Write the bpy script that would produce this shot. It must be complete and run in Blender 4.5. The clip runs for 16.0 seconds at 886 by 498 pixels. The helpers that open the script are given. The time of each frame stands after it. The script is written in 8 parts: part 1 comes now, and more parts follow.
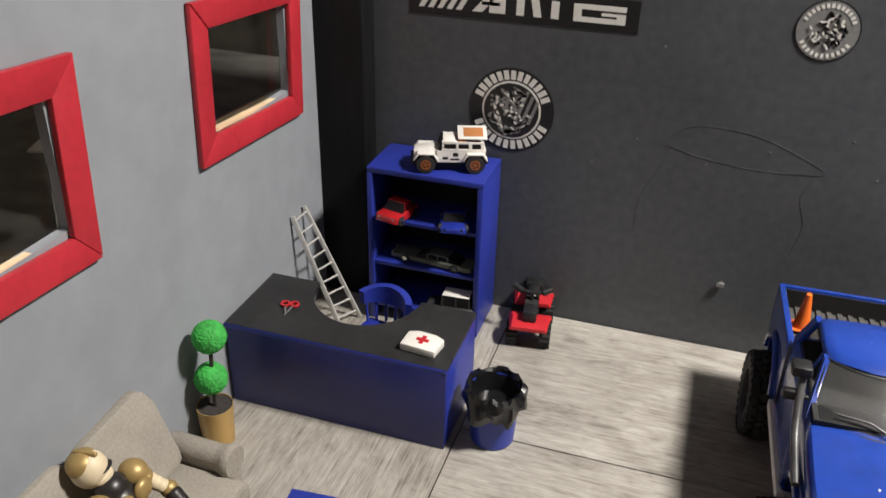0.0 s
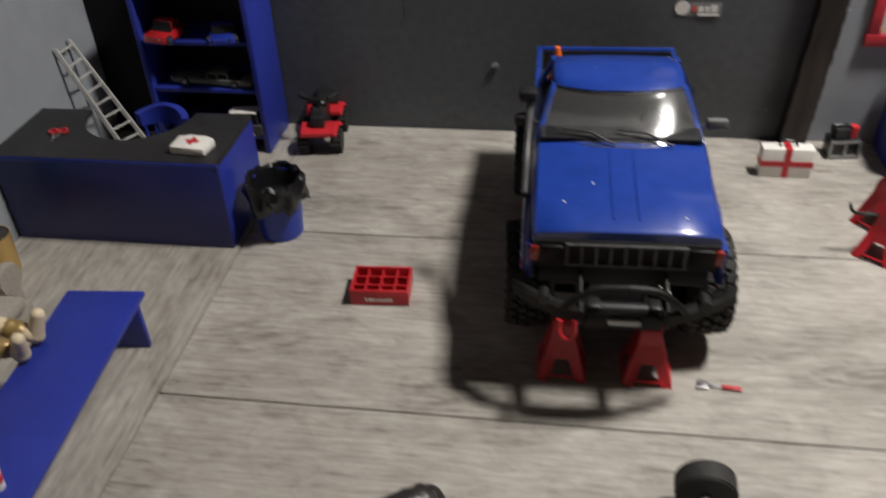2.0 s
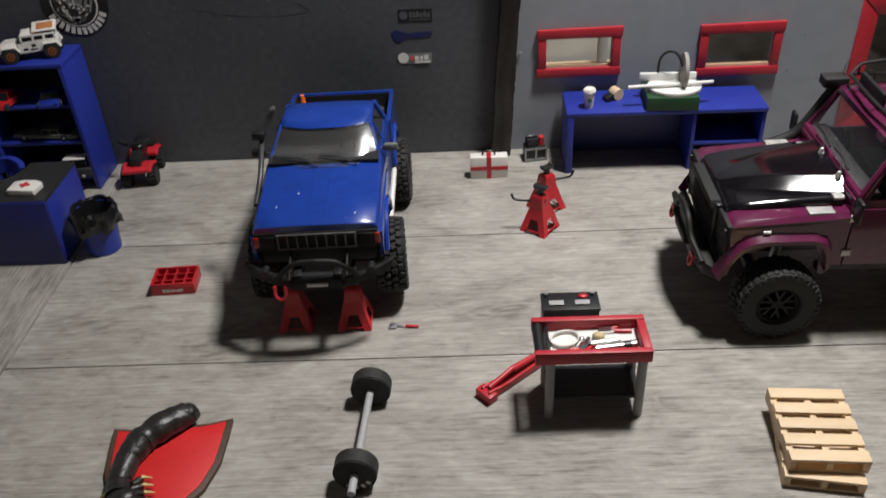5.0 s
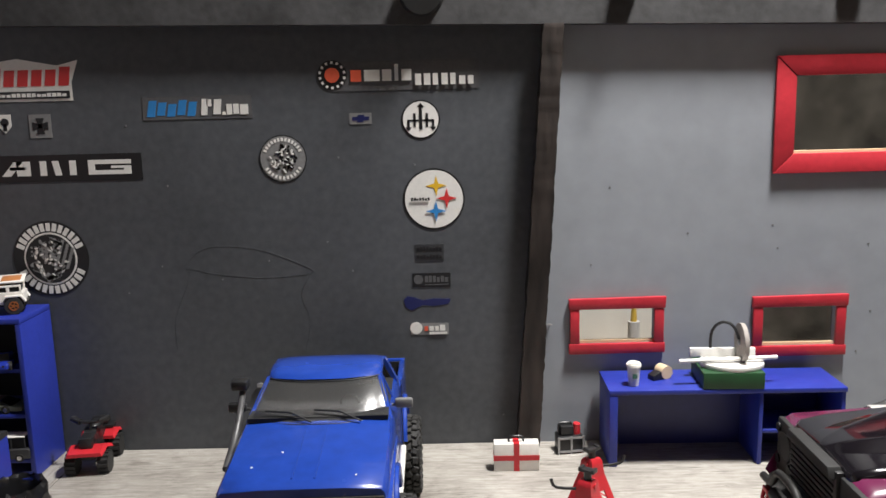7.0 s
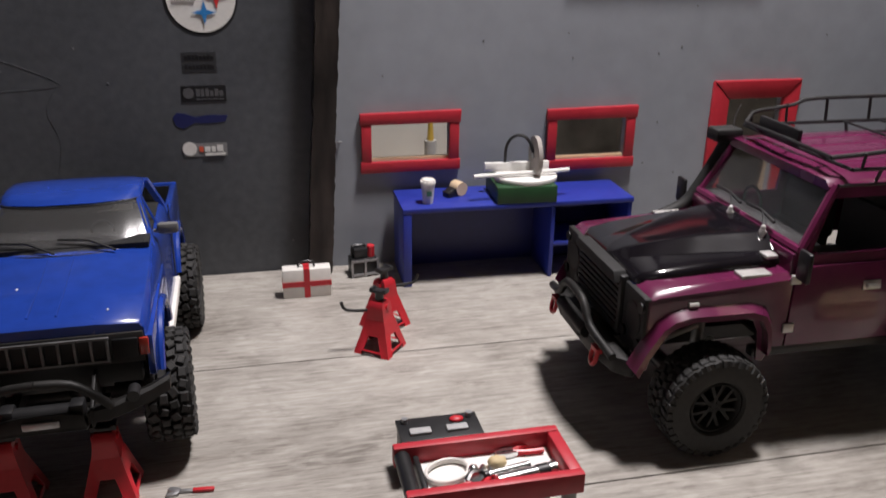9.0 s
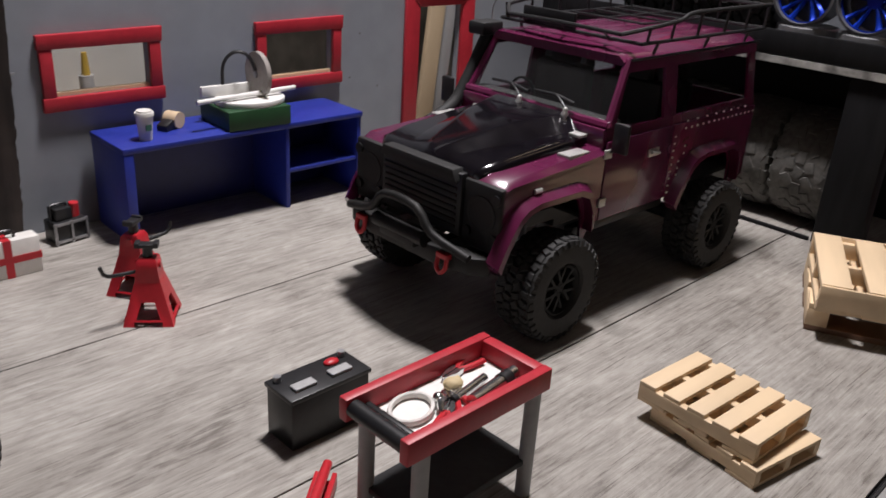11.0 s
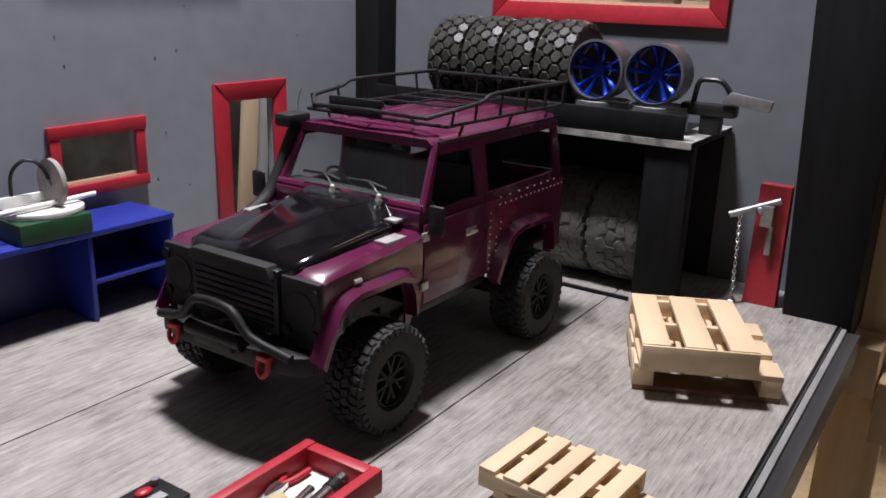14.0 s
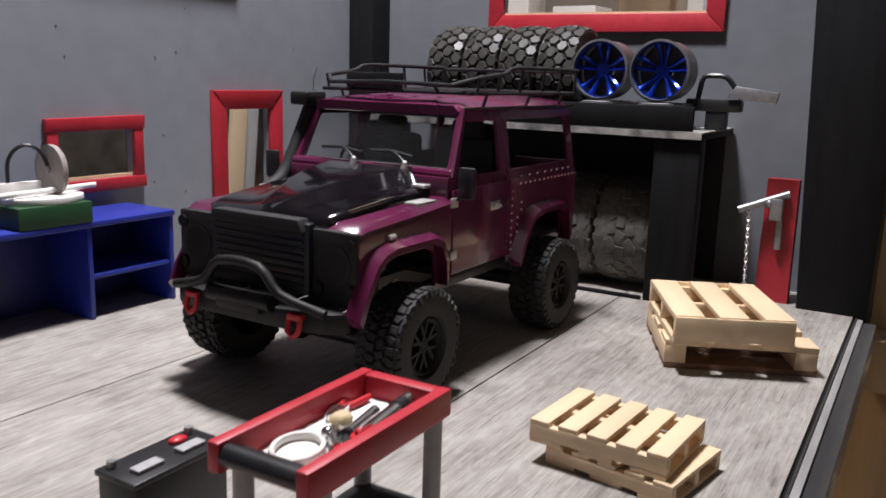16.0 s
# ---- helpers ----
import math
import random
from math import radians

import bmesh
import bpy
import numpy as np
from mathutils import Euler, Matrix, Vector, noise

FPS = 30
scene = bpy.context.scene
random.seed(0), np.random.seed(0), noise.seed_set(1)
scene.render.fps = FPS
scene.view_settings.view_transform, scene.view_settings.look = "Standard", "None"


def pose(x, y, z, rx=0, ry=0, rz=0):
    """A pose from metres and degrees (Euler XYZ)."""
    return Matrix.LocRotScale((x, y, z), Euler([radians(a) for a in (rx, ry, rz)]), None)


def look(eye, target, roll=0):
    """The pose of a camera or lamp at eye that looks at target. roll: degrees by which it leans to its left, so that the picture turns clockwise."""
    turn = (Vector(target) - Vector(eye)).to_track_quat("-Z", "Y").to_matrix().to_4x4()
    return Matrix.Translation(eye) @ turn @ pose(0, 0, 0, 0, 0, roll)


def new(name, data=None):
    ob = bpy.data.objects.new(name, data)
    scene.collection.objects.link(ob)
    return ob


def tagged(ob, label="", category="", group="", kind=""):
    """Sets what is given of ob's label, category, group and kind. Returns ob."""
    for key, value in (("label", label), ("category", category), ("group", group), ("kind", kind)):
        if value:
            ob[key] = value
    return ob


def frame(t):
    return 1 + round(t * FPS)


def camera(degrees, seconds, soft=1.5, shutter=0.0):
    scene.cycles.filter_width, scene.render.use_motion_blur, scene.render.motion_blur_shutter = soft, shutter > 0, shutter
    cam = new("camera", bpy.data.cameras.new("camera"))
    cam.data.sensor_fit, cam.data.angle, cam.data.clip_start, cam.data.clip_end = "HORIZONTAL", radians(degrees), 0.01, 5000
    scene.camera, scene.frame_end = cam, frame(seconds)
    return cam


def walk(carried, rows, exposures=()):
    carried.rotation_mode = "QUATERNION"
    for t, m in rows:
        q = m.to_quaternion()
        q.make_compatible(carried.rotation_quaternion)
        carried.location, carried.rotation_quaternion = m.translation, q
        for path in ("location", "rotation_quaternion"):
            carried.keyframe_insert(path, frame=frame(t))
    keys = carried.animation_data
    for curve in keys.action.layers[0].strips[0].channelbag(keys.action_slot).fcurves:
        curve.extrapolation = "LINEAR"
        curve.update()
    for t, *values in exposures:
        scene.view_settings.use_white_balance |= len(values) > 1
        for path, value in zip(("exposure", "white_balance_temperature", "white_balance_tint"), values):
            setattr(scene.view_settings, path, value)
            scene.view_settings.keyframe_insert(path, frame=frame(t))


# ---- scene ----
cam = camera(56.3, 16.0, shutter=0.4)
PATH = [
    (0, (-0.548, -1.146, 0.758), (-1.07, 0.521, -0.216), 1.4),
    (0.5, (-0.559, -1.142, 0.745), (-1.025, 0.513, -0.277), -0.3),
    (1, (-0.548, -1.138, 0.737), (-0.984, 0.511, -0.308), -2.2),
    (1.5, (-0.463, -1.155, 0.689), (-0.834, 0.477, -0.405), -3.4),
    (2, (-0.363, -1.212, 0.639), (-0.627, 0.388, -0.531), -2.5),
    (2.5, (-0.241, -1.298, 0.727), (-0.46, 0.213, -0.566), -5.1),
    (3, (-0.193, -1.454, 0.838), (-0.354, 0.061, -0.457), -4.2),
    (3.2, (-0.18, -1.497, 0.847), (-0.322, 0.021, -0.448), -3.6),
    (5.3, (-0.069, -1.53, 0.806), (-0.114, 0.17, -0.246), -3.2),
    (5.5, (-0.098, -1.497, 0.756), (-0.097, 0.259, -0.201), -2.1),
    (6, (-0.144, -1.391, 0.619), (-0.16, 0.477, -0.095), -0.8),
    (6.5, (-0.16, -1.355, 0.588), (-0.176, 0.612, 0.229), -1.4),
    (7, (-0.13, -1.363, 0.582), (-0.155, 0.606, 0.237), -1.5),
    (7.5, (-0.088, -1.369, 0.568), (-0.114, 0.595, 0.191), -1.5),
    (8, (-0.037, -1.345, 0.555), (0.022, 0.605, 0.113), -1.2),
    (8.5, (-0.043, -1.352, 0.547), (0.221, 0.543, -0.036), -0.1),
    (9, (-0.092, -1.276, 0.529), (0.322, 0.539, -0.201), 0.7),
    (9.5, (-0.105, -1.262, 0.554), (0.409, 0.467, -0.31), 0.2),
    (10, (-0.242, -1.158, 0.455), (0.639, 0.411, -0.417), 2.0),
    (10.2, (-0.287, -1.103, 0.45), (0.769, 0.329, -0.463), 3.0),
    (12.3, (-0.305, -1.064, 0.432), (1.109, 0.205, -0.191), 1.6),
    (12.5, (-0.299, -1.07, 0.432), (1.117, 0.2, -0.187), 1.3),
    (13, (-0.287, -1.077, 0.438), (1.209, 0.099, -0.179), 1.2),
    (13.5, (-0.273, -1.085, 0.441), (1.276, 0.018, -0.177), 1.5),
    (14, (-0.265, -1.075, 0.444), (1.331, -0.026, -0.15), 1.8),
    (14.5, (-0.26, -1.042, 0.428), (1.397, -0.035, -0.065), 1.4),
    (15, (-0.261, -1.035, 0.418), (1.422, -0.039, -0.003), 1.3),
    (15.5, (-0.267, -1.012, 0.366), (1.426, -0.03, -0.049), 1.3),
    (16, (-0.304, -1.014, 0.318), (1.384, -0.021, -0.087), 1.7),
]
EXPOSURE = [(0, 0.6), (0.5, 0.35), (1, 0.25), (1.5, 0.2), (2, -0.2), (3, -0.4), (5.5, -0.3), (6.5, 0.6), (7, 0.5), (7.5, 0.4), (8.5, -0.1), (9, -0.2), (9.5, -0.45), (10.5, -0.4), (12.5, -0.2), (14, -0.1), (15, 0.18), (15.5, 0.16), (16, 0.06)]
KELVIN = [(0, 6850), (1.5, 6780), (5, 6380), (8, 6600), (10, 6450), (13, 6250), (14.5, 6000), (15.5, 5950), (16, 6200)]


def kelvin(t):
    for (a, ka), (c, kc) in zip(KELVIN, KELVIN[1:]):
        if t <= c:
            return ka + (kc - ka) * (t - a) / (c - a)


walk(cam, [(t, look(e, a, r)) for t, e, a, r in PATH], [(t, s + 0.1, kelvin(t), 6 if t < 8 else 13) for t, s in EXPOSURE])

# ---- light ----
world = bpy.data.worlds.new("world")
scene.world = world
world.use_nodes = True
bg = world.node_tree.nodes["Background"]
bg.inputs["Color"].default_value = (0.75, 0.8, 0.9, 1)
bg.inputs["Strength"].default_value = 0.008


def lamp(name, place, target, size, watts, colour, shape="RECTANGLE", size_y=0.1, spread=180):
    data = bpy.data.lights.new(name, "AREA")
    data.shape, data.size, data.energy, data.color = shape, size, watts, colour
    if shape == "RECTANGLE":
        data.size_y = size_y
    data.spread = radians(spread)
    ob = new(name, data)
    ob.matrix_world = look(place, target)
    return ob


lamp("work_light", (0.50, -0.345, 1.95), (0.2, -0.4, 0), 0.26, 50, (1.0, 0.955, 0.948), size_y=0.22, spread=160)
# Soft front fill added in place of the room's ambient light.
lamp("room_light", (-0.5, -2.4, 2.0), (0, -0.3, 0.2), 0.8, 0.9, (1.0, 0.95, 0.92), size_y=0.8)
# Unseen lamp added to brighten what shows through the windows.
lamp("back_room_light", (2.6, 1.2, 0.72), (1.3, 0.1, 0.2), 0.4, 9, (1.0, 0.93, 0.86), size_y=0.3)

# Helper lamp added to lift the floor and lumber on the right.
lamp("side_room_light", (1.9, -1.2, 0.95), (1.8, -1.2, 0), 0.4, 18, (1.0, 0.93, 0.84), size_y=0.4, spread=100)

# ---- materials ----
MATS = {}


def mat(name, colour, rough=0.5, metal=0.0, spread=0.15, grain=60.0, bump=0.1, stain=8.0, coat=0.0, stretch=(1, 1, 1), dark=None, spec=0.5, vary=0.0):
    """A painted, plastic or metal surface with fine grain, larger stains and a little relief."""
    if name in MATS:
        return MATS[name]
    m = bpy.data.materials.new(name)
    m.use_nodes = True
    nt = m.node_tree
    b = nt.nodes["Principled BSDF"]
    tc = nt.nodes.new("ShaderNodeTexCoord")
    mp = nt.nodes.new("ShaderNodeMapping")
    mp.inputs["Scale"].default_value = stretch
    nt.links.new(tc.outputs["Object"], mp.inputs["Vector"])
    fine = nt.nodes.new("ShaderNodeTexNoise")
    fine.inputs["Scale"].default_value = grain
    fine.inputs["Detail"].default_value = 6
    big = nt.nodes.new("ShaderNodeTexNoise")
    big.inputs["Scale"].default_value = stain
    big.inputs["Detail"].default_value = 4
    for n in (fine, big):
        nt.links.new(mp.outputs["Vector"], n.inputs["Vector"])
    mix = nt.nodes.new("ShaderNodeMix")
    mix.data_type = "FLOAT"
    mix.inputs["Factor"].default_value = 0.5
    nt.links.new(fine.outputs["Fac"], mix.inputs["A"])
    nt.links.new(big.outputs["Fac"], mix.inputs["B"])
    val = mix.outputs["Result"]
    if vary:
        info = nt.nodes.new("ShaderNodeObjectInfo")
        sub = nt.nodes.new("ShaderNodeMath")
        sub.operation = "MULTIPLY_ADD"
        nt.links.new(info.outputs["Random"], sub.inputs[0])
        sub.inputs[1].default_value = vary
        nt.links.new(val, sub.inputs[2])
        val = sub.outputs[0]
    ramp = nt.nodes.new("ShaderNodeValToRGB")
    lo = dark or tuple(c * (1 - spread) for c in colour)
    hi = tuple(min(1, c * (1 + spread)) for c in colour)
    ramp.color_ramp.elements[0].position, ramp.color_ramp.elements[0].color = 0.35, (*lo, 1)
    ramp.color_ramp.elements[1].position, ramp.color_ramp.elements[1].color = 0.65, (*hi, 1)
    nt.links.new(val, ramp.inputs["Fac"])
    nt.links.new(ramp.outputs["Color"], b.inputs["Base Color"])
    rr = nt.nodes.new("ShaderNodeMapRange")
    rr.inputs["To Min"].default_value, rr.inputs["To Max"].default_value = max(0.02, rough - 0.1), min(1, rough + 0.1)
    nt.links.new(big.outputs["Fac"], rr.inputs["Value"])
    nt.links.new(rr.outputs["Result"], b.inputs["Roughness"])
    b.inputs["Metallic"].default_value = metal
    b.inputs["Coat Weight"].default_value = coat
    b.inputs["Coat Roughness"].default_value = 0.08
    b.inputs["Specular IOR Level"].default_value = spec
    if bump:
        bp = nt.nodes.new("ShaderNodeBump")
        bp.inputs["Strength"].default_value = bump
        bp.inputs["Distance"].default_value = 0.001
        nt.links.new(fine.outputs["Fac"], bp.inputs["Height"])
        nt.links.new(bp.outputs["Normal"], b.inputs["Normal"])
    MATS[name] = m
    return m


def wood_floor():
    """Weathered grey wood-look vinyl, grain along the plank's own x."""
    m = bpy.data.materials.new("grey_wood_vinyl")
    m.use_nodes = True
    nt = m.node_tree
    b = nt.nodes["Principled BSDF"]
    tc = nt.nodes.new("ShaderNodeTexCoord")
    info = nt.nodes.new("ShaderNodeObjectInfo")
    off = nt.nodes.new("ShaderNodeVectorMath")
    off.operation = "MULTIPLY_ADD"
    off.inputs[1].default_value = (1, 1, 1)
    comb = nt.nodes.new("ShaderNodeCombineXYZ")
    mul = nt.nodes.new("ShaderNodeMath")
    mul.operation = "MULTIPLY"
    mul.inputs[1].default_value = 7.3
    nt.links.new(info.outputs["Random"], mul.inputs[0])
    for k in "XYZ":
        nt.links.new(mul.outputs[0], comb.inputs[k])
    nt.links.new(tc.outputs["Object"], off.inputs[0])
    nt.links.new(comb.outputs[0], off.inputs[2])

    def noise_at(scale, sx, sy, detail=6, rough=0.6, dist=0.0):
        mp = nt.nodes.new("ShaderNodeMapping")
        mp.inputs["Scale"].default_value = (sx, sy, 1)
        n = nt.nodes.new("ShaderNodeTexNoise")
        n.inputs["Scale"].default_value = scale
        n.inputs["Detail"].default_value = detail
        n.inputs["Roughness"].default_value = rough
        n.inputs["Distortion"].default_value = dist
        nt.links.new(off.outputs[0], mp.inputs["Vector"])
        nt.links.new(mp.outputs["Vector"], n.inputs["Vector"])
        return n.outputs["Fac"]

    def math(op, a, c):
        n = nt.nodes.new("ShaderNodeMath")
        n.operation = op
        for i, v in enumerate((a, c)):
            if isinstance(v, (int, float)):
                n.inputs[i].default_value = v
            else:
                nt.links.new(v, n.inputs[i])
        return n.outputs[0]

    def stretch_of(a):
        n = nt.nodes.new("ShaderNodeMapRange")
        n.inputs["From Min"].default_value, n.inputs["From Max"].default_value = 0.33, 0.67
        nt.links.new(a, n.inputs["Value"])
        return n.outputs["Result"]

    fibre = noise_at(1, 20, 520, 3, 0.55, 0.25)
    streak = noise_at(1, 26, 150, 6, 0.70, 0.8)
    grain = noise_at(13, 1.7, 8, 10, 0.72, 1.6)
    blot = noise_at(4.5, 1.0, 1.5, 6, 0.62, 1.2)
    patch = noise_at(17, 1.0, 2.2, 6, 0.68, 1.5)
    split = noise_at(1, 16, 430, 3, 0.55, 0.5)
    bend = noise_at(7, 0.7, 1.6, 3, 0.5)
    # long arched growth rings
    mp = nt.nodes.new("ShaderNodeMapping")
    mp.inputs["Scale"].default_value = (0.16, 1, 1)
    nt.links.new(off.outputs[0], mp.inputs["Vector"])
    wave = nt.nodes.new("ShaderNodeTexWave")
    wave.wave_type, wave.bands_direction = "BANDS", "Y"
    wave.inputs["Scale"].default_value = 24
    wave.inputs["Distortion"].default_value = 14
    wave.inputs["Detail"].default_value = 4
    wave.inputs["Detail Scale"].default_value = 1.1
    wave.inputs["Detail Roughness"].default_value = 0.6
    nt.links.new(mp.outputs["Vector"], wave.inputs["Vector"])
    # a few knots with rings round them
    kp = nt.nodes.new("ShaderNodeMapping")
    kp.inputs["Scale"].default_value = (2.6, 7.0, 0.0)
    nt.links.new(off.outputs[0], kp.inputs["Vector"])
    warp = nt.nodes.new("ShaderNodeVectorMath")
    warp.operation = "ADD"
    nt.links.new(kp.outputs["Vector"], warp.inputs[0])
    nt.links.new(math("MULTIPLY", bend, 0.5), warp.inputs[1])
    cell = nt.nodes.new("ShaderNodeTexVoronoi")
    cell.inputs["Scale"].default_value = 1.0
    nt.links.new(warp.outputs[0], cell.inputs["Vector"])
    near = nt.nodes.new("ShaderNodeMapRange")
    near.inputs["From Min"].default_value, near.inputs["From Max"].default_value = 0.26, 0.04
    nt.links.new(cell.outputs["Distance"], near.inputs["Value"])
    rings = math("MULTIPLY", math("SINE", math("MULTIPLY", cell.outputs["Distance"], 95.0), 0.0), near.outputs["Result"])
    crack = nt.nodes.new("ShaderNodeMapRange")
    crack.inputs["From Min"].default_value, crack.inputs["From Max"].default_value = 0.585, 0.70
    nt.links.new(split, crack.inputs["Value"])
    v = math("ADD", math("MULTIPLY", stretch_of(fibre), 0.085), math("ADD", math("MULTIPLY", stretch_of(streak), 0.025), 0.065))
    v = math("ADD", v, math("ADD", math("MULTIPLY", grain, 0.19), 0.045))
    v = math("ADD", v, math("ADD", math("MULTIPLY", stretch_of(blot), 0.13), math("MULTIPLY", stretch_of(patch), 0.10)))
    v = math("ADD", v, math("ADD", math("MULTIPLY", wave.outputs["Fac"], 0.04), 0.015))
    v = math("SUBTRACT", v, math("ADD", math("MULTIPLY", crack.outputs["Result"], 0.11), math("MULTIPLY", near.outputs["Result"], 0.05)))
    v = math("ADD", v, math("MULTIPLY", rings, 0.035))
    ramp = nt.nodes.new("ShaderNodeValToRGB")
    e = ramp.color_ramp.elements
    e[0].position, e[0].color = 0.27, (0.155, 0.139, 0.122, 1)
    e[1].position, e[1].color = 0.59, (0.50, 0.474, 0.435, 1)
    for p_, c_ in ((0.355, (0.265, 0.245, 0.219, 1)), (0.415, (0.322, 0.301, 0.271, 1)), (0.48, (0.385, 0.364, 0.330, 1))):
        k = e.new(p_)
        k.color = c_
    nt.links.new(v, ramp.inputs["Fac"])
    nt.links.new(ramp.outputs["Color"], b.inputs["Base Color"])
    b.inputs["Roughness"].default_value = 0.55
    b.inputs["Specular IOR Level"].default_value = 0.35
    bp = nt.nodes.new("ShaderNodeBump")
    bp.inputs["Strength"].default_value = 0.12
    bp.inputs["Distance"].default_value = 0.0015
    nt.links.new(v, bp.inputs["Height"])
    nt.links.new(bp.outputs["Normal"], b.inputs["Normal"])
    return m


def clear_sheet(name, tint=(0.9, 0.9, 0.9), rough=0.03, clear=1.0, coat=0.0):
    m = bpy.data.materials.new(name)
    m.use_nodes = True
    nt = m.node_tree
    b = nt.nodes["Principled BSDF"]
    b.inputs["Base Color"].default_value = (*tint, 1)
    b.inputs["Transmission Weight"].default_value = clear
    b.inputs["Coat Weight"].default_value = coat
    b.inputs["Coat Roughness"].default_value = 0.16
    b.inputs["Roughness"].default_value = rough
    b.inputs["IOR"].default_value = 1.3
    return m


GREY_WALL = mat("grey_wall_paint", (0.262, 0.279, 0.307), 0.58, spread=0.09, grain=25, stain=3.5, bump=0.04, spec=0.28)
# Grey wall paint with the right wall's dimmer light put into its colour.
SHADED_WALL = mat("shaded_grey_wall_paint", (0.178, 0.188, 0.208), 0.58, spread=0.1, grain=25, stain=3.5, bump=0.04, spec=0.25)
DARK_WALL = mat("charcoal_wall_paint", (0.068, 0.073, 0.082), 0.48, spread=0.22, grain=70, stain=4, bump=0.15)
BLACK_WOOD = mat("black_painted_wood", (0.008, 0.008, 0.009), 0.6, spread=0.4, grain=90, stretch=(1, 1, 0.15), bump=0.4, spec=0.2)
BROWN_POST = mat("rough_dark_brown_wood", (0.022, 0.017, 0.015), 0.45, spread=0.9, grain=60, stain=22, stretch=(1, 1, 0.2), bump=1.0)
HEADER = mat("worn_dark_grey_paint", (0.042, 0.042, 0.044), 0.6, spread=0.4, grain=70, stain=12, bump=0.5)
RED_TRIM = mat("red_painted_wood", (0.42, 0.022, 0.035), 0.45, spread=0.12, grain=100, stain=18, bump=0.3)
BLUE_WOOD = mat("blue_painted_wood", (0.018, 0.032, 0.27), 0.42, spread=0.12, grain=90, stain=15, bump=0.25)
NAVY = mat("navy_wood", (0.016, 0.02, 0.13), 0.38, spread=0.12, grain=90, stain=12, bump=0.25)
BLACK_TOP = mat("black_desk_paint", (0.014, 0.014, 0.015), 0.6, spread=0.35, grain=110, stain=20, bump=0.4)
PINE = mat("pine_wood", (0.66, 0.50, 0.32), 0.55, spread=0.16, grain=30, stain=9, stretch=(0.15, 1, 1), bump=0.3, vary=0.12)
BROWN_SLAT = mat("brown_slat_wood", (0.20, 0.105, 0.065), 0.55, spread=0.2, grain=30, stain=9, stretch=(0.15, 1, 1), bump=0.3)
LUMBER = mat("lumber", (0.66, 0.49, 0.30), 0.6, spread=0.25, grain=30, stain=6, stretch=(1, 1, 0.12), bump=0.4)
FLOOR = wood_floor()
GLASS = clear_sheet("clear_acrylic")

# ---- mesh helpers ----


def box(bm, x0, x1, y0, y1, z0, z1, bevel=0.0, m=None):
    mx = Matrix.Translation(((x0 + x1) / 2, (y0 + y1) / 2, (z0 + z1) / 2)) @ Matrix.Diagonal((abs(x1 - x0), abs(y1 - y0), abs(z1 - z0), 1))
    if m:
        mx = m @ mx
    r = bmesh.ops.create_cube(bm, size=1, matrix=mx)
    if bevel:
        es = list({e for v in r["verts"] for e in v.link_edges})
        bmesh.ops.bevel(bm, geom=es, offset=bevel, segments=2, affect="EDGES", profile=0.5)
    return r["verts"]


def rod(bm, p0, p1, r0, r1=None, seg=12, caps=True):
    p0, p1 = Vector(p0), Vector(p1)
    d = p1 - p0
    q = d.to_track_quat("Z", "Y").to_matrix().to_4x4()
    m = Matrix.Translation((p0 + p1) / 2) @ q
    return bmesh.ops.create_cone(bm, cap_ends=caps, segments=seg, radius1=r0, radius2=r0 if r1 is None else r1, depth=d.length, matrix=m)["verts"]


def ball(bm, c, r, sub=2, scale=(1, 1, 1), m=None):
    mx = Matrix.Translation(c) @ Matrix.Diagonal((*scale, 1))
    if m:
        mx = m @ mx
    return bmesh.ops.create_icosphere(bm, subdivisions=sub, radius=r, matrix=mx)["verts"]


def pipe(bm, pts, r, seg=8):
    """A bent tube through the points, mitred at the bends."""
    src = [Vector(p) for p in pts]
    pts = [src[0]]
    for a, b_, c in zip(src, src[1:], src[2:]):
        k = min(0.35, 2.2 * r / max(1e-6, min((b_ - a).length, (c - b_).length)))
        pts += [b_.lerp(a, k), b_ * 0.5 + b_.lerp(a, k) * 0.25 + b_.lerp(c, k) * 0.25, b_.lerp(c, k)]
    pts.append(src[-1])
    up = None
    rows = []
    for i, p in enumerate(pts):
        d = (pts[min(i + 1, len(pts) - 1)] - pts[max(i - 1, 0)]).normalized()
        if up is None:
            up = d.orthogonal().normalized()
        up = (up - d * up.dot(d)).normalized()
        side = d.cross(up)
        rows.append([tuple(p + (up * math.cos(2 * math.pi * j / seg) + side * math.sin(2 * math.pi * j / seg)) * r) for j in range(seg)])
    loft(bm, rows)


def loft(bm, rings, close_ends=True):
    """Skins a run of closed rings, each with the same count of points."""
    vs = [[bm.verts.new(p) for p in ring] for ring in rings]
    n = len(vs[0])
    for a, c in zip(vs, vs[1:]):
        for i in range(n):
            bm.faces.new((a[i], a[(i + 1) % n], c[(i + 1) % n], c[i]))
    if close_ends:
        bm.faces.new(list(reversed(vs[0])))
        bm.faces.new(vs[-1])
    return vs


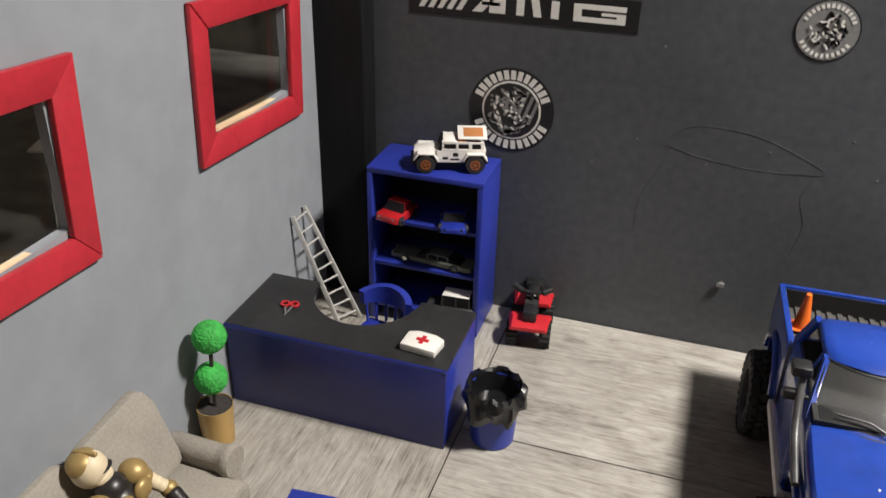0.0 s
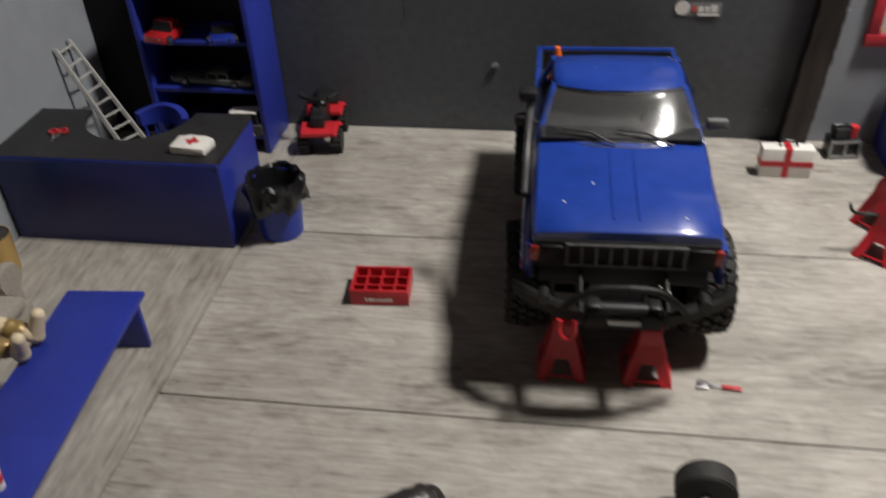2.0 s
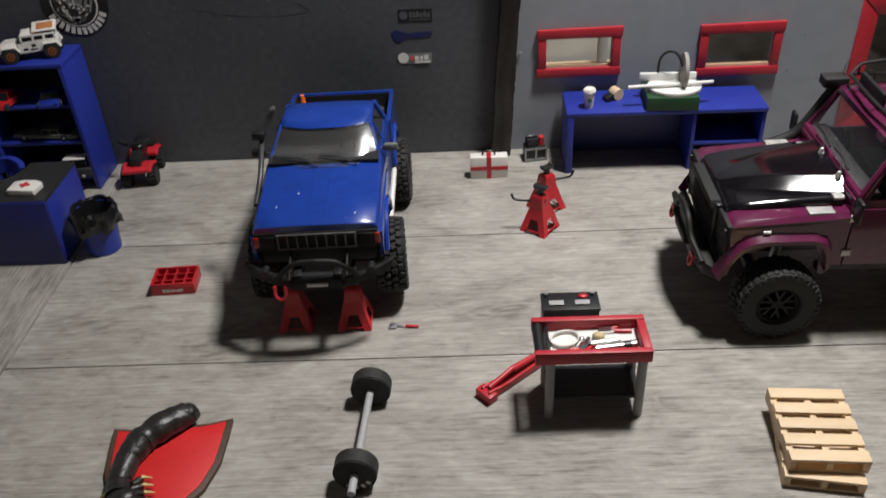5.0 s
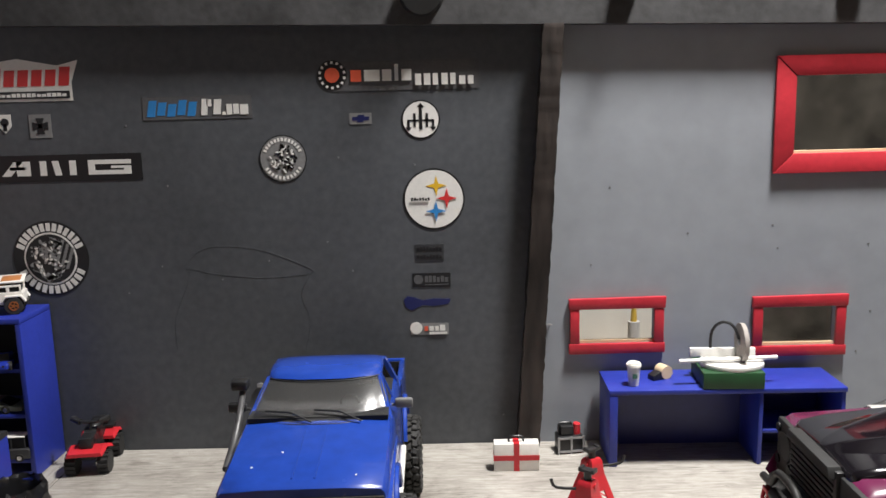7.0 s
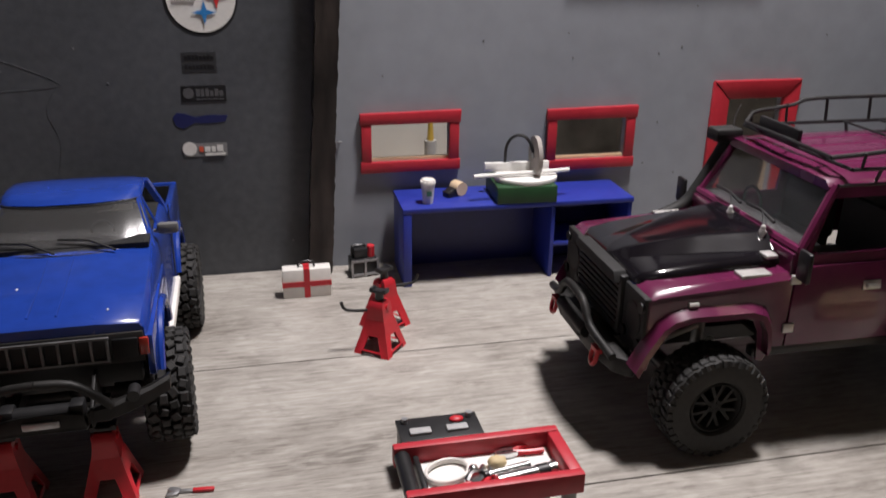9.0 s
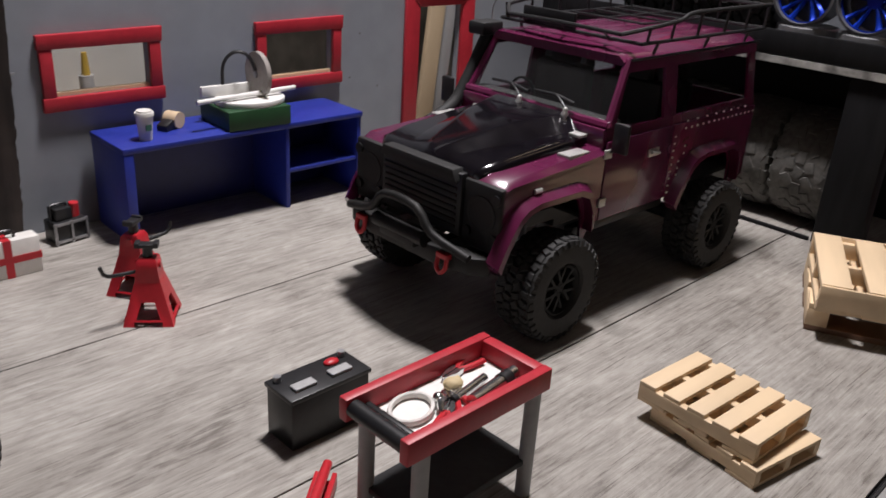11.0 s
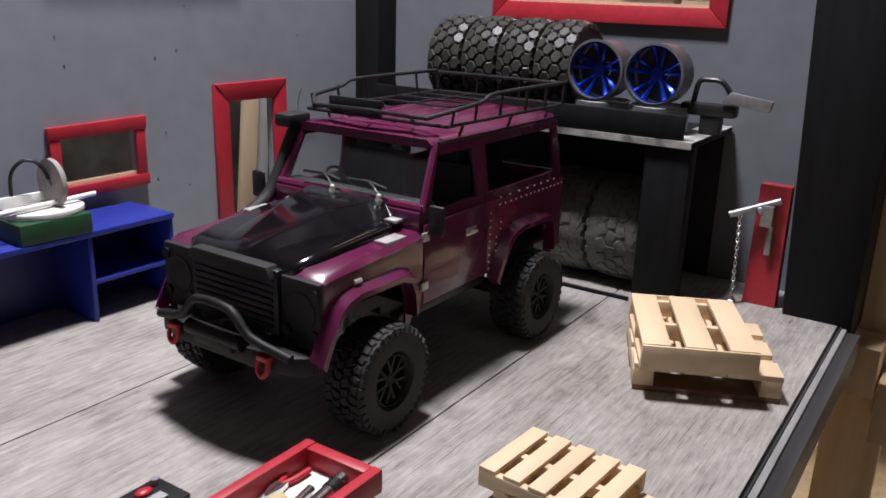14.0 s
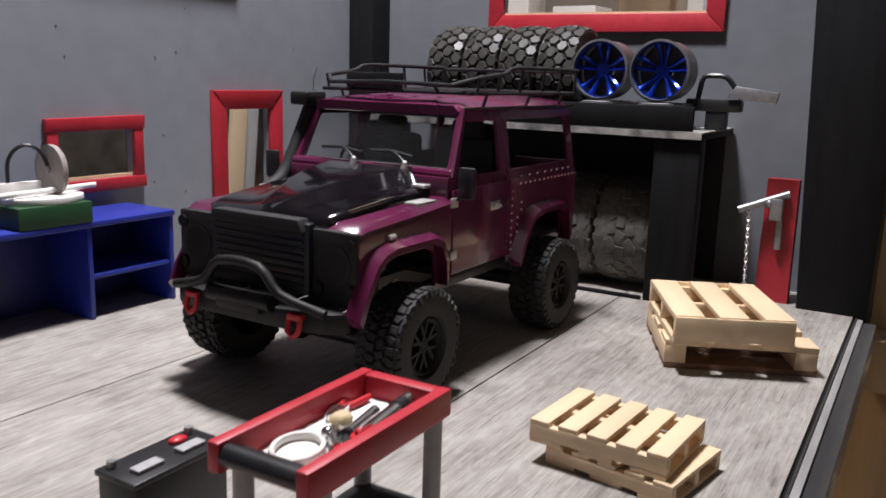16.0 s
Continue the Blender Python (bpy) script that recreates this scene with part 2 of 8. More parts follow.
def slab(bm, poly, axis, a, c, bevel=0.0):
    """A flat polygon (pairs) given thickness along an axis from a to c."""
    def at(u, v, w):
        return {"x": (w, u, v), "y": (u, w, v), "z": (u, v, w)}[axis]
    lo = [bm.verts.new(at(u, v, a)) for u, v in poly]
    hi = [bm.verts.new(at(u, v, c)) for u, v in poly]
    n = len(poly)
    fs = [bm.faces.new(lo), bm.faces.new(list(reversed(hi)))]
    for i in range(n):
        fs.append(bm.faces.new((lo[i], hi[i], hi[(i + 1) % n], lo[(i + 1) % n])))
    bmesh.ops.recalc_face_normals(bm, faces=fs)
    if bevel:
        es = list({e for f in fs for e in f.edges})
        bmesh.ops.bevel(bm, geom=es, offset=bevel, segments=2, affect="EDGES", profile=0.5)
    return lo + hi


def ring_of(bm, c, axis, r_out, r_in, w, seg=24):
    """A flat ring with thickness w, round an axis."""
    def at(a, r, k):
        u, v = r * math.cos(a), r * math.sin(a)
        return Vector(c) + Vector({"x": (k, u, v), "y": (u, k, v), "z": (u, v, k)}[axis])
    prev = []
    rows = []
    for i in range(seg):
        a = 2 * math.pi * i / seg
        rows.append([bm.verts.new(at(a, r, k)) for r, k in ((r_out, -w / 2), (r_out, w / 2), (r_in, w / 2), (r_in, -w / 2))])
    fs = []
    for i in range(seg):
        p, q = rows[i], rows[(i + 1) % seg]
        for j in range(4):
            fs.append(bm.faces.new((p[j], q[j], q[(j + 1) % 4], p[(j + 1) % 4])))
    bmesh.ops.recalc_face_normals(bm, faces=fs)


def mesh_of(name, bm, material, smooth=40):
    bmesh.ops.recalc_face_normals(bm, faces=bm.faces)
    me = bpy.data.meshes.new(name)
    bm.to_mesh(me)
    bm.free()
    me.materials.append(material)
    if smooth:
        me.polygons.foreach_set("use_smooth", [True] * len(me.polygons))
        me.set_sharp_from_angle(angle=radians(smooth))
    return me


def part(name, bm, material, parent, label="", smooth=40):
    ob = new(name, mesh_of(name, bm, material, smooth))
    ob.parent = parent
    if label:
        ob["label"] = label
    return ob


def thing(name, label, category, m=None, group="", kind=""):
    ob = new(name)
    ob.empty_display_size = 0.02
    tagged(ob, label, category, group, kind)
    if m is not None:
        ob.matrix_world = m
    return ob


def solid(name, bm, material, label, category, m=None, group="", kind="", smooth=40):
    ob = new(name, mesh_of(name, bm, material, smooth))
    tagged(ob, label, category, group, kind)
    if m is not None:
        ob.matrix_world = m
    return ob


def pbox(name, dims, material, parent, label="", bevel=0.0015, m=None):
    bm = bmesh.new()
    box(bm, *dims, bevel=bevel, m=m)
    return part(name, bm, material, parent, label)


# ---- setting ----
XL, XR, YF, TOP = -1.10, 1.09, -0.943, 0.702


def wall_with_holes(name, axis, at, thick, u0, u1, z0, z1, holes, material, label):
    """A wall in the plane axis = at, from at to at + thick, with rectangular openings (u0, u1, z0, z1)."""
    bm = bmesh.new()
    us = sorted({u0, u1, *[h[0] for h in holes], *[h[1] for h in holes]})
    zs = sorted({z0, z1, *[h[2] for h in holes], *[h[3] for h in holes]})

    def inside(i, j):
        if i < 0 or j < 0 or i >= len(us) - 1 or j >= len(zs) - 1:
            return False
        u, z = (us[i] + us[i + 1]) / 2, (zs[j] + zs[j + 1]) / 2
        return not any(h[0] < u < h[1] and h[2] < z < h[3] for h in holes)

    def at3(u, z, k):
        w = at + k * thick
        return (w, u, z) if axis == "x" else (u, w, z)
    cache = {}

    def vert(i, j, k):
        if (i, j, k) not in cache:
            cache[i, j, k] = bm.verts.new(at3(us[i], zs[j], k))
        return cache[i, j, k]
    for i in range(len(us) - 1):
        for j in range(len(zs) - 1):
            if not inside(i, j):
                continue
            for k in (0, 1):
                bm.faces.new((vert(i, j, k), vert(i + 1, j, k), vert(i + 1, j + 1, k), vert(i, j + 1, k)))
            for (di, dj), (a, c) in (((-1, 0), ((i, j), (i, j + 1))), ((1, 0), ((i + 1, j), (i + 1, j + 1))), ((0, -1), ((i, j), (i + 1, j))), ((0, 1), ((i, j + 1), (i + 1, j + 1)))):
                if not inside(i + di, j + dj):
                    bm.faces.new((vert(*a, 0), vert(*c, 0), vert(*c, 1), vert(*a, 1)))
    return solid(name, bm, material, label, "wall", kind="structure", smooth=0)


WINS = {
    "window_1": ("x", XL, (-0.8425, -0.5505, 0.345, 0.551), 0.034),
    "window_2": ("x", XL, (-0.363, -0.101, 0.346, 0.538), 0.032),
    "window_3": ("y", 0.0, (0.062, 0.224, 0.157, 0.253), 0.018),
    "window_4": ("y", 0.0, (0.370, 0.529, 0.146, 0.250), 0.018),
    "window_5": ("y", 0.0, (0.394, 0.727, 0.456, 0.644), 0.032),
    "window_6": ("y", 0.0, (0.665, 0.831, 0.02, 0.288), 0.031),
    "window_7": ("x", XR, (-0.701, -0.280, 0.402, 0.556), 0.03),
}


def hole(n):
    axis, at, (u0, u1, z0, z1), w = WINS[n]
    return (u0 + w, u1 - w, z0 + w, z1 - w)


wall_with_holes("wall_left", "x", XL, -0.012, -1.0, 0.05, -0.02, 0.78, [hole("window_1"), hole("window_2")], GREY_WALL, "thin grey painted board wall with two framed windows")
dark = wall_with_holes("wall_back_dark", "y", 0.0, 0.012, XL, -0.012, -0.02, 0.78, [], DARK_WALL, "charcoal painted board wall covered with stickers and screws")
grey = wall_with_holes("wall_back_grey", "y", 0.0, 0.012, 0.014, XR + 0.02, -0.02, 0.78, [hole(f"window_{i}") for i in (3, 4, 5, 6)], GREY_WALL, "grey painted board wall with red framed windows")
wall_with_holes("wall_right", "x", XR, 0.012, -0.868, 0.0, -0.02, 0.78, [hole("window_7")], SHADED_WALL, "grey painted board wall, colour darkened as shade, one wide window")

for w_ in (dark, grey):
    for v in w_.data.vertices:
        if abs(v.co.x) < 0.02:
            v.co.x = (-0.0045 if w_ is dark else -0.0035) + 0.053 * max(0.0, v.co.z)

bm = bmesh.new()
rng = random.Random(2)
loft(bm, [[(-0.029 + 0.069 * z + rng.uniform(-0.001, 0.001), 0.0, z), (0.009 + 0.060 * z + rng.uniform(-0.0012, 0.0012), 0.0, z), (0.009 + 0.060 * z + rng.uniform(-0.0013, 0.0011), -0.030 + rng.uniform(-0.001, 0.001), z), (-0.029 + 0.069 * z + rng.uniform(-0.0013, 0.0011), -0.030 + rng.uniform(-0.001, 0.001), z)] for z in [TOP * k / 90 for k in range(91)]])
solid("post_middle", bm, BROWN_POST, "rough dark brown wooden post between the wall boards", "post", kind="structure")
bm = bmesh.new()
box(bm, XL, XL + 0.078, -0.047, -0.001, 0.0, 0.78, 0.002)
solid("post_left", bm, BLACK_WOOD, "black painted corner post against the charcoal wall", "post", kind="structure")
bm = bmesh.new()
box(bm, XR - 0.058, XR, -0.058, -0.001, 0.0, 0.78, 0.002)
solid("post_right", bm, BLACK_WOOD, "black painted corner post against the grey wall", "post", kind="structure")
bm = bmesh.new()
box(bm, 0.980, XR + 0.02, -0.960, -0.866, -0.03, 0.78, 0.003)
for v in bm.verts:
    if v.co.y > -0.9:
        v.co.y += 0.045 * (v.co.z + 0.03)
solid("post_front", bm, BLACK_WOOD, "thick black painted post at the open front corner", "post", kind="structure")
bm = bmesh.new()
for v in box(bm, XL, XR, -0.025, 0.0, TOP, 0.80):
    v.co.z -= 0.022 * v.co.x
solid("beam_header", bm, HEADER, "worn dark grey header board along the wall's top", "beam", kind="structure")


def mitred(piece, u0, u1, z0, z1, w, a, c, sgn):
    piece("frame_board", [(u0, z0), (u1, z0), (u1 - w, z0 + w), (u0 + w, z0 + w)], RED_TRIM, a, c)
    piece("frame_board", [(u0, z1), (u1, z1), (u1 - w, z1 - w), (u0 + w, z1 - w)], RED_TRIM, a, c + 0.0006 * sgn)
    piece("frame_board", [(u0, z0 + 0.001), (u0, z1 - 0.001), (u0 + w, z1 - w - 0.001), (u0 + w, z0 + w + 0.001)], RED_TRIM, a, c - 0.0005 * sgn)
    piece("frame_board", [(u1, z0 + 0.001), (u1, z1 - 0.001), (u1 - w, z1 - w - 0.001), (u1 - w, z0 + w + 0.001)], RED_TRIM, a, c - 0.0008 * sgn)


def window(name, label):
    axis, at, (u0, u1, z0, z1), w = WINS[name]
    root = thing(name, label, "window", kind="structure")
    sgn = {"window_7": -1, "window_1": 1, "window_2": 1}.get(name, -1)
    a, c = at - 0.001 * -sgn, at + 0.009 * sgn

    def piece(nm, poly, mt, lo, hi, bev=0.0012):
        bm = bmesh.new()
        slab(bm, poly, axis, lo, hi, bev)
        return part(nm, bm, mt, root)
    if name in ("window_3", "window_4"):
        for poly in ([(u0, z0), (u1, z0 + 0.001), (u1, z0 + w), (u0, z0 + w)], [(u0, z1), (u1 + 0.001, z1 + 0.002), (u1, z1 - w), (u0, z1 - w)]):
            piece("frame_board", poly, RED_TRIM, a, c)
        for ua, ub in ((u0 + 0.002, u0 + w), (u1 - w, u1 - 0.002)):
            piece("frame_board", [(ua, z0 + w), (ub, z0 + w), (ub, z1 - w), (ua, z1 - w)], RED_TRIM, a, c - 0.001 * sgn)
    else:
        mitred(piece, u0, u1, z0, z1, w, a, c, sgn)
    h = hole(name)
    pane = piece("pane", [(h[0], h[2]), (h[1], h[2]), (h[1], h[3]), (h[0], h[3])], GLASS, at - 0.010 * sgn, at - 0.0115 * sgn, 0)
    pane.visible_shadow = False
    piece("sill", [(h[0], h[2]), (h[1], h[2]), (h[1], h[2] + 0.004), (h[0], h[2] + 0.004)], PINE, at - 0.0005 * sgn, at - 0.009 * sgn, 0)
    if name in ("window_1", "window_2"):
        c3 = Vector((at, (u0 + u1) / 2, (z0 + z1) / 2))
        root.matrix_world = Matrix.Translation(c3) @ Matrix.Rotation(radians(-3.6), 4, "X") @ Matrix.Translation(-c3)
    return root


for n in WINS:
    window(n, "red painted wooden window frame with clear acrylic pane")

# floor: four vinyl planks on a board, black front strip
floor = thing("floor", "weathered grey wood-look vinyl planks on a board", "floor", kind="structure")

# ---- more materials ----
RUBBER = mat("black_rubber", (0.017, 0.0165, 0.016), 0.7, spread=0.35, grain=150, stain=30, bump=0.4)
DUSTY_RUBBER = mat("dusty_worn_rubber", (0.125, 0.12, 0.11), 0.8, spread=0.35, grain=120, stain=20, bump=0.5)
NEW_RUBBER = mat("shiny_new_rubber", (0.032, 0.031, 0.026), 0.48, spread=0.35, grain=120, stain=30, bump=0.5, spec=0.55)
BLACK_PL = mat("black_plastic", (0.014, 0.014, 0.015), 0.4, spread=0.25, grain=150, stain=20, bump=0.15)
MATT_BLACK = mat("matt_black", (0.01, 0.01, 0.01), 0.7, spread=0.3, grain=100, bump=0.2)
CHROME = mat("worn_chrome", (0.7, 0.7, 0.7), 0.22, 1.0, spread=0.1, grain=120, bump=0.1)
STEEL = mat("grey_steel", (0.38, 0.38, 0.39), 0.42, 0.8, spread=0.2, grain=120, bump=0.2)
GREY_PL = mat("grey_plastic", (0.36, 0.36, 0.36), 0.5, spread=0.12, grain=120, bump=0.15)
RED_PL = mat("red_plastic", (0.47, 0.019, 0.028), 0.38, spread=0.12, grain=120, stain=20, bump=0.15)
ORANGE = mat("orange_plastic", (0.85, 0.16, 0.02), 0.5, spread=0.1, grain=120, bump=0.1)
WHITE_PL = mat("white_plastic", (0.71, 0.69, 0.65), 0.45, spread=0.06, grain=120, bump=0.1)
TRUCK_BLUE = mat("glossy_blue_body_paint", (0.012, 0.043, 0.275), 0.24, spread=0.14, grain=60, stain=9, bump=0.06, coat=0.6)
PURPLE = mat("glossy_purple_body_paint", (0.108, 0.012, 0.050), 0.25, spread=0.12, grain=60, stain=8, bump=0.03, coat=0.5)
GLOSS_BLACK = mat("gloss_black_paint", (0.006, 0.005, 0.007), 0.12, spread=0.3, grain=50, stain=12, bump=0.03, coat=0.8)
GOLD = mat("gold_paint", (0.36, 0.25, 0.10), 0.42, 0.4, spread=0.2, grain=60, bump=0.2)
CREAM = mat("cream_plastic", (0.62, 0.52, 0.36), 0.5, spread=0.1, grain=60, bump=0.1)
FABRIC = mat("grey_beige_felt", (0.30, 0.275, 0.24), 0.95, spread=0.14, grain=260, stain=18, bump=1.0, spec=0.1)
GREEN_FOAM = mat("green_foam", (0.04, 0.36, 0.06), 0.8, spread=0.3, grain=200, stain=40, bump=1.0)
GREEN_BOX = mat("dark_green_paint", (0.012, 0.055, 0.018), 0.5, spread=0.2, grain=80, bump=0.2)
BAG = mat("black_plastic_bag", (0.008, 0.008, 0.009), 0.22, spread=0.2, grain=60, bump=0.6)
BLUE_PL = mat("blue_plastic", (0.02, 0.04, 0.30), 0.35, spread=0.1, grain=90, bump=0.1)
DARK_GLASS = clear_sheet("hazy_tinted_acrylic", (0.50, 0.50, 0.50), 0.07, 0.96, 0.5)
LIGHT_GLASS = clear_sheet("hazy_acrylic", (0.70, 0.70, 0.71), 0.05, 0.994, 0.25)
HEAD_GLASS = mat("smoked_lens", (0.005, 0.005, 0.006), 0.45, spread=0.1, bump=0.02, spec=0.3)
BROWN_EDGE = mat("brown_plaque_edge", (0.07, 0.04, 0.025), 0.55, spread=0.3, grain=60, bump=0.3)
RED_FELT = mat("bright_red_paint", (0.60, 0.018, 0.02), 0.5, spread=0.08, grain=120, bump=0.15)
LEATHER = mat("black_wrinkled_skin", (0.02, 0.018, 0.017), 0.36, spread=0.4, grain=160, stain=60, bump=1.0)
SOIL = mat("dark_soil", (0.035, 0.03, 0.028), 0.9, spread=0.5, grain=200, bump=1.0)
WOOD_PALE = mat("pale_wood", (0.60, 0.46, 0.30), 0.55, spread=0.12, grain=40, stretch=(1, 1, 0.2), bump=0.2)
CARD = mat("white_card", (0.72, 0.71, 0.68), 0.6, spread=0.05, grain=120, bump=0.1)
BLUE_RIM = mat("anodised_blue", (0.010, 0.045, 0.46), 0.16, 0.5, spread=0.1, bump=0.02)
BRIGHT = mat("bright_nickel", (0.58, 0.57, 0.55), 0.3, 0.35, spread=0.2, grain=90, bump=0.1)


# ---- stickers on the charcoal wall ----
S_WHITE = mat("sticker_white", (0.70, 0.69, 0.66), 0.4, spread=0.06, grain=200, bump=0.05)
S_BLACK = mat("sticker_black", (0.010, 0.010, 0.011), 0.4, spread=0.2, grain=200, bump=0.05)
S_GREY = mat("sticker_grey", (0.20, 0.20, 0.20), 0.45, spread=0.15, grain=200, bump=0.05)
S_CLEAR = mat("clear_film_on_charcoal", (0.10, 0.10, 0.105), 0.25, spread=0.12, grain=200, bump=0.05)
S_RED = mat("sticker_red", (0.55, 0.035, 0.035), 0.4, spread=0.08, grain=200, bump=0.05)
S_ORANGE = mat("sticker_orange_red", (0.62, 0.10, 0.05), 0.4, spread=0.08, grain=200, bump=0.05)
S_BLUE = mat("sticker_blue", (0.03, 0.20, 0.50), 0.4, spread=0.08, grain=200, bump=0.05)
S_NAVY = mat("sticker_navy", (0.012, 0.016, 0.085), 0.4, spread=0.1, grain=200, bump=0.05)
S_YELLOW = mat("sticker_yellow", (0.65, 0.40, 0.03), 0.4, spread=0.08, grain=200, bump=0.05)


def disc_poly(cx, cz, r, n=48):
    return [(cx + r * math.cos(2 * math.pi * i / n), cz + r * math.sin(2 * math.pi * i / n)) for i in range(n)]


class Sticker:
    """A flat sheet on the wall with printed shapes, each layer a hair proud of the last."""

    def __init__(self, label, x, z):
        self.root = thing("wall_sticker", label, "sticker", pose(x, 0, z), group="stickers on the dark wall")
        self.k = 0

    def layer(self, name, polys, material):
        y = -0.0006 - 0.0005 * self.k
        self.k += 1
        bm = bmesh.new()
        for p in polys:
            slab(bm, p, "y", y + 0.0004, y - 0.0002)
        ob = part(name, bm, material, self.root, smooth=0)
        if len(polys) > 1:
            ob["kind"] = "stuff"
        return ob


def rect(x0, x1, z0, z1, lean=0.0):
    h = (z1 - z0) * lean
    return [(x0, z0), (x1, z0), (x1 + h, z1), (x0 + h, z1)]


def ring_bars(r, n, length, width, a0=0.0, a1=360.0, skip=()):
    out = []
    for i in range(n):
        if i in skip:
            continue
        a = radians(a0 + (a1 - a0) * (i + 0.5) / n)
        u, v = Vector((math.cos(a), math.sin(a))), Vector((-math.sin(a), math.cos(a)))
        c = u * r
        out.append([tuple(c + u * s * length / 2 + v * t * width / 2) for s, t in ((-1, -1), (1, -1), (1, 1), (-1, 1))])
    return out


def blobs(seed, n, rx, rz, s0, s1):
    rng = random.Random(seed)
    out = []
    while len(out) < n:
        x, z = rng.uniform(-rx, rx), rng.uniform(-rz, rz)
        if (x / rx) ** 2 + (z / rz) ** 2 > 1:
            continue
        a, k = rng.uniform(0, 3.1), rng.randint(5, 8)
        l, w = rng.uniform(s0, s1), rng.uniform(s0, s1) * 0.5
        out.append([(x + math.cos(a) * l * math.cos(t) - math.sin(a) * w * math.sin(t) * rng.uniform(0.7, 1.2), z + math.sin(a) * l * math.cos(t) + math.cos(a) * w * math.sin(t)) for t in [2 * math.pi * i / k for i in range(k)]])
    return out


def bars(x0, x1, z0, z1, n, seed, lean=0.0, gap=0.25):
    """A row of plain blocks in place of printed words."""
    rng = random.Random(seed)
    step = (x1 - x0) / n
    return [rect(x0 + step * i, x0 + step * (i + 1 - gap * rng.uniform(0.6, 1.2)), z0, z1 - (z1 - z0) * rng.choice((0, 0, 0.25)), lean) for i in range(n)]


# round black badge with a ring of lettering
s = Sticker("round black and white printed badge sticker on charcoal wall", -0.806, 0.343)
s.layer("sheet", [disc_poly(0, 0, 0.064)], S_BLACK)
s.layer("lettering", ring_bars(0.0535, 13, 0.0135, 0.0072, 18, 162) + ring_bars(0.0535, 12, 0.0135, 0.0072, 200, 340), S_WHITE)
s.layer("emblem_ring", [disc_poly(0, 0, 0.0445)], S_WHITE)
s.layer("emblem_ground", [disc_poly(0, 0, 0.0415)], S_BLACK)
s.layer("emblem_light", blobs(4, 46, 0.030, 0.034, 0.004, 0.009) + [rect(0.006 + 0.009 * i, 0.011 + 0.009 * i, -0.012 - 0.003 * i, 0.032 - 0.007 * i, 0.35) for i in range(3)] + [rect(-0.032 + 0.007 * i, -0.0285 + 0.007 * i, 0.004 + 0.007 * k, 0.0075 + 0.007 * k) for i in range(3) for k in range(3)], S_GREY)
s.layer("emblem_white", blobs(9, 34, 0.028, 0.030, 0.002, 0.005), S_WHITE)
# wide black banner
s = Sticker("wide black banner sticker with bold white slanted shapes", -0.802, 0.494)
s.layer("sheet", [rect(-0.163, 0.163, -0.022, 0.022)], S_BLACK)
s.layer("print", [rect(-0.150 + 0.014 * i, -0.142 + 0.014 * i, -0.012, 0.012, 0.6) for i in range(5)]
        + [rect(-0.07, -0.055, -0.012, 0.012, 0.9), rect(-0.045, -0.022, -0.012, 0.012), rect(-0.056, -0.03, -0.002, 0.003), rect(-0.006, 0.005, -0.012, 0.012), rect(0.019, 0.030, -0.012, 0.012, -0.2), rect(0.043, 0.054, -0.012, 0.012), rect(0.074, 0.085, -0.012, 0.012), rect(0.085, 0.145, 0.005, 0.012), rect(0.085, 0.145, -0.012, -0.005), rect(0.133, 0.145, -0.005, 0.002), rect(0.112, 0.133, -0.002, 0.002)], S_WHITE)
# red and white racing decal
s = Sticker("red and white slanted racing decal with a plain lower strip", -0.808, 0.637)
s.layer("sheet", [[(-0.075, -0.034), (0.066, -0.034), (0.066, -0.005), (0.079, 0.030), (0.045, 0.022), (-0.02, 0.034), (-0.079, 0.026)]], S_WHITE)
s.layer("print", [rect(-0.068 + 0.0225 * i, -0.051 + 0.0225 * i, -0.010, 0.016 + (0.004 if i in (0, 5) else 0), 0.15) for i in range(6)], S_RED)
s.layer("strip", [rect(-0.07, 0.062, -0.030, -0.018)], S_BLACK)
s.layer("strip_print", bars(-0.066, 0.058, -0.027, -0.021, 15, 5), S_WHITE)
# crest and cross
s = Sticker("small white crest sticker on charcoal wall", -0.858, 0.568)
s.layer("sheet", [[(-0.011, 0.015), (0.011, 0.015), (0.011, -0.004), (0, -0.016), (-0.011, -0.004)]], S_WHITE)
s.layer("emblem", [disc_poly(0, 0.002, 0.007, 16), rect(-0.003, 0.003, -0.012, 0.0)], S_BLACK)
s = Sticker("small grey square sticker with a dark cross", -0.800, 0.563)
s.layer("sheet", [rect(-0.018, 0.018, -0.019, 0.019)], S_GREY)
s.layer("emblem", [[(-0.003, 0), (-0.007, 0.013), (0.007, 0.013), (0.003, 0)], [(-0.003, 0), (-0.007, -0.013), (0.007, -0.013), (0.003, 0)], [(0, -0.003), (0.013, -0.007), (0.013, 0.007), (0, 0.003)], [(0, -0.003), (-0.013, -0.007), (-0.013, 0.007), (0, 0.003)]], S_BLACK)
# blue and white brushed decal
s = Sticker("blue and white brush-lettered decal on a dark clear sheet", -0.541, 0.587)
s.layer("sheet", [rect(-0.089, 0.089, -0.019, 0.018)], S_CLEAR)
s.layer("blue_print", [rect(-0.083 + 0.0165 * i, -0.070 + 0.0165 * i, -0.014 + 0.002 * (i % 2), 0.012 - 0.003 * (i % 3), 0.2) for i in range(5)], S_BLUE)
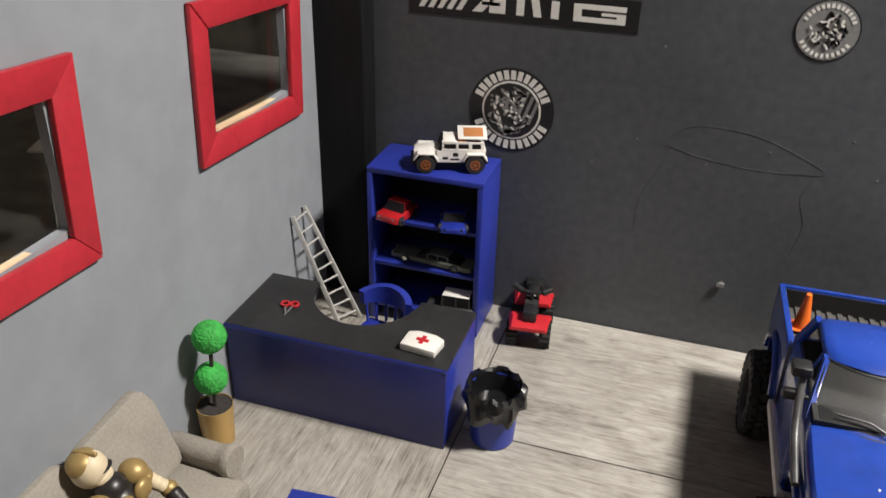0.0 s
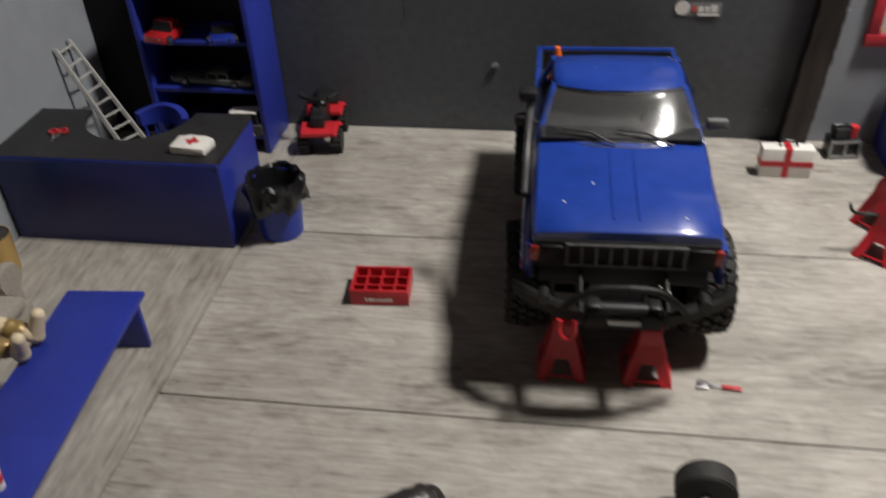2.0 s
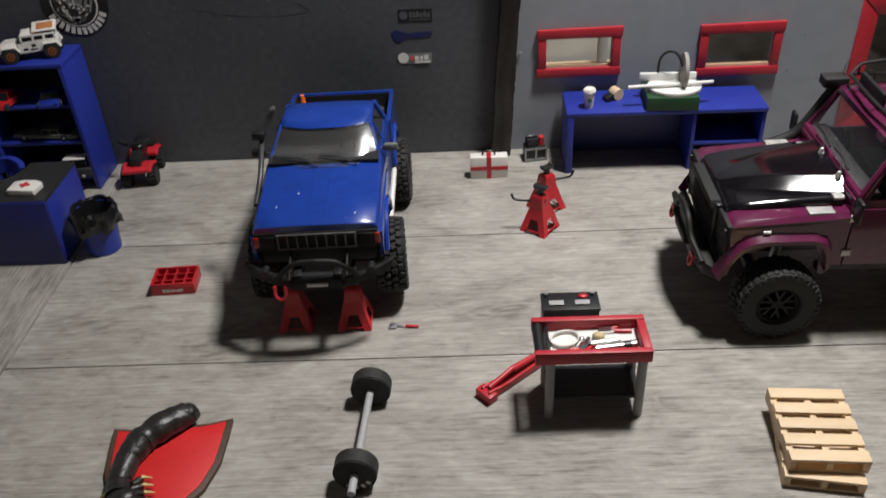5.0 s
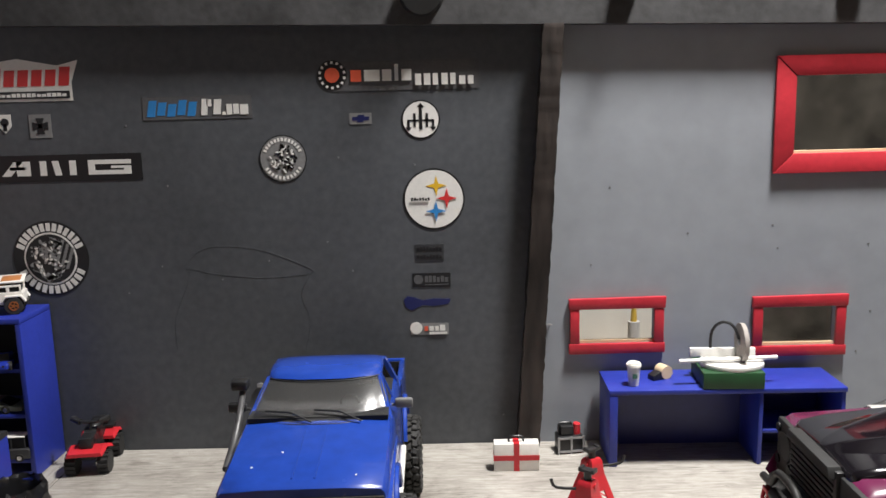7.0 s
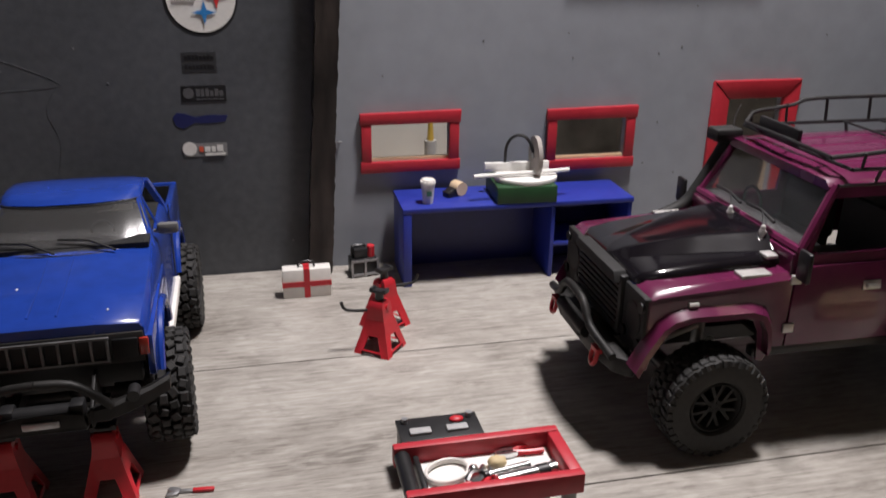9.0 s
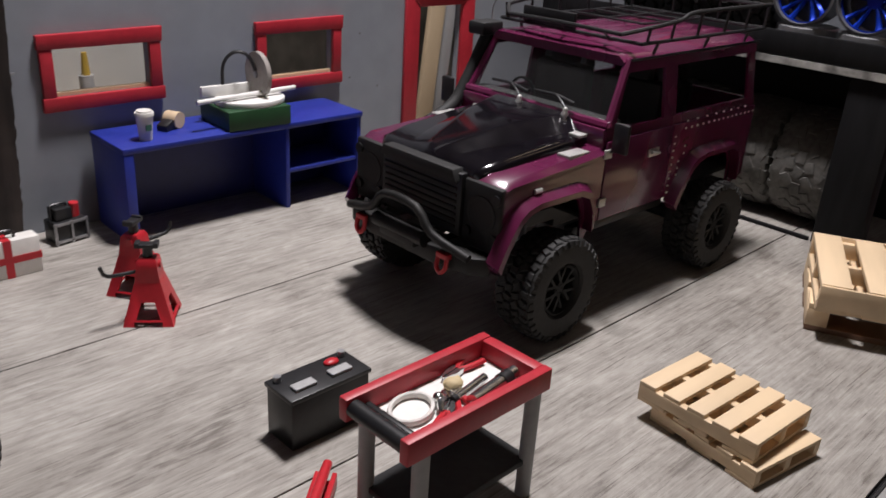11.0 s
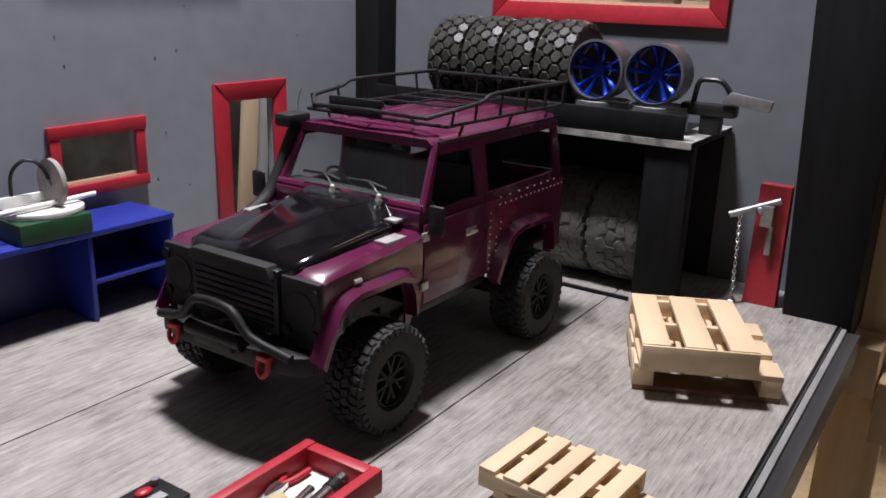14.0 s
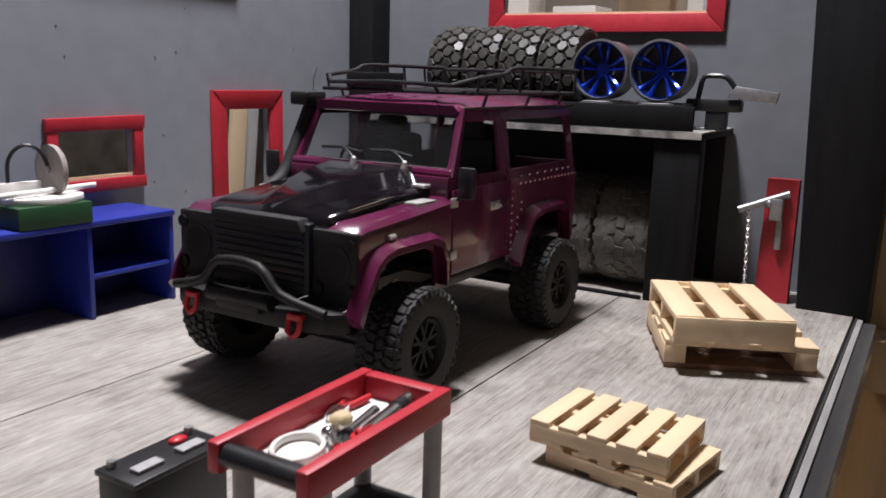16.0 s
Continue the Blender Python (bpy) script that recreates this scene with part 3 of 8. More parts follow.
s.layer("white_print", [rect(0.006, 0.016, -0.013, 0.013, 0.1), rect(0.016, 0.024, 0.001, 0.012), rect(0.026, 0.038, -0.012, 0.012, 0.1), rect(0.041, 0.046, -0.013, -0.008), rect(0.048, 0.057, -0.013, 0.004), rect(0.059, 0.068, -0.012, 0.004), rect(0.070, 0.083, -0.013, 0.003)], S_WHITE)
# long hobby-shop decal
s = Sticker("long grey decal with a gear emblem and plain word blocks", -0.212, 0.631)
s.layer("sheet", [rect(-0.108, 0.130, -0.025, 0.022)], S_CLEAR)
s.layer("gear", [disc_poly(-0.107, 0.001, 0.024, 24)], S_BLACK)
s.layer("gear_ring", [[(u - 0.107, w + 0.001) for u, w in p] for p in ring_bars(0.02, 14, 0.004, 0.004)], S_WHITE)
s.layer("gear_core", [disc_poly(-0.107, 0.001, 0.012, 20)], S_ORANGE)
s.layer("first_mark", [rect(-0.077, -0.060, -0.010, 0.008)], S_ORANGE)
s.layer("print", [rect(-0.055, -0.030, -0.010, 0.008), rect(-0.026, -0.011, -0.010, 0.008), rect(-0.006, 0.000, -0.010, 0.016), rect(0.005, 0.021, -0.010, 0.008)], S_WHITE)
s.layer("thin_print", bars(0.027, 0.126, -0.018, 0.000, 7, 9, gap=0.35), S_WHITE)
# small motor-maker sign shape
s = Sticker("small blue cross-shaped sticker on a clear square", -0.276, 0.562)
s.layer("sheet", [rect(-0.018, 0.018, -0.009, 0.009)], S_GREY)
s.layer("emblem", [[(-0.014, -0.003), (-0.005, -0.003), (-0.006, -0.006), (0.004, -0.006), (0.005, -0.003), (0.014, -0.003), (0.015, 0.003), (0.006, 0.003), (0.007, 0.006), (-0.004, 0.006), (-0.005, 0.003), (-0.013, 0.003)]], S_NAVY)
# round white arrow badge
s = Sticker("round white sticker with black upward arrow shapes", -0.178, 0.558)
s.layer("rim", [disc_poly(0, 0, 0.0315)], S_BLACK)
s.layer("sheet", [disc_poly(0, 0, 0.029)], S_WHITE)
s.layer("emblem", [rect(-0.0025, 0.0025, -0.016, 0.022), rect(-0.012, -0.008, -0.012, 0.010), rect(0.008, 0.012, -0.012, 0.010), rect(-0.022, -0.018, -0.012, 0.0), rect(0.018, 0.022, -0.012, 0.0), rect(-0.022, -0.003, -0.003, 0.0), rect(0.003, 0.022, -0.003, 0.0), [(-0.006, 0.020), (0.006, 0.020), (0, 0.027)], [(-0.025, -0.012), (-0.015, -0.012), (-0.02, -0.019)], [(0.025, -0.012), (0.015, -0.012), (0.02, -0.019)]], S_BLACK)
# round grey fish badge
s = Sticker("round grey and black printed badge sticker, lifting off", -0.406, 0.500)
s.layer("rim", [disc_poly(0, 0, 0.039)], S_BLACK)
s.layer("sheet", [disc_poly(0, 0, 0.037)], S_GREY)
s.layer("lettering", ring_bars(0.0315, 13, 0.0055, 0.0036, 20, 160) + ring_bars(0.0315, 11, 0.0055, 0.0036, 205, 335), S_WHITE)
s.layer("emblem_dark", blobs(11, 34, 0.024, 0.022, 0.002, 0.006), S_BLACK)
s.layer("emblem_light", blobs(12, 34, 0.023, 0.021, 0.0012, 0.004), S_WHITE)
# round team badge
s = Sticker("round white sticker with yellow, red and blue stars", -0.160, 0.4275)
s.layer("rim", [disc_poly(0, 0, 0.051)], S_BLACK)
s.layer("sheet", [disc_poly(0, 0, 0.048)], S_WHITE)


def star4(cx, cz, r, k=0.3):
    return [(cx + (r if i % 2 == 0 else r * k) * math.cos(math.pi / 4 * i), cz + (r if i % 2 == 0 else r * k) * math.sin(math.pi / 4 * i)) for i in range(8)]


s.layer("yellow_star", [star4(0.004, 0.022, 0.017)], S_YELLOW)
s.layer("red_star", [star4(0.021, 0.001, 0.017)], S_RED)
s.layer("blue_star", [star4(0.003, -0.020, 0.017)], S_BLUE)
s.layer("word", bars(-0.038, -0.006, -0.002, 0.003, 7, 2), S_BLACK)
# four small ones in a column
S_DIM = mat("sticker_dim_grey", (0.036, 0.037, 0.040), 0.35, spread=0.15, grain=200, bump=0.05)
S_MID = mat("sticker_mid_grey", (0.085, 0.086, 0.09), 0.4, spread=0.15, grain=200, bump=0.05)
s = Sticker("small dim grey rectangular sticker on charcoal wall", -0.170, 0.338)
s.layer("sheet", [rect(-0.024, 0.024, -0.014, 0.014)], S_DIM)
s.layer("print", bars(-0.021, 0.021, 0.003, 0.010, 8, 21) + bars(-0.021, 0.021, -0.010, -0.004, 8, 22), S_BLACK)
s = Sticker("small black sticker with grey word blocks", -0.168, 0.291)
s.layer("sheet", [rect(-0.032, 0.032, -0.012, 0.012)], S_BLACK)
s.layer("print", [disc_poly(-0.022, 0.001, 0.008, 16)] + bars(-0.011, 0.029, -0.004, 0.007, 6, 31) + bars(-0.011, 0.029, -0.009, -0.007, 12, 32), S_MID)
s = Sticker("small navy blue brush-shaped sticker on charcoal wall", -0.176, 0.252)
s.layer("sheet", [[(-0.040, 0.004), (-0.034, 0.012), (-0.022, 0.010), (-0.008, 0.004), (0.010, 0.007), (0.040, 0.006), (0.036, -0.003), (0.010, -0.006), (-0.008, -0.004), (-0.026, -0.013), (-0.036, -0.008)]], S_NAVY)
s = Sticker("small white and grey sticker with word blocks", -0.174, 0.208)
s.layer("sheet", [rect(-0.031, 0.033, -0.012, 0.008)], S_GREY)
s.layer("gear", [disc_poly(-0.022, 0.000, 0.0105, 20)], S_WHITE)
s.layer("print", [rect(-0.008, -0.002, -0.005, 0.003)], S_ORANGE)
s.layer("white_print", [rect(0.0, 0.008, -0.005, 0.003), rect(0.010, 0.016, -0.005, 0.003), rect(0.018, 0.027, -0.005, 0.005), rect(0.0, 0.030, -0.011, -0.007)], S_WHITE)

# ---- screws and scuffs in the walls ----
SCRIBBLE = mat("dark_pencil_smear", (0.054, 0.059, 0.067), 0.6, spread=0.3, grain=300, stain=60, bump=0.2)


def scribble(pts, r, label):
    """A faint hand-drawn line on the wall through the points, rounded off."""
    fine = []
    for i in range(len(pts) - 1):
        p = [Vector((pts[max(0, min(len(pts) - 1, i + k))][0], 0, pts[max(0, min(len(pts) - 1, i + k))][1])) for k in (-1, 0, 1, 2)]
        for s_ in range(6):
            u = s_ / 6
            fine.append(0.5 * (2 * p[1] + (p[2] - p[0]) * u + (2 * p[0] - 5 * p[1] + 4 * p[2] - p[3]) * u * u + (3 * p[1] - p[0] - 3 * p[2] + p[3]) * u ** 3))
    bm = bmesh.new()
    rows = []
    for i, q in enumerate(fine):
        d = (fine[min(i + 1, len(fine) - 1)] - fine[max(i - 1, 0)]).normalized()
        s_ = Vector((-d.z, 0, d.x)) * r * (0.8 + 0.5 * math.sin(i * 0.9))
        rows.append([bm.verts.new(q + s_ + Vector((0, -0.00025, 0))), bm.verts.new(q + Vector((0, -0.0005, 0))), bm.verts.new(q - s_ + Vector((0, -0.00025, 0)))])
    for a, c in zip(rows, rows[1:]):
        for k in (0, 1):
            bm.faces.new((a[k], a[k + 1], c[k + 1], c[k]))
    ob = solid("pencil_line", bm, SCRIBBLE, label, "drawn line", kind="structure")


scribble([(-0.606, 0.180), (-0.604, 0.235), (-0.575, 0.306), (-0.580, 0.324), (-0.542, 0.355), (-0.457, 0.350), (-0.384, 0.322), (-0.370, 0.307), (-0.460, 0.302), (-0.535, 0.311), (-0.580, 0.322)], 0.0006, "faint dark pencil outline drawn on the charcoal wall")
scribble([(-0.370, 0.307), (-0.388, 0.271), (-0.376, 0.228), (-0.385, 0.178), (-0.395, 0.150)], 0.0006, "faint dark pencil line trailing down charcoal wall")
SCREW_M = mat("screw_head", (0.16, 0.16, 0.17), 0.5, 0.5, spread=0.4, grain=200, bump=0.3)
bm = bmesh.new()
rod(bm, (0, 0.002, 0), (0, -0.0006, 0), 0.0022, 0.0016, seg=8)
screw_mesh = mesh_of("screw", bm, SCREW_M)
for x, z in ((-0.60, 0.46), (-0.62, 0.325), (-0.44, 0.33), (-0.34, 0.36), (-0.30, 0.31), (-0.315, 0.50), (-0.66, 0.56), (-0.52, 0.30), (-0.19, 0.485), (-0.05, 0.05), (-0.68, 0.28), (0.13, 0.44), (0.26, 0.36), (0.41, 0.331), (0.56, 0.335), (0.60, 0.345), (0.57, 0.22), (0.40, 0.37), (0.55, 0.15), (0.62, 0.41), (0.10, 0.31), (0.87, 0.36), (0.90, 0.16), (0.61, 0.13)):
    ob = new("screw", screw_mesh)
    tagged(ob, "small grey screw head sunk into painted wall board", "screw", "screws in the walls")
    ob.matrix_world = pose(x, 0, z)
bm = bmesh.new()
rod(bm, (0, 0.002, 0), (0, -0.003, 0.001), 0.0035, 0.003, seg=8)
box(bm, -0.006, 0.005, -0.0055, -0.002, -0.004, 0.003, 0.001)
solid("wall_clip", bm, STEEL, "small grey metal clip stuck on the charcoal wall", "clip", pose(-0.467, 0, 0.114))
bm = bmesh.new()
rod(bm, (0, 0.002, 0), (0, -0.005, 0), 0.0012, seg=8)
box(bm, -0.006, 0.004, -0.006, -0.0045, -0.0012, 0.0012, 0.0004)
peg = solid("wall_hook", bm, STEEL, "small dark metal hook screwed in the grey wall", "hook", pose(0.030, 0, 0.210))

# ---- lamp housings on the header ----
def header_lamp(x, w):
    root = thing("spot_lamp", "small black round lamp housing under the header board", "lamp", pose(x, -0.025, 0.752), group="lamp housings on the header")
    bm = bmesh.new()
    rod(bm, (0, -0.001, 0), (0, -0.016, -0.002), w, w * 0.85, seg=20)
    part("housing", bm, MATT_BLACK, root)
    bm = bmesh.new()
    box(bm, -0.012, 0.012, -0.018, 0.0, w - 0.002, w + 0.010, 0.002)
    part("bracket", bm, BLACK_PL, root)


header_lamp(-0.170, 0.036)
header_lamp(0.147, 0.020)
header_lamp(0.492, 0.02)

# ---- office corner ----
# bookcase
bc = thing("bookcase", "blue painted wooden bookcase with open shelves and toy cars", "bookcase", pose(-0.906, -0.0545, 0))
BW, BD, BH, BT = 0.0905, 0.0505, 0.266, 0.009
pbox("side_panel", (-BW, -BW + BT, -BD, BD, 0, BH - BT), BLUE_WOOD, bc)
pbox("side_panel", (BW - BT, BW, -BD, BD, 0, BH - BT), BLUE_WOOD, bc)
pbox("top_panel", (-BW, BW, -BD, BD, BH - BT, BH), BLUE_WOOD, bc)
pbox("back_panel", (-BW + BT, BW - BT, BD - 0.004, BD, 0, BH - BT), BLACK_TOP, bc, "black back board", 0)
for z in (0.03, 0.107, 0.183):
    pbox("shelf", (-BW + BT, BW - BT, -BD + 0.004, BD - 0.004, z - 0.007, z), BLUE_WOOD, bc)


def toy_car(m, length, width, height, paint, label, roof=None, lifted=0.0, wheel_r=0.007, boxy=False):
    """A small die-cast car, nose along -x."""
    root = thing("toy_car", label, "toy car", m, group="toy cars on the bookcase")
    L, W = length / 2, width / 2
    z0 = wheel_r * 0.7 + lifted
    zb = z0 + height * 0.45
    rings = []
    prof = ((-1, 0.82, zb - height * 0.16), (-0.93, 0.95, zb - height * 0.05), (-0.35, 1, zb), (0.9, 1, zb + height * 0.02), (1, 0.9, zb - height * 0.04))
    for u, w, zt in prof:
        w *= W
        rings.append([(u * L, -w, z0), (u * L, w, z0), (u * L, w, zt - 0.001), (u * L, w * 0.9, zt), (u * L, -w * 0.9, zt), (u * L, -w, zt - 0.001)])
    bm = bmesh.new()
    loft(bm, rings)
    part("body", bm, paint, root)
    bm = bmesh.new()
    ht = z0 + height
    a, b_, c, d = (-0.38, -0.28, 0.82, 0.86) if boxy else (-0.38, -0.08, 0.42, 0.75)
    loft(bm, [[(a * L, -0.86 * W, zb - 0.0005), (a * L, 0.86 * W, zb - 0.0005), (a * L * 0.99, 0.85 * W, zb), (a * L * 0.99, -0.85 * W, zb)],
              [(b_ * L, -0.74 * W, zb), (b_ * L, 0.74 * W, zb), (b_ * L, 0.72 * W, ht - 0.001), (b_ * L, -0.72 * W, ht - 0.001)],
              [(c * L, -0.74 * W, zb), (c * L, 0.74 * W, zb), (c * L, 0.72 * W, ht - 0.001), (c * L, -0.72 * W, ht - 0.001)],
              [(d * L, -0.8 * W, zb - 0.0005), (d * L, 0.8 * W, zb - 0.0005), (d * L * 0.99, 0.8 * W, zb), (d * L * 0.99, -0.8 * W, zb)]])
    part("cabin_glass", bm, HEAD_GLASS, root, "dark tinted windows")
    bm = bmesh.new()
    box(bm, b_ * L, c * L, -0.73 * W, 0.73 * W, ht - 0.0016, ht, 0.0004)
    part("roof", bm, roof or paint, root)
    bm = bmesh.new()
    for sy in (-1, 1):
        for u in (b_, (b_ + c) / 2, c):
            box(bm, u * L - 0.001, u * L + 0.001, sy * 0.76 * W - 0.0007, sy * 0.76 * W + 0.0007, zb, ht - 0.001)
    part("pillars", bm, paint, root)
    for sx in (-0.62, 0.6):
        for sy in (-1, 1):
            bm = bmesh.new()
            y = sy * (W - 0.001)
            rod(bm, (sx * L, y - 0.0025, wheel_r), (sx * L, y + 0.0025, wheel_r), wheel_r, seg=14)
            wh = part("wheel", bm, RUBBER, root)
            bm = bmesh.new()
            rod(bm, (sx * L, y + sy * 0.0022, wheel_r), (sx * L, y + sy * 0.003, wheel_r), wheel_r * 0.55, seg=10)
            part("rim", bm, MATT_BLACK if lifted else CHROME, wh)
    for sy in (-1, 1):
        bm = bmesh.new()
        rod(bm, (-L * 0.97, sy * W * 0.62, zb - height * 0.17), (-L * 1.01, sy * W * 0.62, zb - height * 0.18), 0.0018, seg=8)
        part("headlight", bm, CHROME, root)
    return root


jeep = thing("toy_car", "white toy off-roader with tan tilted roof panel, on the bookcase", "toy car", pose(-0.880, -0.062, 0.266, 0, 0, 19) @ Matrix.Scale(0.92, 4))
COPPER = mat("copper_rim", (0.45, 0.15, 0.05), 0.35, 0.6)
TAN = mat("tan_plastic", (0.42, 0.17, 0.06), 0.5)
bm = bmesh.new()
box(bm, -0.058, 0.056, -0.012, 0.012, 0.012, 0.020, 0.001)
box(bm, -0.063, -0.056, -0.021, 0.021, 0.014, 0.020, 0.001)
box(bm, 0.054, 0.060, -0.020, 0.020, 0.014, 0.020, 0.001)
part("chassis", bm, BLACK_PL, jeep)
bm = bmesh.new()
loft(bm, [[(x, -w, 0.019), (x, w, 0.019), (x, w, z), (x, w * 0.8, z + 0.0025), (x, -w * 0.8, z + 0.0025), (x, -w, z)] for x, w, z in ((-0.058, 0.0135, 0.030), (-0.054, 0.0145, 0.0325), (-0.020, 0.0175, 0.035))])
part("bonnet", bm, WHITE_PL, jeep)
bm = bmesh.new()
loft(bm, [[(x, -0.0215, 0.017), (x, 0.0215, 0.017), (x, 0.0215, 0.036), (x, -0.0215, 0.036)] for x in (-0.021, 0.010, 0.055)])
part("tub", bm, WHITE_PL, jeep)
for sy_ in (-1, 1):
    for sx_ in (-0.039, 0.039):
        bm = bmesh.new()
        slab(bm, [(sx_ + u, w) for u, w in ((-0.020, 0.022), (-0.013, 0.0335), (0.013, 0.0335), (0.020, 0.022), (0.0175, 0.022), (0.0115, 0.031), (-0.0115, 0.031), (-0.0175, 0.022))], "y", sy_ * 0.0145, sy_ * 0.029, 0.0005)
        part("arch_flare", bm, WHITE_PL, jeep)
        bm = bmesh.new()
        rod(bm, (sx_, sy_ * 0.0175, 0.0155), (sx_, sy_ * 0.0295, 0.0155), 0.0145, seg=20)
        for i in range(16):
            box(bm, -0.0055, 0.0055, 0.0135, 0.0155, -0.0016, 0.0016, 0.0, Matrix.Translation((sx_, sy_ * 0.0235, 0.0155)) @ Matrix.Rotation(2 * math.pi * i / 16, 4, "Y") @ Matrix.Rotation(math.pi / 2, 4, "Z") @ Matrix.Rotation(math.pi / 2, 4, "Y"))
        wh = part("wheel", bm, RUBBER, jeep)
        bm = bmesh.new()
        ring_of(bm, (sx_, sy_ * 0.0297, 0.0155), "y", 0.0082, 0.0062, 0.0016, 18)
        for i in range(5):
            box(bm, 0.0, 0.007, -0.0006, 0.0006, -0.001, 0.001, 0.0, Matrix.Translation((sx_, sy_ * 0.0297, 0.0155)) @ Matrix.Rotation(2 * math.pi * i / 5, 4, "Y"))
        part("rim", bm, COPPER, wh, "copper coloured rim")
    bm = bmesh.new()
    rod(bm, (-0.0585, sy_ * 0.0095, 0.0275), (-0.0575, sy_ * 0.0095, 0.0275), 0.003, seg=12)
    part("headlight", bm, CHROME, jeep)
    bm = bmesh.new()
    for u0, u1, w0, w1 in ((-0.012, -0.004, 0.022, 0.026), (0.000, 0.014, 0.021, 0.0235), (0.004, 0.012, 0.027, 0.033), (0.046, 0.052, 0.026, 0.033)):
        box(bm, u0, u1, sy_ * 0.0214, sy_ * 0.0220, w0, w1)
    part("side_print", bm, BLACK_PL, jeep, "dark printed side marks")
    # hard top sides with two dark windows
    bm = bmesh.new()
    for u0, u1, w0, w1 in ((-0.014, 0.052, 0.036, 0.039), (-0.014, 0.052, 0.0475, 0.051), (-0.014, -0.011, 0.039, 0.0475), (0.008, 0.012, 0.039, 0.0475), (0.028, 0.033, 0.039, 0.0475), (0.049, 0.052, 0.039, 0.0475)):
        box(bm, u0, u1, sy_ * 0.0195, sy_ * 0.0215, w0, w1, 0.0003)
    part("window_frame", bm, WHITE_PL, jeep)
bm = bmesh.new()
box(bm, -0.009, 0.048, -0.0185, 0.0185, 0.034, 0.0485)
part("cabin", bm, MATT_BLACK, jeep, "dark cabin inside")
bm = bmesh.new()
loft(bm, [[(-0.021, -0.020, 0.036), (-0.021, 0.020, 0.036), (-0.019, 0.020, 0.036), (-0.019, -0.020, 0.036)], [(-0.014, -0.0185, 0.053), (-0.014, 0.0185, 0.053), (-0.012, 0.0185, 0.053), (-0.012, -0.0185, 0.053)]])
part("windscreen", bm, HEAD_GLASS, jeep)
bm = bmesh.new()
box(bm, -0.014, 0.010, -0.0205, 0.0205, 0.0495, 0.0525, 0.0008)
part("front_roof", bm, WHITE_PL, jeep)
bm = bmesh.new()
box(bm, 0.011, 0.024, -0.020, 0.020, 0.0495, 0.0515, 0.0005)
part("roof_gap", bm, TAN, jeep, "tan roof opening")
bm = bmesh.new()
mx = pose(0.034, 0, 0.0590, 9, 0, 0)
box(bm, -0.023, 0.023, -0.021, 0.021, -0.0012, 0.0012, 0.0005, mx)
lid = part("roof_lid", bm, WHITE_PL, jeep, "white lid tilted up")
bm = bmesh.new()
box(bm, -0.014, 0.017, -0.014, 0.013, 0.0010, 0.0018, 0.0002, mx)
part("lid_panel", bm, TAN, lid, "tan panel")
bm = bmesh.new()
box(bm, 0.012, 0.054, 0.004, 0.020, 0.0495, 0.060, 0.001)
part("roof_box", bm, WHITE_PL, jeep)
toy_car(pose(-0.952, -0.092, 0.183, 0, 0, 76), 0.062, 0.040, 0.024, mat("toy_red", (0.42, 0.015, 0.02), 0.3, coat=0.5, bump=0.02), "red toy sports car parked on bookcase shelf")
toy_car(pose(-0.862, -0.090, 0.183, 0, 0, 104), 0.066, 0.040, 0.019, mat("toy_blue", (0.015, 0.03, 0.26), 0.25, coat=0.5, bump=0.02), "dark blue toy sports car parked on bookcase shelf")
toy_car(pose(-0.897, -0.078, 0.107, 0, 0, -5), 0.135, 0.034, 0.017, mat("toy_olive", (0.11, 0.12, 0.10), 0.4, bump=0.05), "long olive grey toy car on bookcase shelf")
toy_car(pose(-0.862, -0.096, 0.030, 0, 0, 4), 0.078, 0.034, 0.036, mat("toy_dark", (0.03, 0.03, 0.032), 0.35, bump=0.05), "black toy van with a white roof on lowest shelf", roof=WHITE_PL, boxy=True)

# desk
dk = thing("office_desk", "navy reception desk with black top and round cut-out", "desk", pose(-0.941, -0.294, 0))
dx, dy, dh = 0.155, 0.068, 0.13
# Front and left panels are a darker blue than the right panel.
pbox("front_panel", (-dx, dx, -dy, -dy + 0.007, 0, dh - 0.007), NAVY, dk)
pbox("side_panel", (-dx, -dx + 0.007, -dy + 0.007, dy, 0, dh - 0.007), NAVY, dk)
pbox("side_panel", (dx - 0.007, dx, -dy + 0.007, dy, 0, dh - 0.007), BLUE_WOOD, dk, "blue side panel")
bm = bmesh.new()
cut = [(0.078 * math.cos(a) - 0.002, dy - 0.0 - 0.084 * math.sin(a)) for a in [math.pi * i / 24 for i in range(25)]]
slab(bm, [(-dx, -dy), (dx, -dy), (dx, dy), *cut, (-dx, dy)], "z", dh - 0.007, dh, 0)
part("desk_top", bm, BLACK_TOP, dk, "matt black top", smooth=30)
bm = bmesh.new()
box(bm, -dx - 0.0008, dx + 0.0008, -dy - 0.0008, -dy + 0.002, dh - 0.0075, dh - 0.001, 0.0004)
part("top_edge", bm, BLUE_WOOD, dk)

# scissors and first-aid box on it
sc = thing("scissors", "small scissors with red handles on the black desk", "scissors", pose(-1.030, -0.308, 0.1312, 0, 0, 12) @ Matrix.Diagonal((1.25, 1.35, 1.2, 1)))
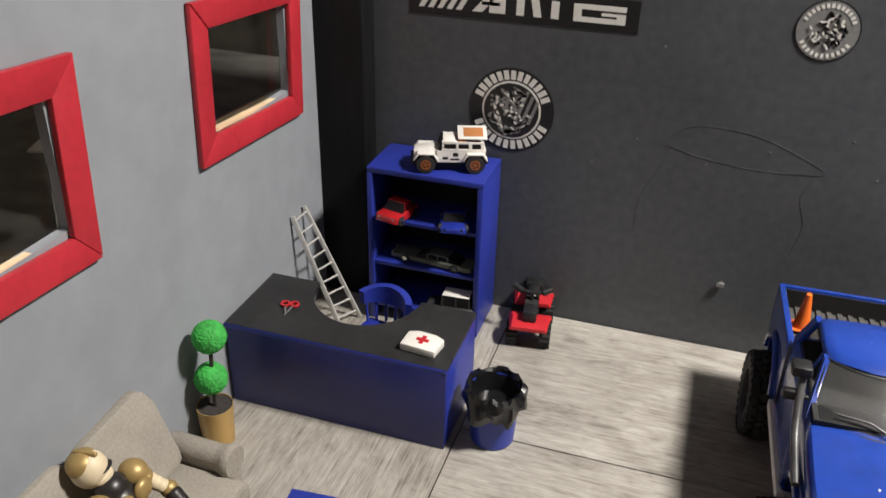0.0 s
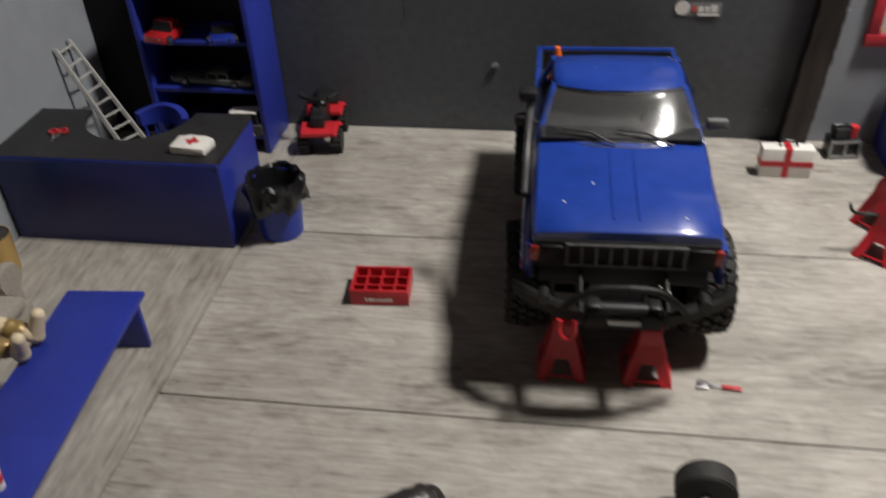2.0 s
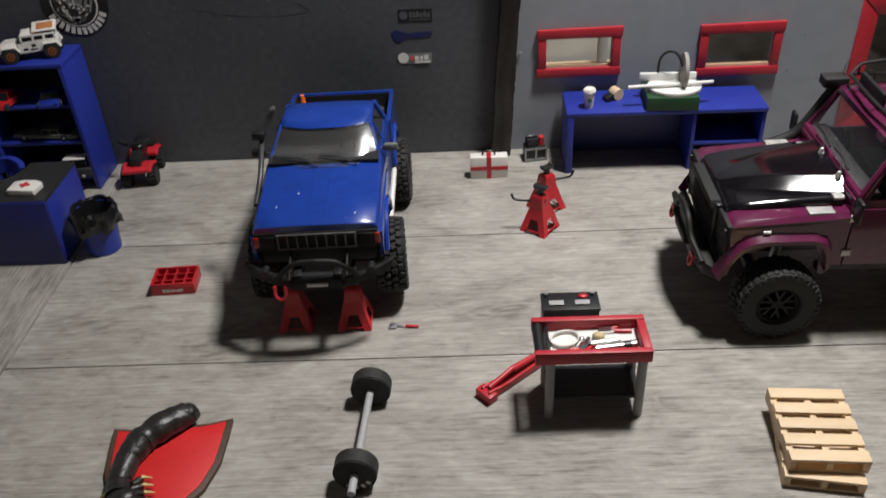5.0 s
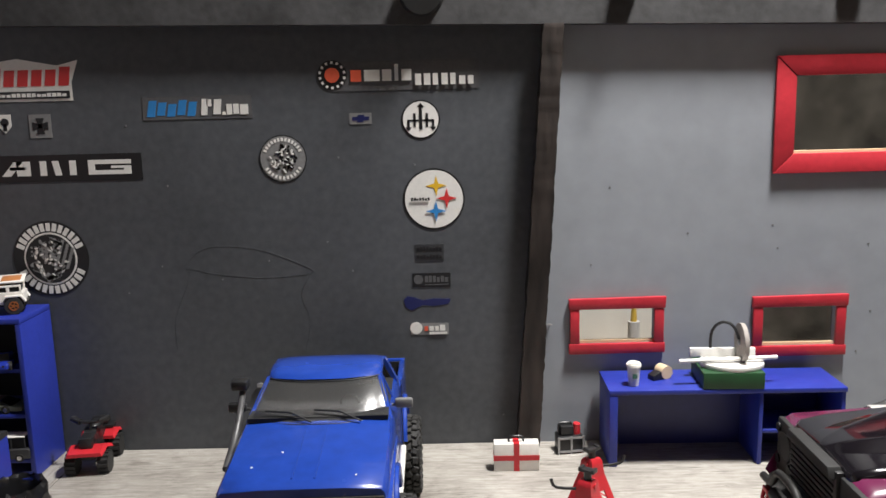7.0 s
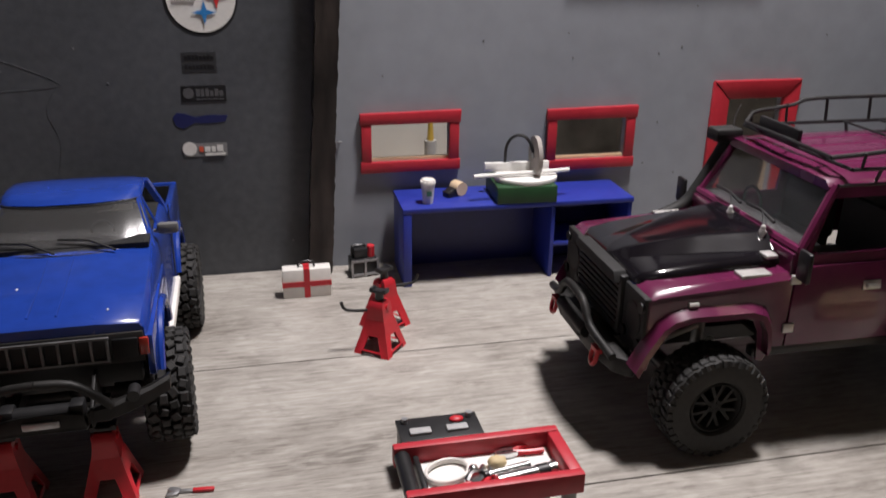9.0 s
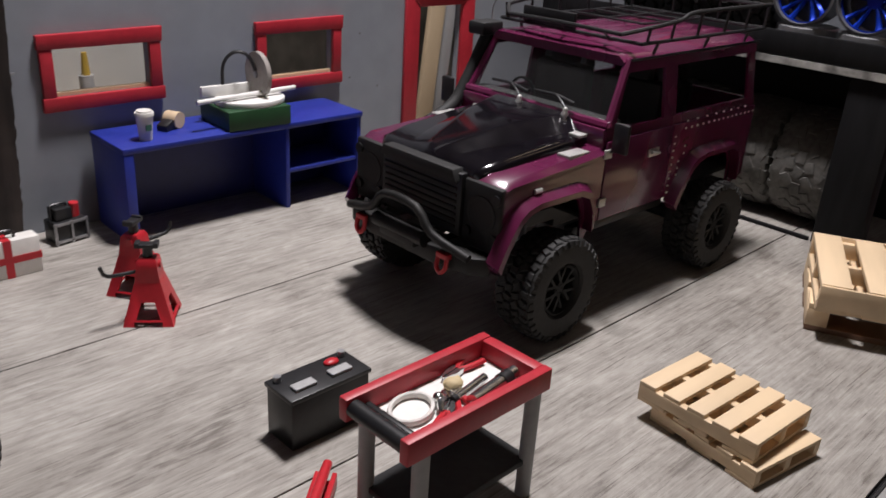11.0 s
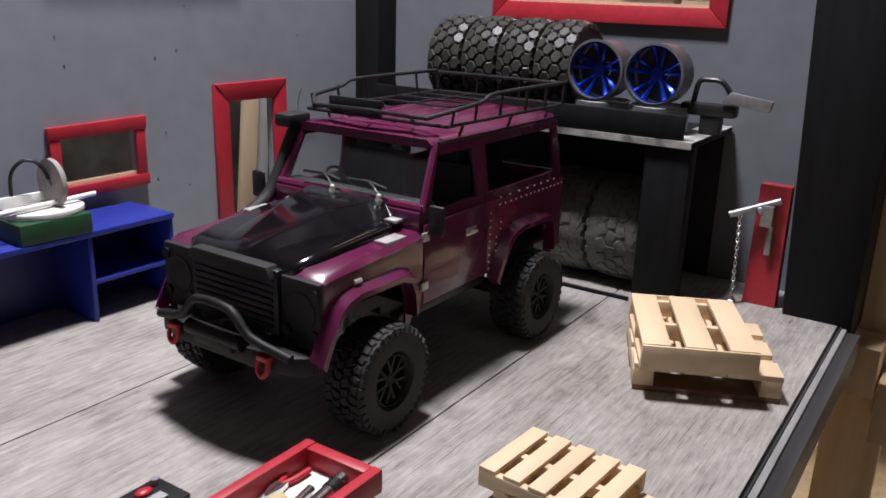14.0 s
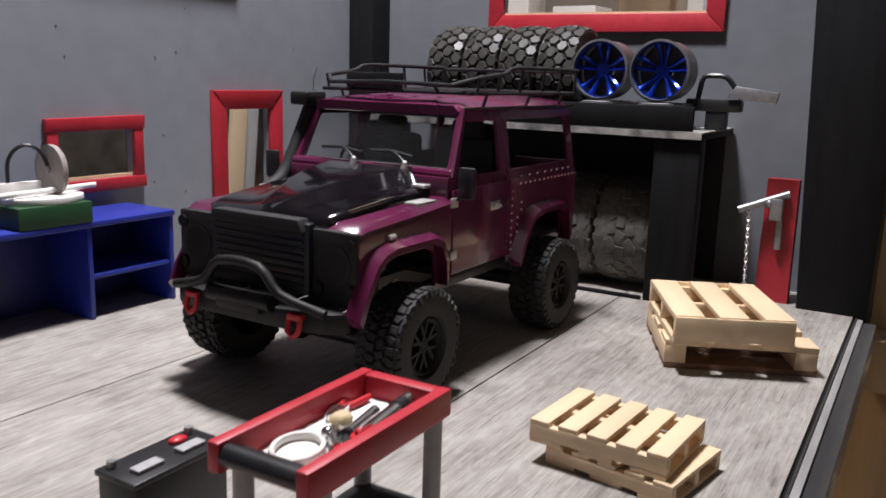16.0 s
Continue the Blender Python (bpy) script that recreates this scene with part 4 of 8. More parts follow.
for sx in (-1, 1):
    bm = bmesh.new()
    ring_of(bm, (sx * 0.0052, 0.009, 0.0012), "z", 0.0052, 0.0032, 0.0022, 14)
    part("handle", bm, RED_PL, sc, "red handle")
    bm = bmesh.new()
    slab(bm, [(sx * 0.003, 0.006), (sx * 0.0055, 0.005), (-sx * 0.001, -0.014)], "z", 0.0003 + (0.0008 if sx > 0 else 0), 0.001 + (0.0008 if sx > 0 else 0))
    part("blade", bm, STEEL, sc)
fa = thing("first_aid_box", "small white first aid box with red cross", "first aid box", pose(-0.829, -0.326, 0.1302, 0, 0, -6))
bm = bmesh.new()
slab(bm, [(-0.024, -0.018), (0.024, -0.018), (0.0255, 0.012), (0.012, 0.018), (-0.012, 0.018), (-0.0255, 0.012)], "z", 0, 0.011, 0.002)
part("case", bm, WHITE_PL, fa)
bm = bmesh.new()
box(bm, -0.0085, 0.0085, -0.0028, 0.0028, 0.0108, 0.0118)
box(bm, -0.0028, 0.0028, -0.0085, 0.0085, 0.0109, 0.0119)
part("cross", bm, RED_PL, fa, "red cross")

# chair behind the desk
ch = thing("office_chair", "blue wooden chair with spindle back behind the desk", "chair", pose(-0.926, -0.234, 0, 0, 0, 172))
bm = bmesh.new()
slab(bm, [(-0.034, -0.03), (0.034, -0.03), (0.037, 0.01), (0.028, 0.034), (-0.028, 0.034), (-0.037, 0.01)], "z", 0.062, 0.069, 0.002)
part("seat", bm, BLUE_WOOD, ch)
for sx in (-1, 1):
    for sy in (-1, 1):
        bm = bmesh.new()
        rod(bm, (sx * 0.025, sy * 0.022, 0.062), (sx * 0.032, sy * 0.03, 0.0), 0.0035, 0.0025, seg=8)
        part("leg", bm, BLUE_WOOD, ch)
arc = [(0.040 * math.sin(a), -0.006 - 0.030 * math.cos(a)) for a in [radians(-72 + 144 * i / 12) for i in range(13)]]
for x, y in arc[1:12:2]:
    bm = bmesh.new()
    rod(bm, (x * 0.9, y * 0.9, 0.068), (x, y, 0.108), 0.0022, seg=8)
    part("spindle", bm, BLUE_WOOD, ch)
bm = bmesh.new()
rings = []
for x, y in arc:
    n = Vector((x, y + 0.006, 0)).normalized()
    zt = 0.128 - 6.0 * x * x
    rings.append([(x - n.x * 0.005, y - n.y * 0.005, 0.100), (x + n.x * 0.005, y + n.y * 0.005, 0.100), (x + n.x * 0.006, y + n.y * 0.006, zt), (x - n.x * 0.004, y - n.y * 0.004, zt)])
loft(bm, rings)
part("top_rail", bm, BLUE_WOOD, ch)

# ladder leaning on the wall
ld = thing("ladder", "small silver metal ladder leaning against the wall", "ladder")
top = [Vector((-1.096, -0.119, 0.190)), Vector((-1.096, -0.157, 0.190))]
bot = [Vector((-1.010, -0.113, 0.001)), Vector((-1.032, -0.146, 0.001))]
for t_, b_ in zip(top, bot):
    bm = bmesh.new()
    d = (t_ - b_)
    q = d.to_track_quat("Z", "Y").to_matrix().to_4x4()
    box(bm, -0.002, 0.002, -0.0035, 0.0035, 0, d.length, 0.0006, Matrix.Translation(b_) @ q)
    part("rail", bm, BRIGHT, ld)
for i in range(9):
    f = (i + 0.6) / 9
    bm = bmesh.new()
    rod(bm, bot[0].lerp(top[0], f), bot[1].lerp(top[1], f), 0.0016, seg=6)
    part("rung", bm, BRIGHT, ld)

# quad bike
qb = thing("toy_quad_bike", "small red and black toy quad bike by the wall", "toy quad bike", pose(-0.741, -0.052, 0, 0, 0, 187) @ Matrix.Scale(1.42, 4))
for sx in (-1, 1):
    for y in (-0.024, 0.026):
        bm = bmesh.new()
        rod(bm, (sx * 0.012, y, 0.012), (sx * 0.024, y, 0.012), 0.012, seg=18)
        for i in range(14):
            a = 2 * math.pi * i / 14
            box(bm, sx * 0.018 - 0.006, sx * 0.018 + 0.006, y + 0.0118 * math.cos(a) - 0.0014, y + 0.0118 * math.cos(a) + 0.0014, 0.012 + 0.0118 * math.sin(a) - 0.0014, 0.012 + 0.0118 * math.sin(a) + 0.0014)
        part("wheel", bm, RUBBER, qb)
for y0, y1 in ((-0.040, -0.010), (0.010, 0.042)):
    bm = bmesh.new()
    loft(bm, [[(-0.024, y0, 0.024), (0.024, y0, 0.024), (0.022, y0, 0.028), (-0.022, y0, 0.028)], [(-0.022, (y0 + y1) / 2, 0.030), (0.022, (y0 + y1) / 2, 0.030), (0.018, (y0 + y1) / 2, 0.034), (-0.018, (y0 + y1) / 2, 0.034)], [(-0.02, y1, 0.025), (0.02, y1, 0.025), (0.018, y1, 0.029), (-0.018, y1, 0.029)]])
    part("mudguard", bm, RED_PL, qb)
bm = bmesh.new()
loft(bm, [[(-0.008, y, z), (0.008, y, z), (0.007, y, z + h), (-0.007, y, z + h)] for y, z, h in ((-0.030, 0.015, 0.020), (-0.012, 0.014, 0.026), (0.006, 0.014, 0.034), (0.026, 0.015, 0.022))])
part("frame", bm, BLACK_PL, qb)
bm = bmesh.new()
ball(bm, (0, -0.010, 0.044), 0.009, 2, (0.9, 1.8, 0.7))
part("seat", bm, BLACK_PL, qb)
bm = bmesh.new()
pipe(bm, [(-0.020, 0.004, 0.058), (-0.008, 0.010, 0.055), (0.008, 0.010, 0.055), (0.020, 0.004, 0.058)], 0.0020)
for sx in (-1, 1):
    rod(bm, (sx * 0.011, 0.009, 0.0555), (sx * 0.021, 0.004, 0.0585), 0.0036, seg=10)
rod(bm, (0, 0.010, 0.036), (0, 0.009, 0.055), 0.0018, seg=8)
part("handlebar", bm, BLACK_PL, qb)
bm = bmesh.new()
box(bm, -0.0075, 0.0075, 0.014, 0.034, 0.030, 0.044, 0.002)
part("engine_cover", bm, BLACK_PL, qb)
bm = bmesh.new()
box(bm, -0.016, 0.016, -0.042, -0.022, 0.034, 0.038, 0.0006)
box(bm, -0.010, 0.010, -0.040, -0.024, 0.038, 0.046, 0.002)
part("rear_rack", bm, BLACK_PL, qb)

# waste bin with bag
wb = thing("waste_bin", "blue plastic waste bin lined with black bag", "bin", pose(-0.733, -0.316, 0))
bm = bmesh.new()
n = 28
prof = [(0.027, 0.0), (0.029, 0.002), (0.034, 0.082), (0.032, 0.082), (0.027, 0.004)]
loft(bm, [[(r * math.cos(2 * math.pi * i / n), r * math.sin(2 * math.pi * i / n), z) for i in range(n)] for r, z in prof])
part("bucket", bm, BLUE_PL, wb)
bm = bmesh.new()
rng = random.Random(5)
rings = []
n = 36
for r, z, j in ((0.024, 0.045, 0.001), (0.029, 0.074, 0.001), (0.0325, 0.085, 0.0015), (0.0355, 0.0885, 0.002), (0.0385, 0.086, 0.003), (0.041, 0.074, 0.0035), (0.0395, 0.060, 0.004), (0.037, 0.050, 0.005)):
    ph = rng.uniform(0, 6)
    rings.append([((r + j * math.sin(5 * t + ph) + rng.uniform(-j, j) * 0.6) * math.cos(t), (r + j * math.sin(5 * t + ph) + rng.uniform(-j, j) * 0.6) * math.sin(t), z + rng.uniform(-j, j) * 1.2) for t in [2 * math.pi * i / n for i in range(n)]])
loft(bm, rings, False)
part("bag", bm, BAG, wb, "crumpled black bag", smooth=25)
bm = bmesh.new()
rod(bm, (0, 0, 0.056), (0, 0, 0.058), 0.0262, seg=20)
part("bag_floor", bm, BAG, wb)

# topiary
tp = thing("topiary_plant", "two green foam balls on stem in brass pot", "plant", pose(-1.072, -0.440, 0))
bm = bmesh.new()
n = 28
loft(bm, [[(r * math.cos(2 * math.pi * i / n), r * math.sin(2 * math.pi * i / n), z) for i in range(n)] for r, z in ((0.0195, 0.0), (0.0205, 0.001), (0.0235, 0.057), (0.0235, 0.058), (0.0225, 0.058), (0.0222, 0.055))])
part("pot", bm, mat("brushed_brass_foil", (0.52, 0.34, 0.13), 0.38, 0.45, spread=0.15, grain=50, stretch=(1, 1, 0.2), bump=0.1), tp, "brass coloured pot")
bm = bmesh.new()
rod(bm, (0, 0, 0.050), (0, 0, 0.0562), 0.0222, seg=24)
part("soil", bm, SOIL, tp)
bm = bmesh.new()
rod(bm, (0, 0, 0.045), (0.006, 0, 0.160), 0.0026, seg=8)
part("stem", bm, mat("dark_stem", (0.03, 0.024, 0.02), 0.7), tp)
for z in (0.100, 0.161):
    bm = bmesh.new()
    vs = ball(bm, (0, 0, 0), 0.0208, 5)
    for v in bm.verts:
        d = v.co.normalized()
        k = noise.noise(d * 14 + Vector((z * 90, 0, 0))) + 0.6 * noise.noise(d * 26 + Vector((0, z * 50, 0)))
        v.co = d * (0.0208 + 0.0016 * k) + Vector((0.006 * (z > 0.13), 0, z + 0.004 * (z > 0.13)))
    part("foliage_ball", bm, GREEN_FOAM, tp, smooth=60)

# sofa
sf = thing("sofa", "grey beige felt toy sofa with loose back cushions", "sofa", pose(-1.034, -0.668, 0, 0, 0, -2))
pbox("base", (-0.058, 0.05, -0.150, 0.150, 0.0, 0.028), FABRIC, sf, bevel=0.004)
pbox("seat_cushion", (-0.045, 0.057, -0.134, -0.003, 0.028, 0.046), FABRIC, sf, bevel=0.006)
pbox("seat_cushion", (-0.045, 0.057, 0.001, 0.134, 0.028, 0.046), FABRIC, sf, bevel=0.006)
for sy in (-1, 1):
    # rolled arm whose front end flares out into a padded disc
    bm = bmesh.new()
    n = 24
    loft(bm, [[(x, sy * 0.150 + q * math.cos(2 * math.pi * i / n), 0.054 + q * math.sin(2 * math.pi * i / n)) for i in range(n)] for x, q in ((-0.056, 0.014), (-0.052, 0.0162), (0.008, 0.0162), (0.016, 0.0170), (0.022, 0.0200), (0.029, 0.0212), (0.033, 0.0190))])
    slab(bm, [(sy * 0.150 - 0.0125, 0.0), (sy * 0.150 + 0.0125, 0.0), (sy * 0.150 + 0.0145, 0.052), (sy * 0.150 - 0.0145, 0.052)], "x", -0.054, 0.031, 0.003)
    part("armrest", bm, FABRIC, sf)
bm = bmesh.new()
box(bm, -0.059, -0.052, -0.140, 0.140, 0.0, 0.085, 0.003)
part("back_board", bm, FABRIC, sf)
for y, roll in ((-0.064, 0), (0.064, 3)):
    bm = bmesh.new()
    mx = pose(-0.034, y + 0.006, 0.046, roll, -16, 0)
    slab(bm, [(-0.062, 0.0), (0.062, 0.0), (0.0655, 0.012), (0.0645, 0.088), (0.056, 0.110), (0.045, 0.117), (-0.045, 0.115), (-0.058, 0.108), (-0.0645, 0.086), (-0.0655, 0.012)], "x", -0.012, 0.010, 0.006)
    bmesh.ops.transform(bm, matrix=mx, verts=bm.verts)
    part("back_cushion", bm, FABRIC, sf)

# reclining toy figure: one plain mesh
bm = bmesh.new()


def limb(a, c, r0, r1, idx):
    k = len(bm.faces)
    rod(bm, a, c, r0, r1, seg=12)
    ball(bm, a, r0 * 1.05, 2)
    ball(bm, c, r1 * 1.05, 2)
    bm.faces.ensure_lookup_table()
    for f in bm.faces[k:]:
        f.material_index = idx


def lump(c, r, sc, idx):
    k = len(bm.faces)
    ball(bm, Vector(c), r, 3, sc)
    bm.faces.ensure_lookup_table()
    for f in bm.faces[k:]:
        f.material_index = idx


hip = Vector((-1.000, -0.655, 0.064))
chest = Vector((-1.044, -0.658, 0.108))
head = Vector((-1.068, -0.662, 0.150))
limb(hip, chest, 0.017, 0.023, 2)
limb(chest, chest + Vector((-0.006, 0, 0.016)), 0.022, 0.018, 2)
# helmet: cream shell, gold crown, dark slit, jaw guard, crest
lump(head, 0.0195, (1.0, 0.95, 1.08), 0)
lump(head + Vector((-0.004, -0.002, 0.0080)), 0.0185, (0.90, 0.96, 0.80), 1)
lump(head + Vector((0.0125, 0.004, 0.0015)), 0.0100, (0.75, 1.35, 0.36), 2)
lump(head + Vector((0.0095, 0.003, -0.0085)), 0.0130, (0.95, 1.05, 0.72), 0)
limb(head + Vector((-0.010, -0.002, 0.022)), head + Vector((0.010, 0.002, 0.021)), 0.0024, 0.0024, 1)
for a in (-0.008, -0.002, 0.004):
    limb(head + Vector((0.015, 0.011, a - 0.006)), head + Vector((0.002, 0.0185, a - 0.004)), 0.0016, 0.0016, 1)
for s_ in (-1, 1):
    sh_ = chest + Vector((0.000, s_ * 0.028, 0.016))
    lump(sh_, 0.0160, (1.0, 0.95, 0.92), 1)
    lump(sh_ + Vector((0.004, s_ * 0.003, -0.008)), 0.0145, (1.0, 0.95, 0.55), 1)
    lump(chest + Vector((0.0195, s_ * 0.014 + 0.002, 0.010)), 0.0128, (0.55, 1.0, 1.0), 1)
    lump(chest + Vector((0.0225, s_ * 0.014 + 0.002, 0.0105)), 0.0085, (0.5, 1.0, 1.0), 1)
    el = Vector((-1.018, -0.658 + s_ * 0.046, 0.092))
    wr = Vector((-0.988, -0.658 + s_ * 0.038, 0.074))
    for k in range(4):
        limb(sh_.lerp(el, 0.25 + 0.19 * k), sh_.lerp(el, 0.40 + 0.19 * k), 0.0088 - 0.0004 * k, 0.0080 - 0.0004 * k, 0)
    lump(el, 0.0098, (1, 1, 1), 1)
    limb(el, wr, 0.0085, 0.0078, 0)
    limb(el.lerp(wr, 0.25), el.lerp(wr, 0.55), 0.0094, 0.0090, 2)
    lump(wr + Vector((0.006, 0, -0.002)), 0.0085, (1.1, 1, 0.7), 0)
    for k in range(3):
        limb(wr + Vector((0.010, -0.004 + 0.004 * k, -0.003)), wr + Vector((0.026, -0.004 + 0.003 * k, -0.008)), 0.0026, 0.0018, 0)
    knee = Vector((-0.944, -0.655 + s_ * 0.019, 0.094))
    ankle = Vector((-0.898, -0.646 + s_ * 0.012, 0.080))
    limb(hip + Vector((0.004, s_ * 0.011, 0.002)), knee, 0.0140, 0.0108, 0)
    lump(knee, 0.0122, (1, 1, 1), 0)
    limb(knee, ankle, 0.0105, 0.0088, 0)
    limb(knee.lerp(ankle, 0.62), knee.lerp(ankle, 0.80), 0.0108, 0.0104, 1)
    limb(ankle, ankle + Vector((0.006, s_ * 0.002, -0.004)), 0.0092, 0.0088, 0)
    limb(ankle + Vector((0.006, s_ * 0.002, -0.003)), ankle + Vector((0.013, s_ * 0.007, 0.020)), 0.0088, 0.0072, 0)
fig = solid("toy_figure", bm, CREAM, "cream and gold toy figure lying back on sofa", "toy figure", smooth=50)
fig.data.materials.append(GOLD)
fig.data.materials.append(mat("dark_armour", (0.03, 0.026, 0.026), 0.35, 0.3))

# low table
ct = thing("coffee_table", "low blue painted table before the sofa", "table", pose(-0.851, -0.690, 0, 0, 0, 4.5))
pbox("table_top", (-0.045, 0.045, -0.149, 0.149, 0.059, 0.066), BLUE_WOOD, ct)
pbox("end_panel", (-0.044, 0.044, 0.126, 0.133, 0, 0.059), BLUE_WOOD, ct)
pbox("end_panel", (-0.044, 0.044, -0.140, -0.133, 0, 0.059), BLUE_WOOD, ct)

cu = thing("drink_cup", "small white toy cup with a red band on table", "cup", pose(-0.828, -0.812, 0.0662))
bm = bmesh.new()
n = 18
loft(bm, [[(q * math.cos(2 * math.pi * i / n), q * math.sin(2 * math.pi * i / n), z) for i in range(n)] for q, z in ((0.0062, 0.0), (0.0082, 0.024), (0.0074, 0.024), (0.0056, 0.003))])
part("cup_wall", bm, WHITE_PL, cu)
bm = bmesh.new()
loft(bm, [[(q * math.cos(2 * math.pi * i / n), q * math.sin(2 * math.pi * i / n), z) for i in range(n)] for q, z in ((0.0071, 0.008), (0.0080, 0.018))], False)
part("red_band", bm, RED_PL, cu, "red printed band")

# bottle crate
cr = thing("bottle_crate", "red plastic bottle crate with twelve empty cells", "crate", pose(-0.569, -0.4355, 0, 0, 0, 3.5))
CX, CY, CHT = 0.0355, 0.025, 0.022
for dims in ((-CX, CX, -CY, -CY + 0.003, 0, CHT), (-CX, CX, CY - 0.003, CY, 0, CHT), (-CX, -CX + 0.003, -CY + 0.003, CY - 0.003, 0, CHT), (CX - 0.003, CX, -CY + 0.003, CY - 0.003, 0, CHT)):
    pbox("side", dims, RED_PL, cr, bevel=0.0006)
pbox("bottom", (-CX + 0.003, CX - 0.003, -CY + 0.003, CY - 0.003, 0, 0.002), RED_PL, cr, bevel=0)
for i in range(1, 4):
    x = -CX + 2 * CX * i / 4
    pbox("divider", (x - 0.001, x + 0.001, -CY + 0.003, CY - 0.003, 0.002, 0.019), RED_PL, cr, bevel=0)
for i in range(1, 3):
    y = -CY + 2 * CY * i / 3
    pbox("cross_divider", (-CX + 0.003, CX - 0.003, y - 0.001, y + 0.001, 0.002, 0.0185), RED_PL, cr, bevel=0)
bm = bmesh.new()
for p in bars(-0.017, 0.017, 0.006, 0.011, 8, 77):
    slab(bm, p, "y", -CY - 0.0004, -CY + 0.0002)
part("print", bm, S_WHITE, cr, "faded white print")

# plaque with a clawed arm
pq = thing("wall_plaque", "red shield plaque with a black clawed arm", "plaque", pose(-0.478, -0.826, 0, 0, 0, 5) @ Matrix.Diagonal((1.05, 1.0, 1.0, 1.0)))
half = [(0.0, -0.100), (0.030, -0.078), (0.056, -0.045), (0.070, -0.004), (0.074, 0.040), (0.076, 0.072), (0.045, 0.066), (0.02, 0.066)]
outline = half + [(-x, y) for x, y in reversed(half[1:])]
bm = bmesh.new()
slab(bm, outline, "z", 0, 0.008, 0.0015)
part("board", bm, BROWN_EDGE, pq)
bm = bmesh.new()
slab(bm, [(x * 0.90, y * 0.90 + 0.0005) for x, y in outline], "z", 0.007, 0.0095, 0.0008)
part("panel", bm, RED_FELT, pq)
bm = bmesh.new()
spine = [((0.0335, 0.0805), 0.002, 0.024), ((0.032, 0.0795), 0.0085, 0.024), ((0.027, 0.077), 0.0135, 0.025), ((0.018, 0.072), 0.017, 0.026), ((-0.006, 0.054), 0.0195, 0.028), ((-0.030, 0.030), 0.0185, 0.026), ((-0.041, 0.004), 0.016, 0.022), ((-0.044, -0.030), 0.0135, 0.021), ((-0.040, -0.050), 0.015, 0.02)]
rings = []
steps = [(i, k / 7) for i in range(len(spine) - 1) for k in range(7)] + [(len(spine) - 2, 1.0)]
for n_, (i, u) in enumerate(steps):
    (a, ra, za), (b_, rb, zb) = spine[i], spine[i + 1]
    x, y, z = a[0] + (b_[0] - a[0]) * u, a[1] + (b_[1] - a[1]) * u, za + (zb - za) * u
    d = (Vector(b_) - Vector(a)).normalized()
    nrm = Vector((-d.y, d.x))
    crease = 1 + 0.012 * math.sin(n_ * 1.35) - (0.10 if n_ in (32, 33) else 0)
    row = []
    for t in [2 * math.pi * k / 28 for k in range(28)]:
        r = (ra + (rb - ra) * u) * crease
        r *= 1 + 0.06 * noise.noise(Vector((x * 140 + math.cos(t) * 2.2, y * 140, math.sin(t) * 2.2))) + 0.05 * noise.noise(Vector((x * 420, y * 420, t * 3)))
        row.append((x + nrm.x * r * math.cos(t), y + nrm.y * r * math.cos(t), max(0.0098, z - 0.004 + r * math.sin(t) * 0.95)))
    rings.append(row)
loft(bm, rings)
ball(bm, (-0.034, -0.056, 0.018), 0.015, 2, (1.2, 1, 0.7))
for a in range(4):
    rod(bm, (-0.026, -0.058 + a * 0.007, 0.018), (-0.006 - a * 0.004, -0.062 + a * 0.012, 0.016), 0.0055, 0.004, seg=8)
part("clawed_arm", bm, LEATHER, pq, "black wrinkled arm", smooth=60)
for a in range(4):
    bm = bmesh.new()
    x, y = -0.006 - a * 0.004, -0.062 + a * 0.012
    rod(bm, (x, y, 0.018), (x + 0.012, y + 0.001, 0.014), 0.0032, 0.0006, seg=8)
    part("claw", bm, GOLD, pq, "gold claw")
bm = bmesh.new()
rod(bm, (-0.052, -0.046, 0.018), (-0.063, -0.050, 0.013), 0.0032, 0.0006, seg=8)
part("claw", bm, GOLD, pq, "gold claw")

# barbell
bb = thing("barbell", "small barbell with black plates on grey bar", "barbell", pose(-0.2215, -0.786, 0, 0, 0, -3))
bm = bmesh.new()
rod(bm, (0, -0.109, 0.0275), (0, 0.088, 0.0275), 0.005, seg=16)
part("bar", bm, GREY_PL, bb)
for y in (-0.071, 0.071):
    bm = bmesh.new()
    vs = rod(bm, (0, y - 0.011, 0.0275), (0, y + 0.011, 0.0275), 0.0272, seg=32)
    es = [e for e in bm.edges if e.calc_face_angle(0) > 1]
    bmesh.ops.bevel(bm, geom=es, offset=0.0015, segments=2, affect="EDGES")
    pl = part("weight_plate", bm, RUBBER, bb)
    if y < 0:
        bm = bmesh.new()
        for a in (-55, -28, 0, 28):
            mx = pose(0, y - 0.0112, 0.0275) @ Matrix.Rotation(radians(a), 4, "Y") @ pose(0, 0, -0.0195)
            box(bm, -0.0022, 0.0022, -0.0003, 0.0003, -0.003, 0.003, 0, mx)
        part("marking", bm, S_WHITE, pl, "white worn marking")

